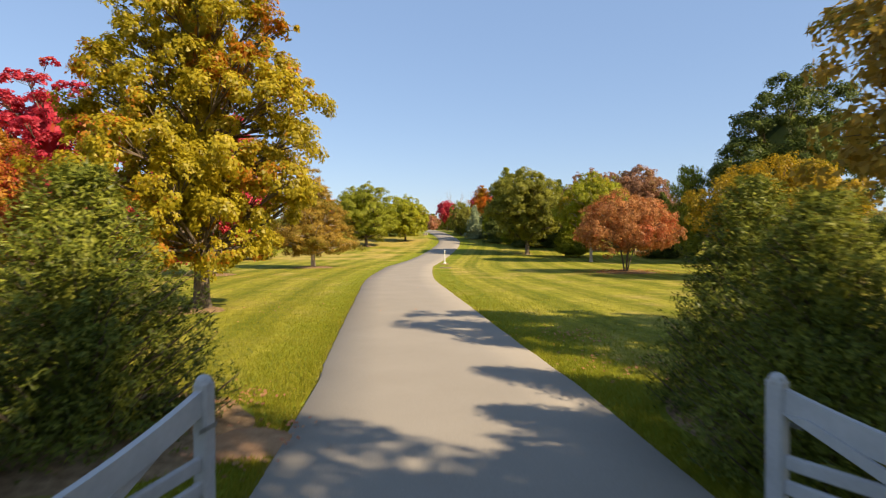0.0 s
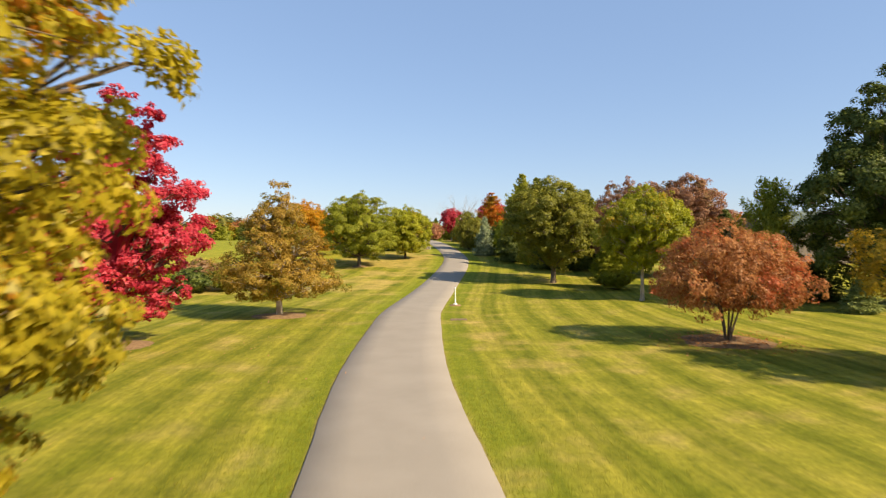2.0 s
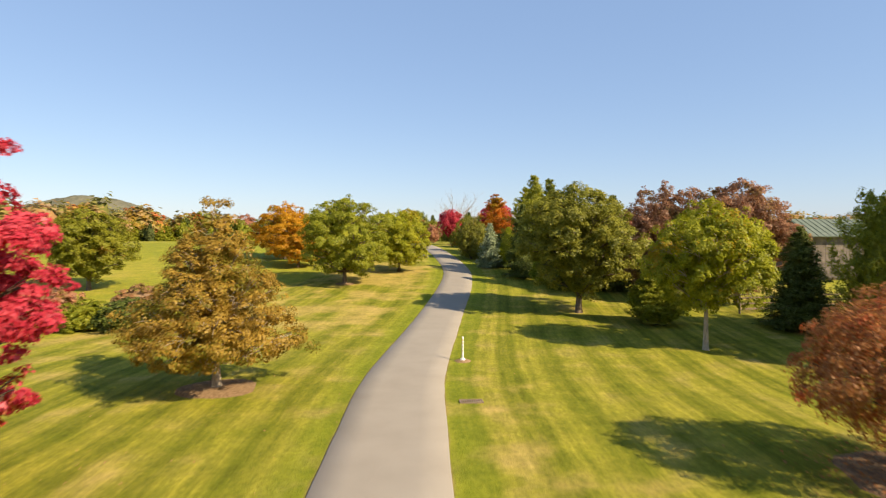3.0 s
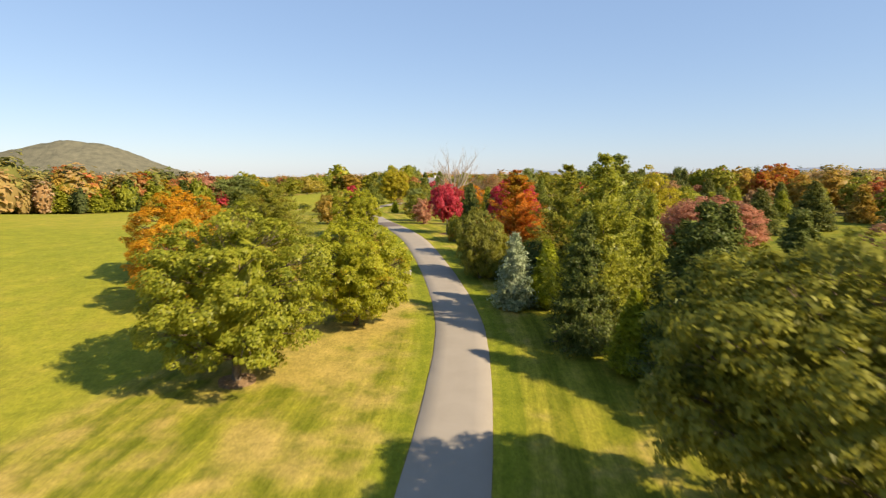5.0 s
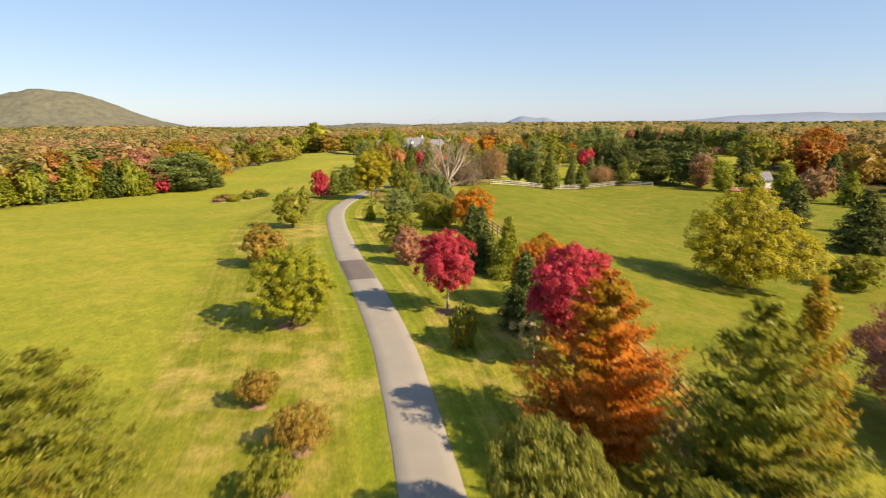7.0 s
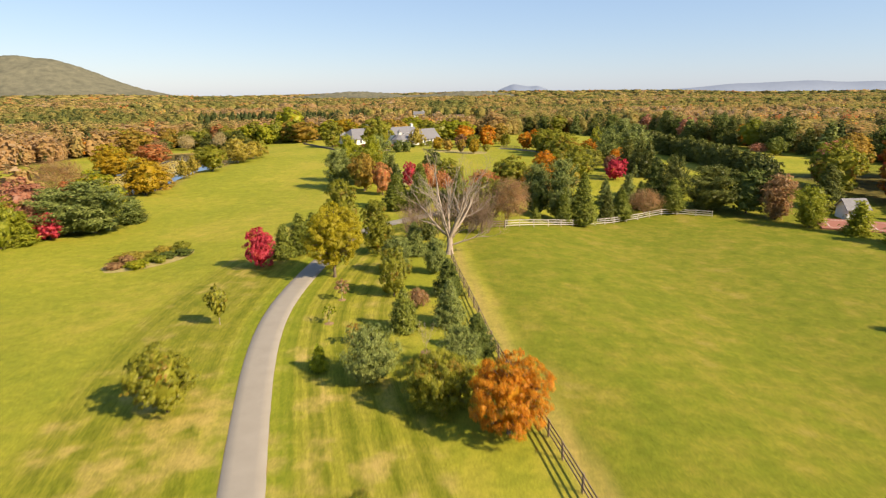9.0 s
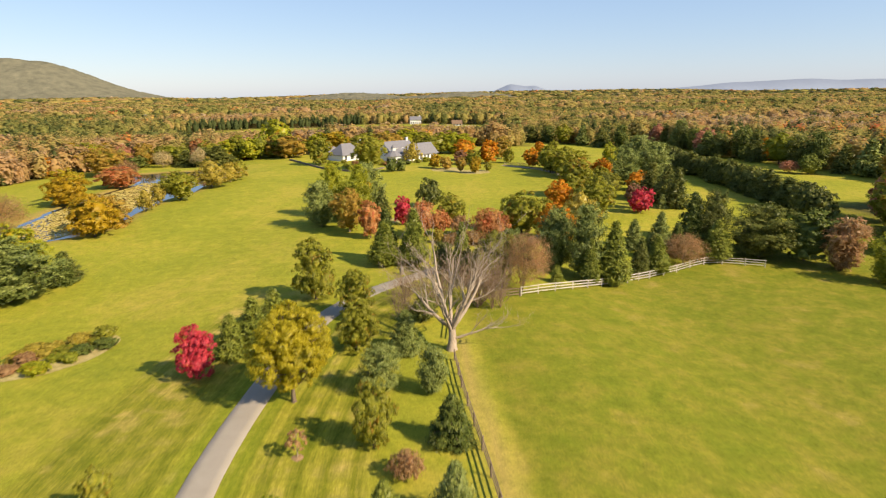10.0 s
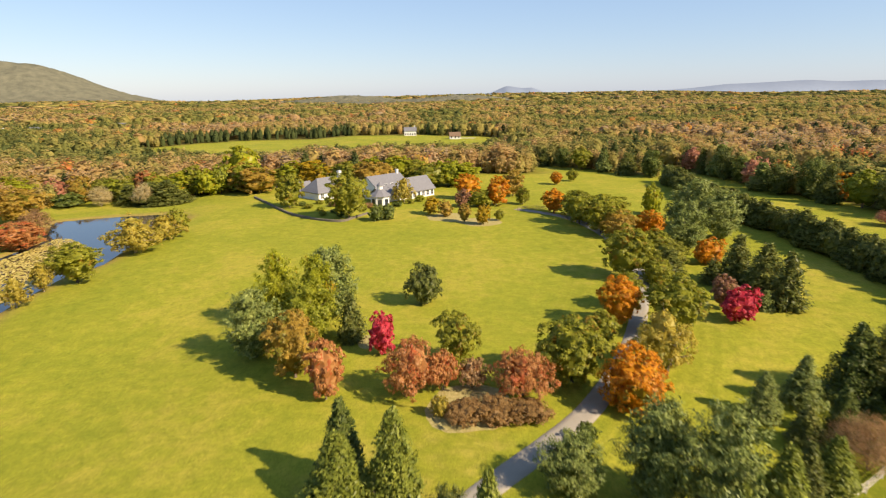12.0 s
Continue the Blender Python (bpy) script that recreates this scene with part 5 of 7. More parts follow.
tree("spruce", "dark", 12.6, 79.0, 7.0, 5.0, "dark spruce behind the golden arborvitae", "close")
tree("spruce", "dark", 17.2, 84.0, 7.5, 5.0, "dark spruce at the back of the conifer group", "close")

# shrubs of the border above the lawn
for k, (x, y, h, w, colour) in enumerate(((-24.3, 53.4, 1.4, 2.2, "gold"), (-22.2, 54.0, 2.0, 3.0, "green"), (-19.8, 54.2, 2.1, 3.2, "dark"), (-17.6, 55.6, 2.0, 3.0, "olive"),
                                          (-20.5, 57.0, 2.6, 3.4, "rosy"), (-25.5, 56.5, 2.4, 3.0, "peach"))):
    tree("bush", colour, x, y, h, w, {"gold": "yellow shrub at the end of the border", "green": "green clipped shrub in the border", "dark": "dark evergreen shrub in the border",
                                      "olive": "olive shrub in the border", "rosy": "rosy twiggy shrub in the border", "peach": "pink plume grass clump in the border"}[colour], group="border shrubs")

# cedar rows
for k in range(27):
    x, y = -124 + k * 2.3, 150 + k * 2.4
    tree(("cedar", "bush", "spruce")[k % 3], "dark" if k % 4 == 0 else "green", x + PICK.uniform(-1.2, 1.2), y + PICK.uniform(-1.2, 1.2), PICK.uniform(5.5, 8.5), PICK.uniform(4.4, 6), "dark green cedar in a row along the field edge", "far", "cedar row at the field edge")
for x, y, h, colour in ((-114, 166, 11.0, "rust"), (-102, 178, 10.5, "russet"), (-90, 191, 11.0, "bronze"), (-122, 158, 11.5, "orange"), (-80, 205, 10.0, "rust"), (-106, 189, 12.0, "amber"), (-96, 200, 11.5, "russet")):
    tree("maple", colour, x, y, h, h * 0.75, {"rust": "orange-brown tree behind the cedar row", "russet": "russet tree behind the cedar row", "bronze": "bronze tree behind the cedar row", "orange": "bright orange tree behind the cedar row",
                                              "amber": "amber tree behind the cedar row"}[colour], "far")
row = spline([(82, 256), (83.5, 272), (85.5, 293), (87, 313), (87.5, 338), (90, 370), (95, 400)], 2.3)
for p in row:
    tree(PICK.choice(("cedar", "spruce", "bush")), "hedge", p.x + PICK.uniform(-0.8, 0.8), p.y, PICK.uniform(5.9, 7.6), PICK.uniform(5.4, 6.8), "dark cedar in the long tall hedge row", "far", "tall hedge row")
for p in spline([(66, 234), (71, 222), (79, 208), (88, 186), (96, 160), (100, 130)], 7.5):
    tree(PICK.choice(("spruce", "pine", "maple")), PICK.choice(("dark", "green", "olive", "bronze", "rosy")), p.x + PICK.uniform(-1.5, 1.5), p.y, PICK.uniform(6, 9), PICK.uniform(5, 8), "leafy tree in the paddock boundary", "far", "paddock boundary trees")

# tall trees beyond the tennis court
for kind, colour, x, y, h, w, label in (("spruce", "hedge", 84, 236, 9.5, 7.5, "dark spruce beside the tennis court"), ("maple", "olive", 92, 245, 12.5, 9.5, "tall olive tree behind the tennis court"),
                                        ("maple", "dusty", 95, 252, 11.0, 7.5, "dusty red tree behind the tennis court"), ("maple", "rust", 103, 238, 11.5, 9.5, "orange-brown tree behind the tennis court"),
                                        ("maple", "bronze", 108, 226, 11.0, 9.0, "bronze tree beyond the tennis court"), ("spruce", "hedge", 99, 222, 9.0, 7.0, "dark spruce beyond the tennis court"),
                                        ("maple", "rust", 114, 250, 12.5, 10.0, "orange-brown tree at the back boundary"), ("maple", "olive", 116, 212, 10.5, 9.0, "olive tree at the back boundary"),
                                        ("maple", "russet", 112, 200, 10.0, 8.5, "russet tree at the back boundary"), ("maple", "bronze", 122, 232, 12.0, 10.0, "bronze tree at the back boundary"),
                                        ("maple", "olive", 110, 186, 10.0, 9.0, "olive tree beside the white cottage"), ("spruce", "hedge", 118, 178, 9.5, 7.0, "dark spruce beside the white cottage"),
                                        ("maple", "rust", 122, 262, 12.0, 10.0, "orange-brown tree at the back boundary"), ("maple", "bronze", 107, 262, 11.0, 9.0, "bronze tree at the back boundary")):
    tree(kind, colour, x, y, h, w, label)

# edges of the woods
EDGE = random.Random(21)
TINTS = (("olive", "olive"), ("bronze", "bronze"), ("russet", "russet"), ("green", "green"), ("rust", "orange-brown"), ("amber", "amber"), ("dusty", "dusty red"), ("moss", "dull green"), ("lime", "yellow-green"))
for k in range(24):
    colour, word = TINTS[EDGE.randrange(len(TINTS))]
    tree("maple", colour, -130 + k * 3.0 + EDGE.uniform(-2, 2), 152 + k * 3.0 + EDGE.uniform(0, 5), EDGE.uniform(7.5, 10.5), EDGE.uniform(5.5, 8), word + " tree at the edge of the woods", "mid" if k > 10 else "far", "wood edge trees")
for k in range(17):
    colour, word = TINTS[EDGE.randrange(len(TINTS))]
    tree("maple", colour, -152 + k * 5.6 + EDGE.uniform(-2, 2), 399 + EDGE.uniform(0, 7), EDGE.uniform(7.5, 11), EDGE.uniform(6.5, 9.5), word + " tree at the edge of the woods", "far", "wood edge trees")
for k in range(26):
    colour, word = TINTS[EDGE.randrange(len(TINTS))]
    x, y = (119 + max(0, 372 - 285 - k * 8.5) * 0.26 + EDGE.uniform(-1, 3), 285 + k * 8.5) if k < 19 else (56 + (k - 19) * 6.5, 472 - (k - 19) * 9.6)
    leafy = k % 5 == 2
    tree("maple" if leafy else ("spruce", "pine", "pine", "cedar")[k % 4], colour if leafy else ("hedge", "dark", "hedge", "blue")[k % 4], x, y, EDGE.uniform(8.5, 12.5), EDGE.uniform(6.5, 10), (word if leafy else "dark green") + " tree at the edge of the woods", "far", "wood edge trees")

tree("bush", "cedar", 122.0, 318.5, 6.6, 6.4, "rounded green cedar standing out from the woods", "mid")
tree("haze", "dusty", 117.5, 322.0, 4.6, 6.5, "reddish brown brush beside the rounded cedar", "far")
tree("bush", "hedge", 116.0, 377.0, 4.8, 5.6, "small dark tree at the edge of the strip field", "far")
tree("maple", "orange", 131.5, 356.0, 8.5, 7.0, "bright orange tree at the edge of the woods", "far")

# the dead tree
dead = empty("dead_tree", pose(2.7, 195.6, ground_z(2.7, 195.6) - 0.05), "huge leafless dead tree with pale grey branches", "tree")
for k, me in enumerate(DEAD):
    new("branch" if k else "trunk", me).parent = dead


# ---- bare rings, beds and fallen leaves ----
def ring(x, y, r, label="ring of bare earth and mulch under a tree", material=None):
    rng = random.Random(int(x * 31 + y * 7))
    bm = bmesh.new()
    seed = rng.uniform(0, 99)
    centre = bm.verts.new((0, 0, 0.09))
    rims = []
    for s, z in ((0.6, 0.075), (1.0, -0.02)):
        rims.append([])
        for k in range(20):
            a = 2 * math.pi * k / 20
            d = r * s * (1 + 0.22 * noise.noise(Vector((math.cos(a) * 1.4, math.sin(a) * 1.4, seed))))
            px, py = d * math.cos(a), d * math.sin(a)
            rims[-1].append(bm.verts.new((px, py, ground_z(x + px, y + py) - ground_z(x, y) + z)))
    for k in range(20):
        j = (k + 1) % 20
        bm.faces.new((centre, rims[0][k], rims[0][j]))
        bm.faces.new((rims[0][k], rims[1][k], rims[1][j], rims[0][j]))
    ob = part("mulch_ring", bm, material or MULCH, smooth=True)
    ob.location = (x, y, ground_z(x, y))
    return tagged(ob, label, "mulch", kind="structure")


ring(-9.4, 41.6, 1.6)
ring(10.5, 345.5, 6.5, "patch of dry tan ground under the small trees", DRY_GRASS)
ring(18.5, 338.5, 6.0, "patch of dry tan ground under the small trees", DRY_GRASS)
ring(-5.2, 261.5, 2.6, "bare tan patch beside the lawn group", DRY_GRASS)
ring(7.0, 242.5, 5.5, "tan bed under the crab apples", DRY_GRASS)
ring(11.0, 33.3, 1.6)
ring(-3.2, 133.0, 0.8)
ring(-9.8, 104.8, 0.5)
ring(-6.9, 101.0, 0.6)
ring(-7.2, 97.8, 0.6)
ring(-9.8, 177.4, 0.5)
ring(-10.2, 170.6, 0.5)
ring(-0.9, 163.6, 0.5)
ring(38.7, 241.6, 0.9)
ring(44.3, 243.4, 1.0)

ring(-2.9, 4.0, 1.75, "mulch bed under the yew")
ring(-1.2, 3.75, 0.5, "bare corner of reddish tan earth beside the drive", EARTH)
ring(4.6, 4.3, 1.9, "mulch bed under the yews")
ring(-6.4, 14.5, 1.0)
ring(-13.1, 32.2, 1.5)
ring(11.0, 33.4, 2.0, "carpet of fallen russet leaves under the crab apple")
ring(16.0, 26.2, 1.3)
ring(-10.1, 74.3, 1.0)
ring(0.1, 117.9, 1.0)
ring(-10.5, 115.6, 1.0)


def scatter(name, label, spots, count, size, materials, seed, lift=0.03):
    """Loose leaves strewn on the ground round some spots."""
    rng = np.random.default_rng(seed)
    c = np.empty((count, 3))
    for i in range(count):
        x, y, r = spots[int(rng.integers(len(spots)))]
        px, py = x + rng.normal(0, r), y + rng.normal(0, r)
        lie = 0.06 if abs(drive_offset(px, py)) < half_width(py) + 0.05 else 0.0
        c[i] = (px, py, ground_z(px, py) + lift + lie)
    nrm = rng.normal(0, 0.3, (count, 3)) + (0, 0, 1)
    length = size * rng.uniform(0.6, 1.4, count)
    me = leaves_mesh(name, c, nrm, rng.normal(0, 1, (count, 3)), length, length * 0.7)
    me.materials.append(materials)
    return tagged(new(name, me), label, "leaves", kind="stuff")


scatter("fallen_leaves", "fallen tan leaves strewn over the lawn and drive edge", [(-1.35, 3.75, 0.3), (-1.35, 3.75, 0.3), (-6.4, 14.5, 2.5), (-9.3, 41.3, 3), (3.4, 7, 0.6), (-1.9, 5.4, 0.35), (3.0, 10, 0.5), (-13, 32, 3), (-12, 24, 5)], 1100, 0.06, LEAF["peach"], 3)
scatter("fallen_red_leaves", "fallen russet leaves under the crab apple", [(11.0, 33.4, 1.3)], 900, 0.09, LEAF["russet"], 4, 0.08)


def grass(name, label, count, seed):
    """Blades of the lawn along the first part of the drive."""
    rng = np.random.default_rng(seed)
    out = []
    while len(out) < count:
        y = 2.6 + rng.exponential(7.0)
        o = (half_width(y) + 0.03 + rng.exponential(1.1)) * rng.choice((-1, 1))
        k = int(np.argmin(np.abs(LINE[:, 1] - y)))
        x = LINE[k][0] + o
        if math.hypot(x + 2.9, y - 4) < 1.6 or math.hypot(x - 4.6, y - 4.3) < 1.75:
            continue
        out.append((x, y, ground_z(x, y) + 0.02))
    c = np.array(out)
    axis = rng.normal(0, 0.45, (count, 3)) + (0, 0, 1)
    nrm = rng.normal(0, 1, (count, 3)) * (1, 1, 0.1)
    length = rng.uniform(0.04, 0.085, count)
    me = leaves_mesh(name, c, nrm, axis, length, length * 0.2, 3)
    me.materials.append(LAWN_BLADE)
    return tagged(new(name, me), label, "grass", kind="stuff")


LAWN_BLADE = leaf("grass_blades", (0.19, 0.212, 0.014), (0.262, 0.256, 0.02), (0.36, 0.318, 0.045), through_light=0.55)
grass("grass", "short lawn grass along the drive", 50000, 6)


# ---- far woods ----
def woods_material():
    n = Nodes("autumn_woods")
    tint = n.attribute("tint")
    island = n.add("ShaderNodeNewGeometry").outputs["Random Per Island"]
    col = n.ramp(tint, [(0.0, (0.078, 0.1, 0.038)), (0.16, (0.14, 0.155, 0.048)), (0.3, (0.25, 0.238, 0.066)), (0.45, (0.35, 0.285, 0.088)), (0.58, (0.41, 0.288, 0.108)),
                        (0.7, (0.44, 0.268, 0.118)), (0.82, (0.4, 0.3, 0.19)), (0.92, (0.53, 0.385, 0.075)), (1.0, (0.52, 0.17, 0.07))])
    grain = n.ramp(island, [(0.0, (0.86, 0.86, 0.86)), (1.0, (1.14, 1.14, 1.14))])
    col = n.mix(1.0, col, grain, "MULTIPLY")
    diffuse = n.add("ShaderNodeBsdfDiffuse", Color=col)
    lit = n.add("ShaderNodeBsdfTranslucent", Color=col)
    both = n.add("ShaderNodeMixShader", Fac=0.45)
    n.link(diffuse.outputs[0], both.inputs[1])
    n.link(lit.outputs[0], both.inputs[2])
    n.link(both.outputs[0], n.out.inputs["Surface"])
    return n.mat


WOODS = woods_material()
CLEAR = [(-8, 745, 26), (37, 692, 24), (-465, 915, 30), (-428, 1010, 20), (-330, 1270, 30), (80, 222, 16), (-52, 411, 10)]


def dome(rng, w, h, sides, rings, low=0.1):
    """A lumpy closed crown: rings of points from the skirt to the top, with boughs that bulge out of it."""
    knobs = [(rng.uniform(0, 6.28), rng.uniform(0.1, 1.3), rng.uniform(0.12, 0.34)) for _ in range(7)]
    pts = []
    for j in range(rings):
        f = j / rings
        for k in range(sides):
            a = 2 * math.pi * (k + 0.5 * (j % 2)) / sides
            b = f * 1.45
            g = rng.uniform(0.86, 1.08)
            for ka, kb, size in knobs:
                d = (math.cos(a - ka) - 1) * 3.0 * math.cos(b) - (b - kb) ** 2 * 3.5
                g += size * math.exp(d)
            r = math.cos(b) * 0.45 * w * (0.5 if j == 0 and low < 0.2 else 1.0) * g
            pts.append((math.cos(a) * r, math.sin(a) * r, h * (low + (0.93 - low) * math.sin(f * 1.5) * (0.55 + 0.45 * g))))
    pts.append((0, 0, h * rng.uniform(0.9, 1.0)))
    faces = []
    for j in range(rings - 1):
        for k in range(sides):
            a, b = j * sides + k, j * sides + (k + 1) % sides
            faces += [(a, b, a + sides), (b, b + sides, a + sides)]
    top = len(pts) - 1
    base = (rings - 1) * sides
    return pts, faces + [(base + k, base + (k + 1) % sides, top) for k in range(sides)]


def woods(name, label, spots, seed, flakes, flake_size, sides, rings, body=0.74):
    """The crowns of a wood as one body: each spot has x, y, width, height, a tint and whether it is a conifer."""
    dice = random.Random(seed)
    verts, faces, tints = [], [], []
    for x, y, w, h, tint, cone in spots:
        z0 = ground_z(x, y)
        edge = min(wild_at(x + 9, y), wild_at(x - 9, y), wild_at(x, y - 12)) < 0.8
        pts, fs = dome(dice, w, h, sides, rings, 0.05 if edge else 0.4)
        if cone:
            pts = [(px * (1 - 0.72 * pz / h) * 1.25, py * (1 - 0.72 * pz / h) * 1.25, pz) for px, py, pz in pts]
        base = len(verts)
        verts += [(px * body + x, py * body + y, pz * (0.46 + 0.54 * body) + z0) for px, py, pz in pts]
        faces += [(a + base, b + base, c + base) for a, b, c in fs]
        tints += [max(0.0, tint - 0.04) for _ in pts]
        for _ in range(int(flakes * 1.7) if edge and y < 700 else flakes):
            fa = fs[dice.randrange(len(fs))]
            wa, wb = sorted((dice.random(), dice.random()))
            px, py, pz = (pts[fa[0]][i] * wa + pts[fa[1]][i] * (wb - wa) + pts[fa[2]][i] * (1 - wb) for i in range(3))
            grow = dice.uniform(0.8, 1.02) + 0.25 * dice.random() ** 3
            c = Vector((px * grow + x, py * grow + y, pz * (0.5 + 0.5 * grow) + z0))
            nrm = Vector((px / w, py / w, pz / h * 0.4)).normalized() * 0.75 + Vector((dice.gauss(0, 0.18), dice.gauss(0, 0.18), dice.gauss(0, 0.12) + 0.5))
            u = nrm.orthogonal().normalized() * (flake_size * w * dice.uniform(0.55, 1.3))
            v = nrm.normalized().cross(u) * 0.8
            k = len(verts)
            verts += [tuple(c - u), tuple(c + u * 0.4 + v), tuple(c + u * 0.4 - v)]
            faces.append((k, k + 1, k + 2))
            t = min(1.0, max(0.0, tint + dice.gauss(0, 0.05)))
            tints += [t, t, t]
    me = bpy.data.meshes.new(name)
    me.from_pydata(verts, [], faces)
    a = me.attributes.new("tint", "FLOAT", "POINT")
    a.data.foreach_set("value", tints)
    me.polygons.foreach_set("use_smooth", [True] * len(me.polygons))
    me.materials.append(WOODS)
    return tagged(new(name, me), label, "woods", kind="stuff")


def wood_spots(seed, y0, y1, area, w0, w1, h0, h1, reach=0.86):
    rng = random.Random(seed)
    step = math.sqrt(area)
    spots = []
    grid = [(i, j) for j in range(int((y1 - y0) / step)) for i in range(-int(reach * (y0 + j * step) / step), int(reach * (y0 + j * step) / step) + 1)]
    for i, j in grid:
        y = y0 + (j + rng.uniform(-0.75, 0.75)) * step
        x = (i + 0.5 * (j % 2) + rng.uniform(-0.75, 0.75)) * step
        if wild_at(x, y) < 0.5 or (88 < x < 128 and y < 275) or any(math.hypot(x - a, y - b) < r for a, b, r in CLEAR):
            continue
        w = w0 + (w1 - w0) * rng.random() ** 1.4
        kind = noise.noise(Vector((x * 0.012, y * 0.012, 5.0))) + 0.5 * noise.noise(Vector((x * 0.05, y * 0.05, 8.0)))
        right = ease((x - 40) / 60) * (1 - ease((y - 520) / 200))
        near_right = x > 88 and y < 270
        cone = not near_right and rng.random() < (0.13 + 0.12 * right + 0.2 * max(0.0, -kind)) * (0.4 if x < -55 and y < 330 else 1.0)
        tint = rng.uniform(0.0, 0.14) if cone else min(0.74 if x < -55 and y < 480 else 0.85, max(0.14, 0.46 + 0.05 * ease(-x / 60) * ease((700 - y) / 300) + 0.2 * ease((x - 100) / 40) * ease((700 - y) / 250) + 0.36 * kind + (rng.gauss(0, 0.14) if x < -55 and y < 330 else 0.0) + 0.3 * noise.noise(Vector((x * 0.004, y * 0.004, 2.0))) + rng.gauss(0, 0.075)))
        if near_right:
            tint = rng.choice((0.24, 0.34, 0.5, 0.6, 0.68))
        if not cone and rng.random() < 0.025:
            tint = rng.choice((0.93, 1.0))
        h = (h0 + (h1 - h0) * (0.3 * rng.random() + 0.7 * (w - w0) / (w1 - w0))) * (0.72 if 470 < y < 600 and x < 60 else 1.0) * (1.05 if cone else 1.0)
        if -210 < x < -60 and 690 < y < 830 and wild_at(x, y - 28) < 0.5:
            cone, tint = True, rng.uniform(0, 0.1)
        spots.append((x, y, w * (0.75 if cone else 1.0), h, tint, cone))
    return spots


woods("woods", "mixed autumn woods in orange, olive and green", wood_spots(1, 62, 560, 27, 4.6, 10.5, 5.5, 12.5), 1, 120, 0.088, 6, 3)
woods("woods_beyond", "autumn woods beyond the house in brown, gold and green", wood_spots(2, 560, 1000, 46, 5.5, 13.0, 7.5, 14), 2, 60, 0.1, 5, 3, 0.82)
woods("distant_woods", "distant autumn woods reaching the horizon", wood_spots(3, 1000, 2000, 190, 12, 24, 10, 17), 3, 34, 0.115, 5, 3, 0.84)
woods("horizon_woods", "far wooded country at the horizon", wood_spots(4, 2000, 4700, 3600, 45, 90, 8, 14), 4, 3, 0.12, 6, 3)


# ---- hills at the horizon ----
HILL = plain("wooded_hill", (0.09, 0.09, 0.066), (0.18, 0.168, 0.115), 0.022, 1.0, 1.0, 9.0, spec=0.0)
# the blue haze of the air in between is painted into this colour
RIDGE = plain("haze_tinted_ridge", (0.2, 0.24, 0.31), (0.23, 0.27, 0.34), 0.004, 1.0, 0.0, 1.0, spec=0.0)


def hill(name, cx, cy, half_w, depth, height, label, tail=0.0):
    verts, faces, nx, ny = [], [], 150, 60
    for j in range(ny + 1):
        for i in range(nx + 1):
            x, y = (i / nx * 2 - 1) * half_w * 2.6, (j / ny * 2 - 1) * depth * 2.2
            f = math.exp(-(x / half_w) ** 2 - (y / depth) ** 2) + tail * math.exp(-((x + half_w * 1.7) / half_w) ** 2 - (y / depth) ** 2)
            z = height * f * (1 + 0.07 * noise.noise(Vector((x * 0.006, y * 0.006, 2.0))))
            z += 7 * noise.noise(Vector((x * 0.045, y * 0.045, 4.0))) * min(1.0, f * 6) + 4 * noise.noise(Vector((x * 0.11, y * 0.11, 1.0))) * min(1.0, f * 6)
            verts.append((cx + x, cy + y, z - 12))
    for j in range(ny):
        for i in range(nx):
            a = j * (nx + 1) + i
            faces.append((a, a + 1, a + nx + 2, a + nx + 1))
    return tagged(mesh_object(name, verts, faces, HILL, smooth=True), label, "hill", kind="structure")


hill("hill", -2400, 4000, 590, 420, 262, "rounded hill covered in dull autumn woods", 0.55)
hill("low_hill", -300, 3300, 300, 260, 47, "low wooded rise at the horizon", 0.3)
hill("low_hill_beyond", 230, 2600, 260, 200, 42, "low wooded rise at the horizon", 0.5)


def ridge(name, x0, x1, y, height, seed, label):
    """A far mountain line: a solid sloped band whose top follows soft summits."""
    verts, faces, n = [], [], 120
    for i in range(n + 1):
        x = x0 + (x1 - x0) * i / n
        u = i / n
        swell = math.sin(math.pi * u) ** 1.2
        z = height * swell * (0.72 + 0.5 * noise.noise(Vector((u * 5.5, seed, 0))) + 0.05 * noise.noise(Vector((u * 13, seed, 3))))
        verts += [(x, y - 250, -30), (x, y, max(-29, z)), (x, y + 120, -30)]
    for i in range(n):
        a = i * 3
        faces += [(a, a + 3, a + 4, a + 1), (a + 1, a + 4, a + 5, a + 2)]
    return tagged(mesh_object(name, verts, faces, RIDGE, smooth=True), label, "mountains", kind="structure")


ridge("ridge_east", 1150, 4400, 4450, 150, 1.5, "long mountain ridge at the horizon, coloured pale blue for haze")
ridge("ridge_middle", 330, 1150, 4550, 105, 4.0, "small mountain at the horizon, coloured pale blue for haze")


# ---- pond ----
def water_material():
    n = Nodes("pond_water")
    v = n.coords()
    f = n.noise(v, 1.2, 4)
    return n.surface((0.012, 0.02, 0.028), 0.05, n.bump(f, 0.12, 0.03), spec=0.8)


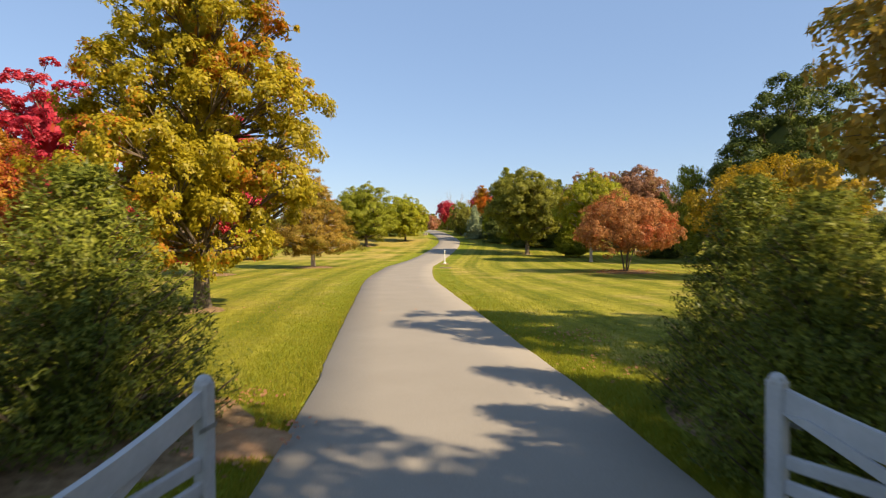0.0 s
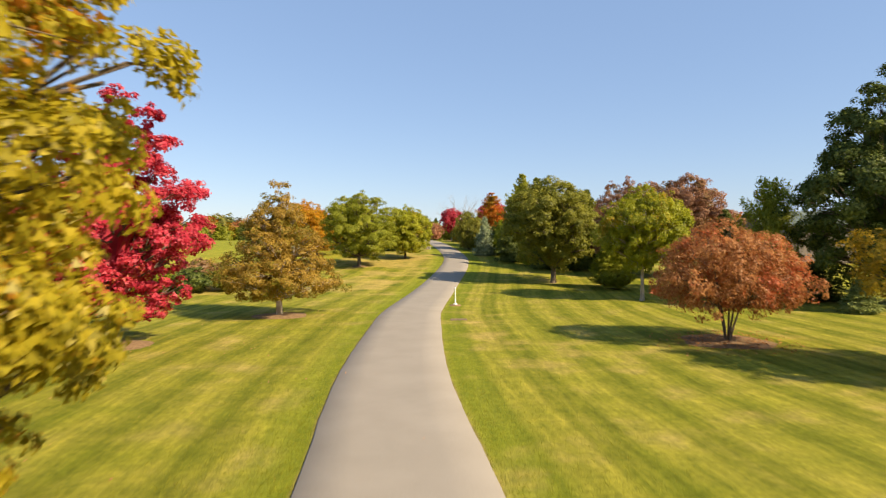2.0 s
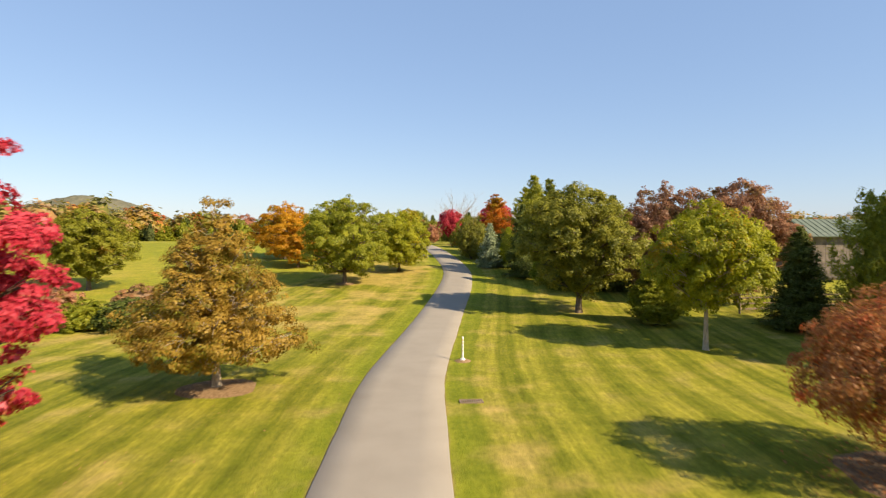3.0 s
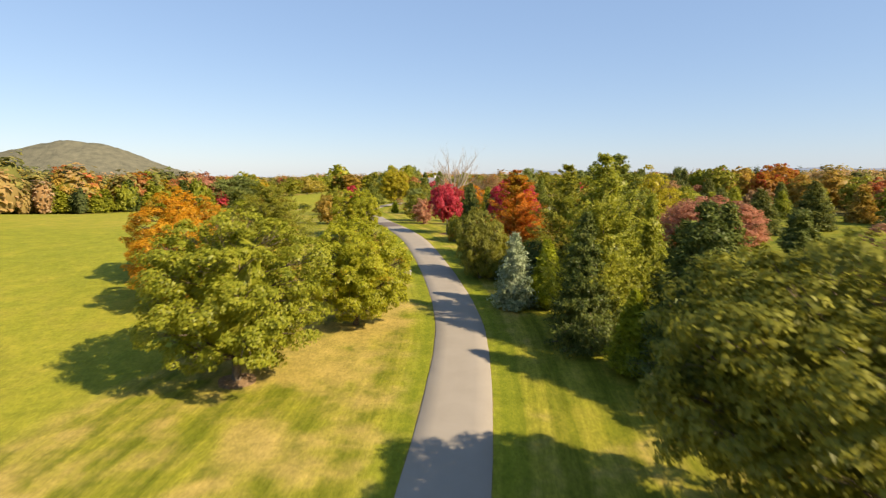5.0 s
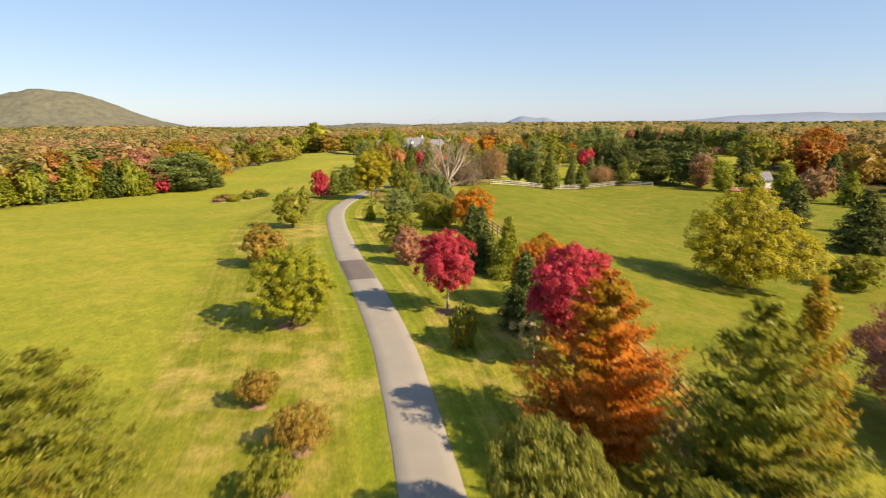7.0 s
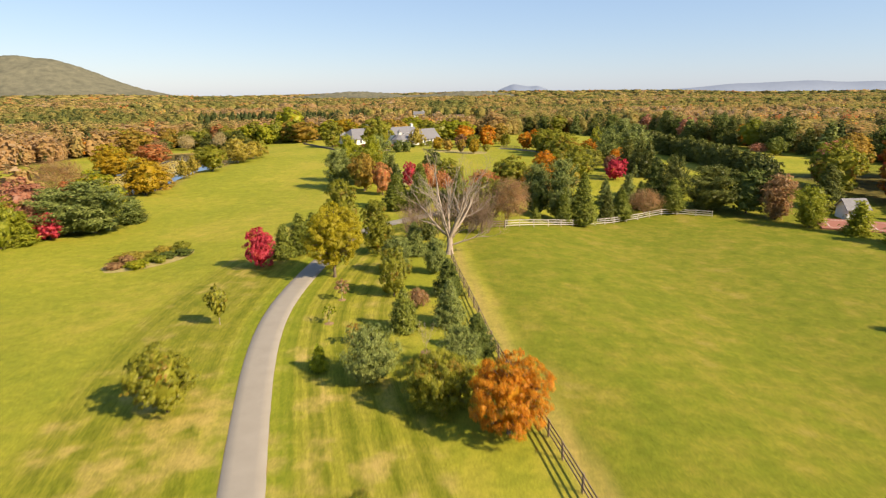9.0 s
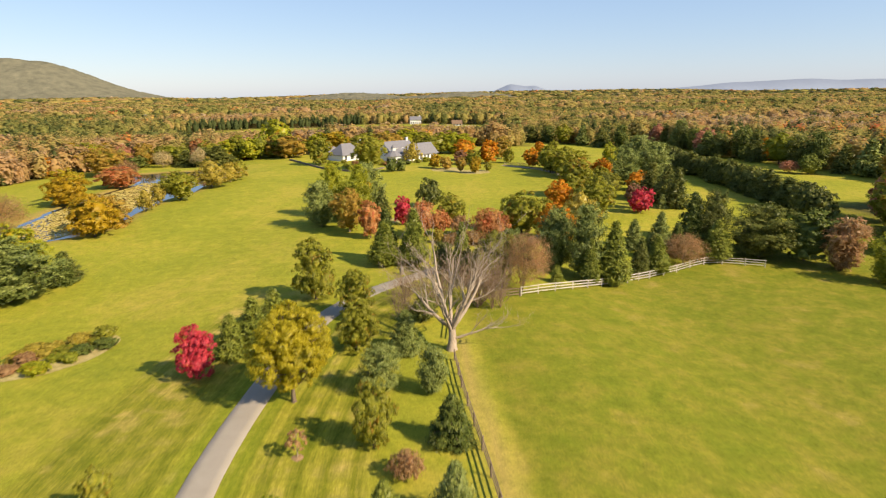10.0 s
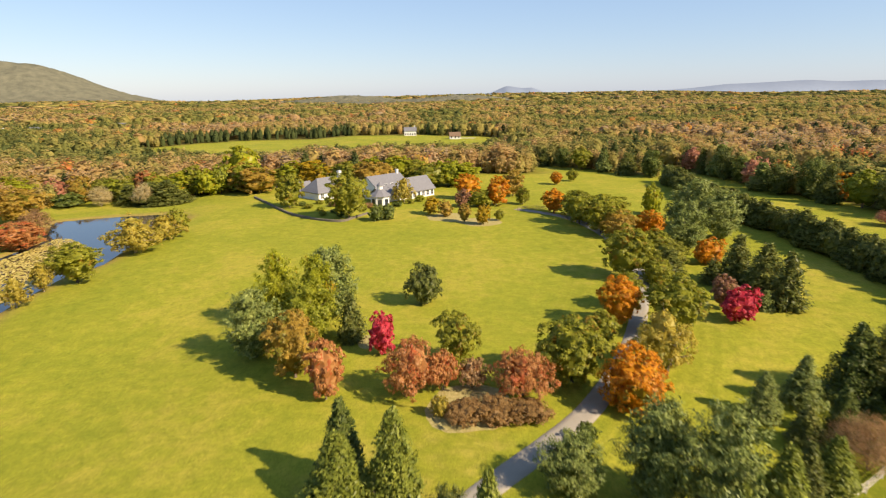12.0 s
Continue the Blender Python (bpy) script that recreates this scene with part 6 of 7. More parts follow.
def pond():
    bm = bmesh.new()
    rim = spline(POND + POND[:1], 2.5)[:-1]
    mid = Vector((sum(p.x for p in rim), sum(p.y for p in rim))) / len(rim)
    bm.faces.new([bm.verts.new((p.x + 1.2 * (1 if p.x > mid.x else -1), p.y, WATER_Z)) for p in rim])
    bmesh.ops.triangulate(bm, faces=bm.faces[:])
    for f in bm.faces:
        if f.normal.z < 0:
            f.normal_flip()
    tagged(part("pond_water", bm, water_material()), "still blue pond water beside the field", "water", kind="structure")
    rng = np.random.default_rng(3)
    spots = []
    while len(spots) < 9000:
        x, y = rng.uniform(-95, -68), rng.uniform(250, 338)
        edge = shore(x, y)
        far_side = -74 - 4 * noise.noise(Vector((x * 0.12, y * 0.12, 2))) - max(0, y - 322) * 0.8
        if edge > 0.6 and x < far_side:
            spots.append((x, y, WATER_Z + 0.02 + 0.02 * rng.random()))
    c = np.array(spots)
    length = rng.uniform(0.4, 0.85, len(c))
    me = leaves_mesh("lily_pads", c, rng.normal(0, 0.06, c.shape) + (0, 0, 1), rng.normal(0, 1, c.shape), length, length * 0.9)
    me.materials.append(PADS)
    tagged(new("lily_pads", me), "yellowed lily pads covering part of the pond", "lily pads", kind="stuff")


pond()


# ---- white gate ----
def gate_leaf(m, length, label):
    """A leaf whose top rail swoops down from a tall hinge stile; x runs along the leaf, from the stile."""
    top = empty("gate", m, label, "gate", "white gate leaves")
    bm = bmesh.new()
    box(bm, -0.055, 0.055, -0.045, 0.045, -0.02, 1.03, 0.014)
    bmesh.ops.create_icosphere(bm, subdivisions=2, radius=0.052, matrix=Matrix.Translation((0, 0, 1.02)))
    part("stile", bm, GATE_PAINT, top)
    bm = bmesh.new()
    box(bm, length - 0.05, length + 0.05, -0.04, 0.04, 0.06, 0.76, 0.01)
    part("stile", bm, GATE_PAINT, top)
    bm = bmesh.new()
    line = []
    for i in range(13):
        u = i / 12
        line.append((0.05 + u * (length - 0.1), 0.64 + 0.26 * (1 - u) ** 2.0))
    outline = [(x, z + 0.085) for x, z in line] + [(x, z - 0.065) for x, z in line[::-1]]
    prism(bm, outline, lambda p: (p[0], -0.022, p[1]), lambda p: (p[0], 0.022, p[1]))
    part("top_rail", bm, GATE_PAINT, top)
    for z in (0.1, 0.25, 0.4, 0.55):
        bm = bmesh.new()
        box(bm, 0.05, length - 0.05, -0.02, 0.02, z - 0.042, z + 0.042, 0.008)
        part("rail", bm, GATE_PAINT, top)
    bm = bmesh.new()
    prism(bm, [(0.06, 0.84), (0.2, 0.84), (length - 0.06, 0.2), (length - 0.06, 0.08)], lambda p: (p[0], -0.05, p[1]), lambda p: (p[0], -0.023, p[1]))
    part("brace", bm, GATE_PAINT, top)
    for z in (0.2, 0.76):
        bm = bmesh.new()
        box(bm, -0.05, 0.12, 0.046, 0.053, z - 0.014, z + 0.014, 0.002)
        part("hinge", bm, METAL, top, "dark strap hinge")
    return top


def facing(x0, y0, x1, y1):
    return pose(x0, y0, ground_z(x0, y0), 0, 0, math.degrees(math.atan2(y1 - y0, x1 - x0)))


gate_leaf(facing(-0.82, 1.9, -1.25, -0.3), 1.9, "open white wooden gate leaf with a swooping top rail")
gate_leaf(facing(2.62, 1.92, 3.55, 0.3), 1.9, "open white wooden gate leaf with a diagonal brace")


# ---- marker post, drain, utility box, gate piers ----
def marker_post(x, y):
    top = empty("marker_post", pose(x, y, ground_z(x, y)), "white marker post on a round foot beside the drive", "post")
    bm = bmesh.new()
    bmesh.ops.create_cone(bm, cap_ends=True, segments=16, radius1=0.17, radius2=0.11, depth=0.14, matrix=Matrix.Translation((0, 0, 0.08)))
    bmesh.ops.bevel(bm, geom=list(bm.edges), offset=0.015, segments=1, affect="EDGES")
    part("foot", bm, WHITE, top)
    bm = bmesh.new()
    bmesh.ops.create_cone(bm, cap_ends=True, segments=12, radius1=0.045, radius2=0.04, depth=1.0, matrix=Matrix.Translation((0, 0, 0.62)))
    bmesh.ops.create_uvsphere(bm, u_segments=12, v_segments=6, radius=0.05, matrix=Matrix.Translation((0, 0, 1.12)))
    part("pole", bm, WHITE, top)
    for z in (0.5, 0.68, 0.86, 1.0):
        bm = bmesh.new()
        bmesh.ops.create_cone(bm, cap_ends=True, segments=12, radius1=0.048, radius2=0.048, depth=0.035, matrix=Matrix.Translation((0, 0, z)))
        part("band", bm, YELLOW, top, "dull yellow band")


YELLOW = plain("dull_yellow_paint", (0.4, 0.3, 0.06), (0.55, 0.42, 0.1), 5, 0.6, 0.1, 0.002)
marker_post(0.22, 46.6)
ring(0.22, 46.6, 0.42, "patch of bare earth round the marker post")


def drain(x, y):
    top = empty("drain_grate", pose(x, y, ground_z(x, y) + 0.005, 0, 0, 4), "rusty iron drain grate set in the lawn edge", "drain")
    bm = bmesh.new()
    for a, b, c, d in ((-0.42, 0.42, -0.2, -0.15), (-0.42, 0.42, 0.15, 0.2), (-0.42, -0.37, -0.15, 0.15), (0.37, 0.42, -0.15, 0.15)):
        box(bm, a, b, c, d, -0.04, 0.04)
    part("frame", bm, WOOD_BROWN, top)
    for k in range(9):
        bm = bmesh.new()
        box(bm, -0.34 + k * 0.08, -0.30 + k * 0.08, -0.15, 0.15, -0.01, 0.03)
        part("bar", bm, WOOD_BROWN, top)


drain(0.35, 39.9)


def utility_box(x, y):
    top = empty("culvert_box", pose(x, y, ground_z(x, y), 0, 0, 20), "small stone culvert box with a dark opening in the lawn", "culvert")
    top.scale = (0.66, 0.66, 0.8)
    bm = bmesh.new()
    for a, b, c, d, e, f in ((-0.38, -0.2, -0.3, 0.3, -0.1, 0.42), (0.2, 0.38, -0.3, 0.3, -0.1, 0.42), (-0.2, 0.2, 0.18, 0.3, -0.1, 0.42)):
        box(bm, a, b, c, d, e, f, 0.02)
    part("wall", bm, PALE_STONE, top)
    bm = bmesh.new()
    box(bm, -0.44, 0.44, -0.34, 0.34, 0.42, 0.52, 0.03)
    part("lid", bm, PALE_STONE, top, "flat stone lid")
    bm = bmesh.new()
    box(bm, -0.2, 0.2, -0.2, 0.18, -0.1, 0.01)
    part("floor_slab", bm, MULCH, top)


utility_box(-3.3, 94.8)
ring(-3.5, 94.6, 0.4, "bare earth round the culvert box")


def pier(x, y, turn):
    top = empty("gate_pier", pose(x, y, ground_z(x, y), 0, 0, turn), "square field-stone gate pier with a lantern", "pier", "stone gate piers")
    bm = bmesh.new()
    box(bm, -0.24, 0.24, -0.24, 0.24, -0.2, 0.95, 0.03)
    part("shaft", bm, STONE, top)
    bm = bmesh.new()
    box(bm, -0.29, 0.29, -0.29, 0.29, 0.95, 1.03, 0.02)
    part("cap", bm, STONE, top)
    bm = bmesh.new()
    bmesh.ops.create_cone(bm, cap_ends=True, segments=6, radius1=0.09, radius2=0.13, depth=0.24, matrix=Matrix.Translation((0, 0, 1.15)))
    lantern = part("lantern", bm, GLASS_DARK, top)
    bm = bmesh.new()
    bmesh.ops.create_cone(bm, cap_ends=True, segments=6, radius1=0.17, radius2=0.02, depth=0.12, matrix=Matrix.Translation((0, 0, 1.33)))
    part("lantern_roof", bm, METAL, lantern)


pier(-3.1, 222.6, 40)


# ---- planted island in the field ----
def island():
    cx, cy = -40.3, 200.2
    rng = random.Random(8)
    bm = bmesh.new()
    mid = bm.verts.new((0, 0, 0.25))
    rim = []
    for k in range(36):
        a = 2 * math.pi * k / 36
        r = 1 + 0.12 * noise.noise(Vector((math.cos(a) * 2, math.sin(a) * 2, 5)))
        px, py = 6.6 * r * math.cos(a), 4.6 * r * math.sin(a)
        px, py = px * 0.8 - py * 0.25, px * 0.45 + py
        rim.append(bm.verts.new((px, py, ground_z(cx + px, cy + py) - ground_z(cx, cy) + 0.02)))
    for k in range(36):
        bm.faces.new((mid, rim[k], rim[(k + 1) % 36]))
    ob = part("island_bed", bm, DRY_GRASS, smooth=True)
    ob.location = (cx, cy, ground_z(cx, cy))
    tagged(ob, "mulched planting island in the open field", "flower bed", kind="structure")
    for k in range(17):
        a, r = k * 2.4, math.sqrt((k + 0.5) / 17)
        px, py = 6.0 * r * math.cos(a), 4.0 * r * math.sin(a)
        px, py = px * 0.8 - py * 0.25, px * 0.45 + py
        colour = ("olive", "straw", "green", "straw", "rosy", "dark", "straw", "lime")[k % 8]
        tree("bush", colour, cx + px, cy + py, rng.uniform(0.9, 1.8), rng.uniform(1.7, 2.9), {"straw": "dry straw-coloured grass clump in the island bed", "olive": "low olive shrub in the island bed", "green": "low green shrub in the island bed",
             "rosy": "rosy plume grass in the island bed", "dark": "dark evergreen shrub in the island bed", "lime": "yellow-green shrub in the island bed"}[colour], "far", "island bed plants")


island()


# ---- fences ----
def fence(points, rails, height, material, label, gap=2.5, loose=0.02):
    line = spline(points, 1.0)
    top = empty("rail_fence", pose(line[0].x, line[0].y, 0), label, "fence")
    rng = random.Random(3)
    posts, run = [line[0]], 0.0
    for a, b in zip(line, line[1:]):
        run += (b - a).length
        if run >= gap:
            posts.append(b)
            run = 0.0
    o = Vector((line[0].x, line[0].y))
    bm = bmesh.new()
    box(bm, -0.065, 0.065, -0.065, 0.065, -0.3, height, 0.015)
    post = part("post", bm, material, top)
    bm = bmesh.new()
    box(bm, -0.5, 0.5, -0.025, 0.025, -0.06, 0.06, 0.012)
    rail = part("rail", bm, material, top)
    shared = (post.data, rail.data)
    bpy.data.objects.remove(post)
    bpy.data.objects.remove(rail)
    for k, p in enumerate(posts):
        ob = new("post", shared[0])
        ob.parent = top
        ob.matrix_basis = pose(p.x - o.x, p.y - o.y, ground_z(p.x, p.y) + rng.uniform(-0.04, 0.03), rng.gauss(0, 1), rng.gauss(0, 1), rng.uniform(0, 90))
        if k == 0:
            continue
        q = posts[k - 1]
        za, zb = ground_z(q.x, q.y), ground_z(p.x, p.y)
        d = Vector((p.x - q.x, p.y - q.y, zb - za))
        for i in range(rails):
            z = height * (0.28 + 0.62 * i / max(1, rails - 1))
            ob = new("rail", shared[1])
            ob.parent = top
            m = Matrix.Translation(((p.x + q.x) / 2 - o.x, (p.y + q.y) / 2 - o.y, (za + zb) / 2 + z + rng.uniform(-loose, loose)))
            ob.matrix_basis = m @ Vector((1, 0, 0)).rotation_difference(d.normalized()).to_matrix().to_4x4() @ Matrix.Diagonal((d.length * 1.02, 1, 1, 1))
    return top


fence([(11.6, 100), (10.6, 112.2), (9.2, 128), (7.3, 146.4), (5.6, 158.1), (4.9, 164.2), (4.1, 175.2), (3.2, 186), (2.8, 193.6)], 3, 1.25, WOOD_BROWN, "brown post-and-rail fence along the paddock")
fence([(3.0, 198), (5.0, 208), (12.7, 212.2)], 3, 1.25, WOOD_BROWN, "brown post-and-rail fence under the dead tree")
fence([(12.9, 212.4), (23.1, 218.8), (34, 226.0), (41.8, 230.0), (49, 233.4), (58, 231)], 3, 1.3, WOOD_GREY, "pale weathered three-rail fence along the paddock")
fence([(29.5, 247), (31.6, 250), (37.2, 259.2), (42, 268)], 3, 1.2, WOOD_BROWN, "brown rail fence beside the drive")
fence([(20, 60.5), (26, 62), (33, 64)], 3, 1.2, WOOD_BROWN, "dark rail fence behind the lawn trees")
fence([(31, 352.5), (36, 354.2), (42, 350)], 3, 1.1, WOOD_BROWN, "dark rail fence at the drive loop")


# ---- buildings ----
def window(parent, x, y, z, w, h, face, frame_mat):
    """A framed sash window set in the wall that looks along -y (face 0), +x (1) or -x (-1)."""
    m = pose(x, y, z, 0, 0, {0: 0, 1: 90, -1: -90}[face])
    holder = None
    bm = bmesh.new()
    for a, b, c, d in ((-w / 2 - 0.09, w / 2 + 0.09, h, h + 0.1), (-w / 2 - 0.09, w / 2 + 0.09, -0.1, 0), (-w / 2 - 0.09, -w / 2, 0, h), (w / 2, w / 2 + 0.09, 0, h), (-w / 2, w / 2, h / 2 - 0.03, h / 2 + 0.03), (-0.025, 0.025, 0, h)):
        box(bm, a, b, -0.07, 0.03, c, d)
    holder = part("window", bm, frame_mat, parent)
    holder.matrix_basis = m
    bm = bmesh.new()
    box(bm, -w / 2, w / 2, -0.02, 0.0, 0, h)
    part("pane", bm, GLASS_DARK, holder)


def block(parent, x0, x1, y0, y1, base, wall_h, ridge_h, wall_mat, roof_mat, windows=0, hip=0.0, along="x", storeys=1, over=0.45):
    """A wing: walls with gables or hips, a thick roof with eaves, and windows in the walls that are seen."""
    bm = bmesh.new()
    mx, my = (x0 + x1) / 2, (y0 + y1) / 2
    if along == "x":
        prism(bm, [(y0, base), (y1, base), (y1, base + wall_h), (my, base + (ridge_h if not hip else wall_h) - 0.05), (y0, base + wall_h)], lambda p: (x0, p[0], p[1]), lambda p: (x1, p[0], p[1]))
    else:
        prism(bm, [(x0, base), (x1, base), (x1, base + wall_h), (mx, base + ridge_h - 0.05), (x0, base + wall_h)], lambda p: (p[0], y0, p[1]), lambda p: (p[0], y1, p[1]))
    part("wall", bm, wall_mat, parent)
    bm = bmesh.new()
    e, t = over, 0.22
    slope = (ridge_h - wall_h) / ((y1 - y0) / 2 if along == "x" else (x1 - x0) / 2)
    ez = base + wall_h - slope * e
    if along == "x":
        pts = [(x0 - e, y0 - e, ez), (x1 + e, y0 - e, ez), (x1 + e - hip, my, base + ridge_h), (x0 - e + hip, my, base + ridge_h), (x0 - e, y1 + e, ez), (x1 + e, y1 + e, ez)]
        low = [bm.verts.new(p) for p in pts]
        high = [bm.verts.new((p[0], p[1], p[2] + t)) for p in pts]
        quads = [(0, 1, 2, 3), (3, 2, 5, 4)] + ([(0, 3, 4), (1, 5, 2)] if hip else [])
        rim = [(0, 1), (1, 5), (5, 4), (4, 0)] if hip else [(0, 1), (1, 2), (2, 5), (5, 4), (4, 3), (3, 0)]
    else:
        pts = [(x0 - e, y0 - e, ez), (x0 - e, y1 + e, ez), (mx, y1 + e, base + ridge_h), (mx, y0 - e, base + ridge_h), (x1 + e, y0 - e, ez), (x1 + e, y1 + e, ez)]
        low = [bm.verts.new(p) for p in pts]
        high = [bm.verts.new((p[0], p[1], p[2] + t)) for p in pts]
        quads = [(0, 1, 2, 3), (3, 2, 5, 4)]
        rim = [(0, 1), (1, 2), (2, 5), (5, 4), (4, 3), (3, 0)]
    for q in quads:
        bm.faces.new([high[i] for i in q])
        bm.faces.new([low[i] for i in q[::-1]])
    for a, b in rim:
        bm.faces.new((low[a], low[b], high[b], high[a]))
    bmesh.ops.recalc_face_normals(bm, faces=bm.faces)
    part("roof", bm, roof_mat, parent)
    for s in range(storeys):
        for k in range(windows):
            window(parent, x0 + (x1 - x0) * (k + 0.5) / windows, y0 - 0.01, base + 0.9 + s * 2.8, 1.1, 1.5, 0, WHITE)


def chimney(parent, x, y, z0, z1, material, w=0.8):
    bm = bmesh.new()
    box(bm, x - w / 2, x + w / 2, y - w / 2, y + w / 2, z0, z1, 0.02)
    stack = part("chimney", bm, material, parent)
    bm = bmesh.new()
    box(bm, x - w * 0.6, x + w * 0.6, y - w * 0.6, y + w * 0.6, z1, z1 + 0.2, 0.02)
    part("cap", bm, material, stack)


def main_house():
    bx, by = -14.0, 385.0
    z = ground_z(bx, by)
    top = empty("country_house", pose(bx, by, z - 0.4, 0, 0, 45), "rambling white country house with grey slate roofs on the far lawn", "house")
    block(top, -17, -2, 5.5, 14.5, 0, 3.0, 6.8, WHITE, SLATE, 5, hip=3.4)
    block(top, -17.5, -12, 14.8, 20, 0, 2.8, 5.2, WHITE, SLATE, 1)
    block(top, -4, 6, -1.8, 6.5, 0, 3.0, 5.6, WHITE, SLATE, 2)
    block(top, -5, 9, -9, -1, 0, 4.7, 7.6, WHITE, SLATE, 5, storeys=2)
    block(top, -7.5, 3.5, -14.5, -9.2, 0, 2.9, 4.8, WHITE, SLATE, 3)
    block(top, 4, 14.5, -16.4, -8.6, 0, 3.0, 6.7, WHITE, SLATE, 5)
    chimney(top, -5.8, 8.5, 4.5, 8.6, WHITE, 1.1)
    chimney(top, 8.2, -5.0, 6.2, 8.7, WHITE, 0.8)
    # octagonal garden room with a lantern on its roof
    bm = bmesh.new()
    bmesh.ops.create_cone(bm, cap_ends=True, segments=8, radius1=3.0, radius2=3.0, depth=3.4, matrix=Matrix.LocRotScale((-9.8, -16.3, 1.7), Euler((0, 0, radians(22.5))), None))
    room = part("garden_room", bm, WHITE, top)
    for k in range(8):
        a = 2 * math.pi * k / 8
        bm = bmesh.new()
        m = Matrix.LocRotScale((-9.8 + 2.8 * math.cos(a), -16.3 + 2.8 * math.sin(a), 1.6), Euler((0, 0, a)), None)
        bmesh.ops.create_cube(bm, size=1.0, matrix=m @ Matrix.Diagonal((0.06, 1.3, 2.1, 1)))
        part("window", bm, GLASS_DARK, room)
    bm = bmesh.new()
    bmesh.ops.create_cone(bm, cap_ends=True, segments=8, radius1=3.6, radius2=0.9, depth=2.0, matrix=Matrix.LocRotScale((-9.8, -16.3, 4.4), Euler((0, 0, radians(22.5))), None))
    part("garden_room_roof", bm, SLATE, top)
    bm = bmesh.new()
    bmesh.ops.create_cone(bm, cap_ends=True, segments=8, radius1=0.85, radius2=0.85, depth=1.1, matrix=Matrix.Translation((-9.8, -16.3, 5.9)))
    cupola = part("cupola", bm, WHITE, top)
    bm = bmesh.new()
    bmesh.ops.create_cone(bm, cap_ends=True, segments=8, radius1=1.05, radius2=0.05, depth=1.2, matrix=Matrix.Translation((-9.8, -16.3, 7.0)))
    part("cupola_roof", bm, SLATE, cupola)


main_house()
BACK = random.Random(12)
for k in range(15):
    x = -66 + k * 6.2 + BACK.uniform(-2, 2)
    colour = BACK.choice(("lime", "amber", "olive", "green", "bronze", "lime", "olive"))
    tree("maple", colour, x, BACK.uniform(396, 414), BACK.uniform(7, 10.5), BACK.uniform(8, 11.5), {"lime": "lime-yellow tree close behind the house", "amber": "amber tree close behind the house", "olive": "olive tree close behind the house",
         "green": "green tree close behind the house", "bronze": "bronze tree close behind the house"}[colour], "far", "trees behind the house")
for k, (x, y) in enumerate(((-34, 369), (-31, 364), (-27, 360), (-24, 366), (-22, 356), (-29, 371), (-17, 367), (-13, 362), (-4, 364), (0, 368), (3, 372), (-37, 372), (-20, 350), (-25, 352))):
    tree("bush", ("dark", "olive", "green", "rosy")[k % 4], x, y, BACK.uniform(1.2, 2.4), BACK.uniform(2.2, 3.6), ("dark garden shrub on the terrace", "olive garden shrub on the terrace", "green garden shrub on the terrace", "rosy garden shrub on the terrace")[k % 4], "far", "terrace shrubs")


def terrace_wall(points):
    line = spline(points, 1.2)
    top = empty("terrace_wall", pose(line[0].x, line[0].y, 0), "low curved dry-stone terrace wall before the house", "wall", kind="structure")
    rng = random.Random(2)
    o = line[0]
    for a, b in zip(line, line[1:]):
        d = b - a
        z = ground_z(a.x, a.y)
        bm = bmesh.new()
        h = rng.uniform(0.5, 0.65)
        box(bm, -d.length / 2 - 0.05, d.length / 2 + 0.05, -0.28 - rng.uniform(0, 0.05), 0.28, -0.3, h, 0.05)
        ob = part("stone", bm, DRY_STONE, top)
        ob.matrix_basis = pose((a.x + b.x) / 2 - o.x, (a.y + b.y) / 2 - o.y, z, 0, 0, math.degrees(math.atan2(d.y, d.x)))


terrace_wall([(-52.6, 385.3), (-46, 374), (-39.5, 362.5), (-33.4, 353), (-26, 346), (-19, 342.6), (-15.5, 347.5), (-12.4, 353)])


def small_house(name, x, y, w, d, wall_h, ridge_h, wall_mat, roof_mat, label, turn=0.0, category="house", chim=True, windows=3):
    top = empty(name, pose(x, y, ground_z(x, y) - 0.1, 0, 0, turn), label, category)
    block(top, -w / 2, w / 2, -d / 2, d / 2, 0, wall_h, ridge_h, wall_mat, roof_mat, windows)
    if chim:
        chimney(top, w * 0.38, 0.3, ridge_h - 1.2, ridge_h + 1.3, STONE if wall_mat is STONE else WHITE)


small_house("stone_cottage", -51.5, 411, 9.5, 6.5, 3.0, 5.6, STONE, ROOF_BROWN, "stone cottage with a brown roof beside the house")
small_house("white_farmhouse", -1, 750, 11, 8, 4.6, 7.6, WHITE, SLATE, "white two-storey farmhouse with two chimneys at the far wood edge", windows=5)
small_house("farm_cottage", 37, 694, 9, 7, 2.6, 5.6, WHITE, ROOF_BROWN, "white cottage with a red-brown roof at the far wood edge", chim=False, windows=3)
fence([(42, 692), (47, 691), (54, 690)], 3, 1.3, WHITE, "white board fence beside the far cottage")
for hx, hy, hw in ((-472, 918, 22), (-452, 935, 14), (-427, 1014, 18), (-330, 1279, 22), (-395, 1030, 14)):
    small_house("distant_house", hx, hy, hw, 9, 4.5, 8, WHITE, WHITE if hw > 20 else SLATE, "pale distant house among the woods", chim=False, windows=3)
small_house("garden_shed", 84.5, 229, 4.2, 3.4, 2.3, 3.9, WHITE, SLATE, "small white shed by the tennis court", category="shed", chim=False, windows=1)
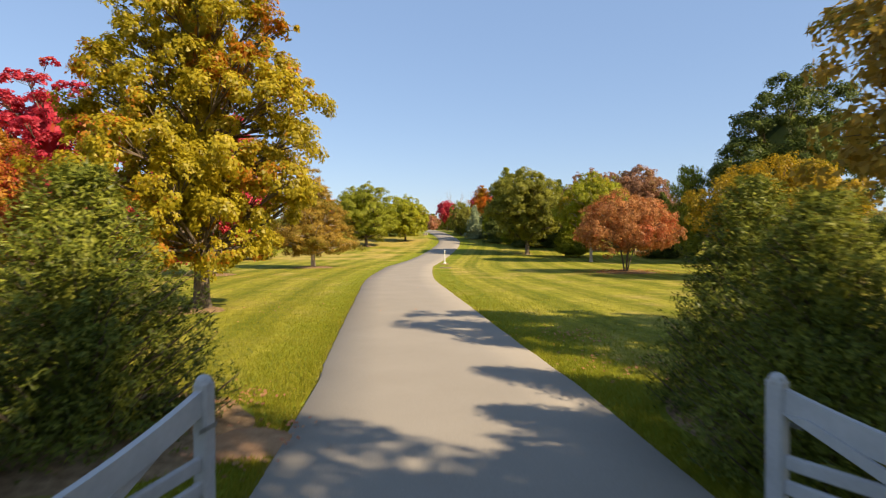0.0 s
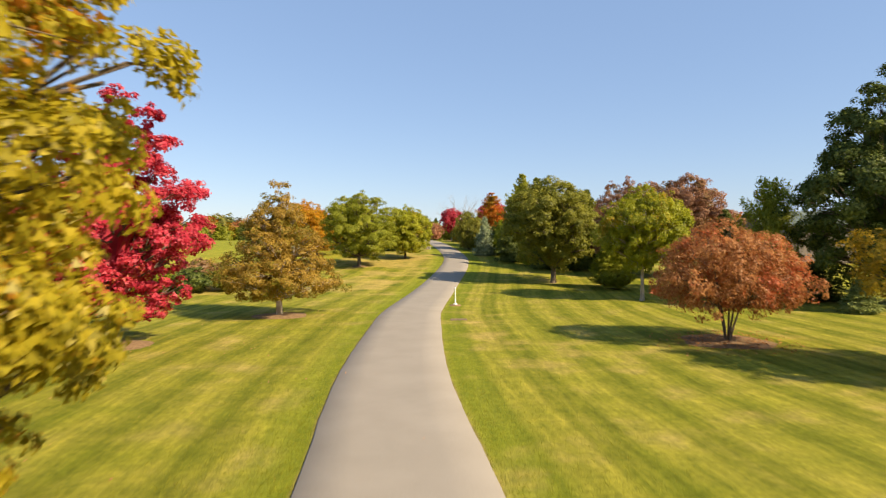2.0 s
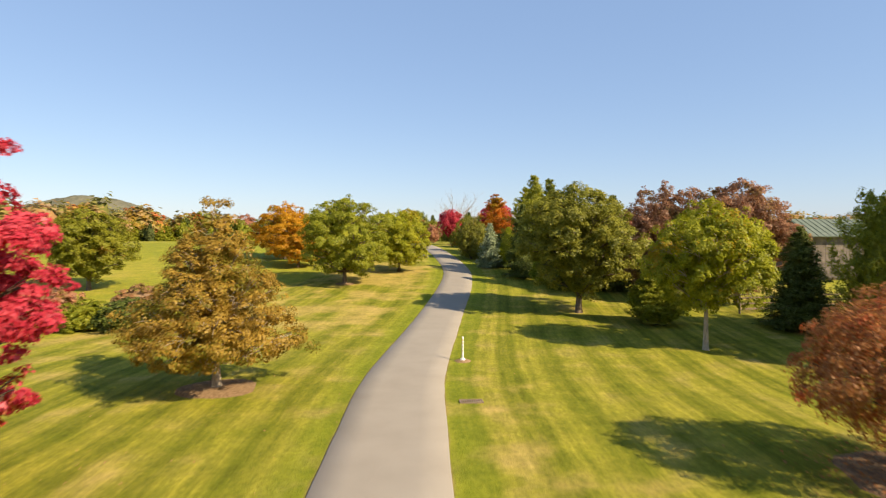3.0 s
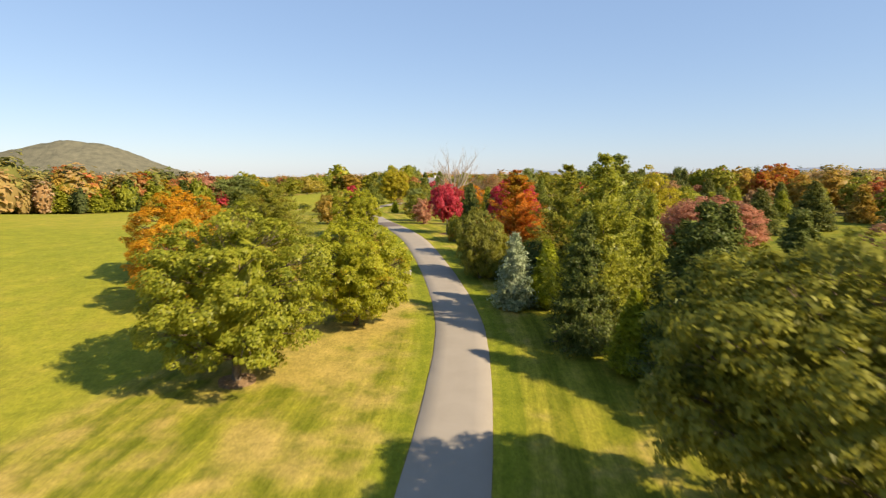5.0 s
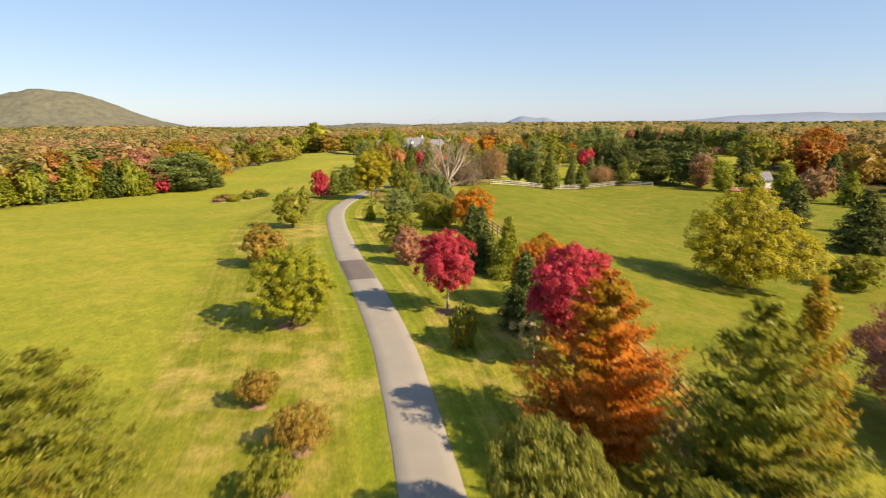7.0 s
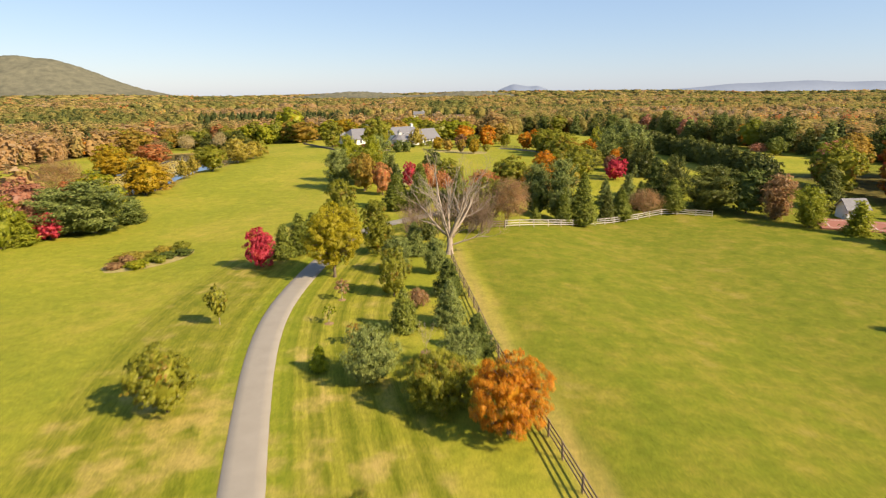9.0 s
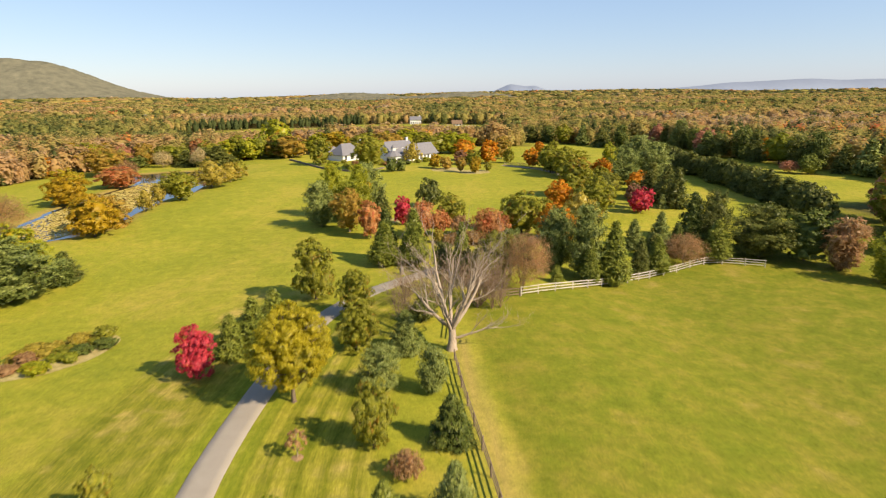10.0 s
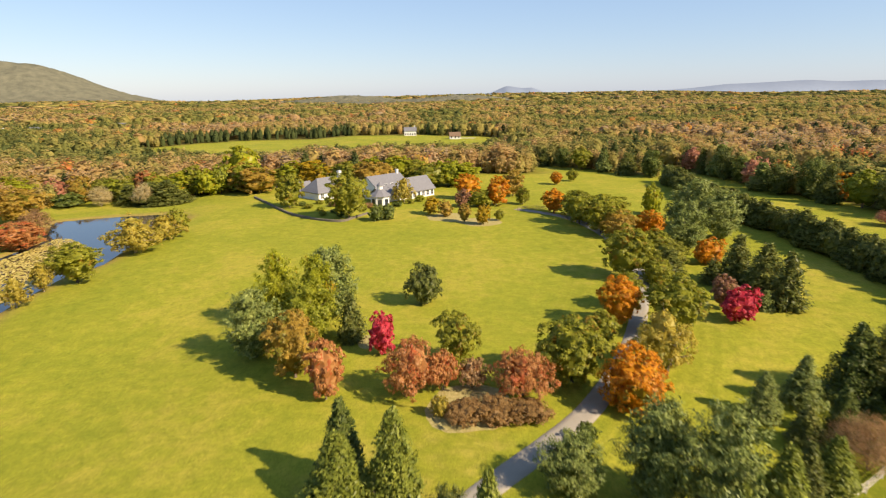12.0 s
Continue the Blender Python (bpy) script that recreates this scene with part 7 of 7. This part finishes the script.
small_house("white_cottage", 106, 176, 12, 8, 4.5, 8.5, WHITE, SLATE, "white cottage half hidden by trees", turn=60, windows=3)


def tennis_court():
    x, y = 83, 221
    z = ground_z(x, y)
    top = empty("tennis_court", pose(x, y, z + 0.25, 0, 0, -25), "red tennis court with pale lines beside the paddock", "court")
    bm = bmesh.new()
    box(bm, -9, 9, -5, 5, -0.5, 0.0, 0.02)
    part("surface", bm, COURT, top)
    for a, b, c, d in ((-7.5, 7.5, -3.6, -3.5), (-7.5, 7.5, 3.5, 3.6), (-7.5, -7.4, -3.5, 3.5), (7.4, 7.5, -3.5, 3.5), (-0.05, 0.05, -3.5, 3.5)):
        bm = bmesh.new()
        box(bm, a, b, c, d, 0.0, 0.012)
        part("line", bm, WHITE, top)


tennis_court()


def barn():
    x, y = 43.5, 83.0
    z = ground_z(x, y)
    top = empty("old_barn", pose(x, y, z, 0, 0, -4), "old grey board barn with a green metal roof", "barn")
    bm = bmesh.new()
    prism(bm, [(-4, -0.3), (4, -0.3), (4, 4.5), (0, 6.1), (-4, 4.5)], lambda p: (-6.4, p[0], p[1]), lambda p: (7.0, p[0], p[1]))
    part("frame", bm, WOOD_BROWN, top)
    rng = random.Random(4)
    k = -6.5
    while k < 7.0:
        w = rng.uniform(0.2, 0.32)
        bm = bmesh.new()
        box(bm, k, k + w - 0.015, -4.05 - rng.uniform(0, 0.02), -4.0, 0.05 + rng.uniform(0, 0.2), 4.5)
        part("board", bm, BARN_BOARD, top)
        k += w
    for s in (-1, 1):
        bm = bmesh.new()
        prism(bm, [(s * 4.6, 4.3), (0, 6.14), (0, 6.24), (s * 4.6, 4.4)], lambda p: (-7.0, p[0], p[1]), lambda p: (7.6, p[0], p[1]))
        roof = part("roof", bm, ROOF_GREEN, top)
        for i in range(25):
            bm = bmesh.new()
            xk = -6.9 + i * 0.6
            prism(bm, [(s * 4.6, 4.4), (0, 6.24), (0, 6.29), (s * 4.6, 4.45)], lambda p: (xk, p[0], p[1]), lambda p: (xk + 0.05, p[0], p[1]))
            part("seam", bm, ROOF_GREEN, roof)


barn()
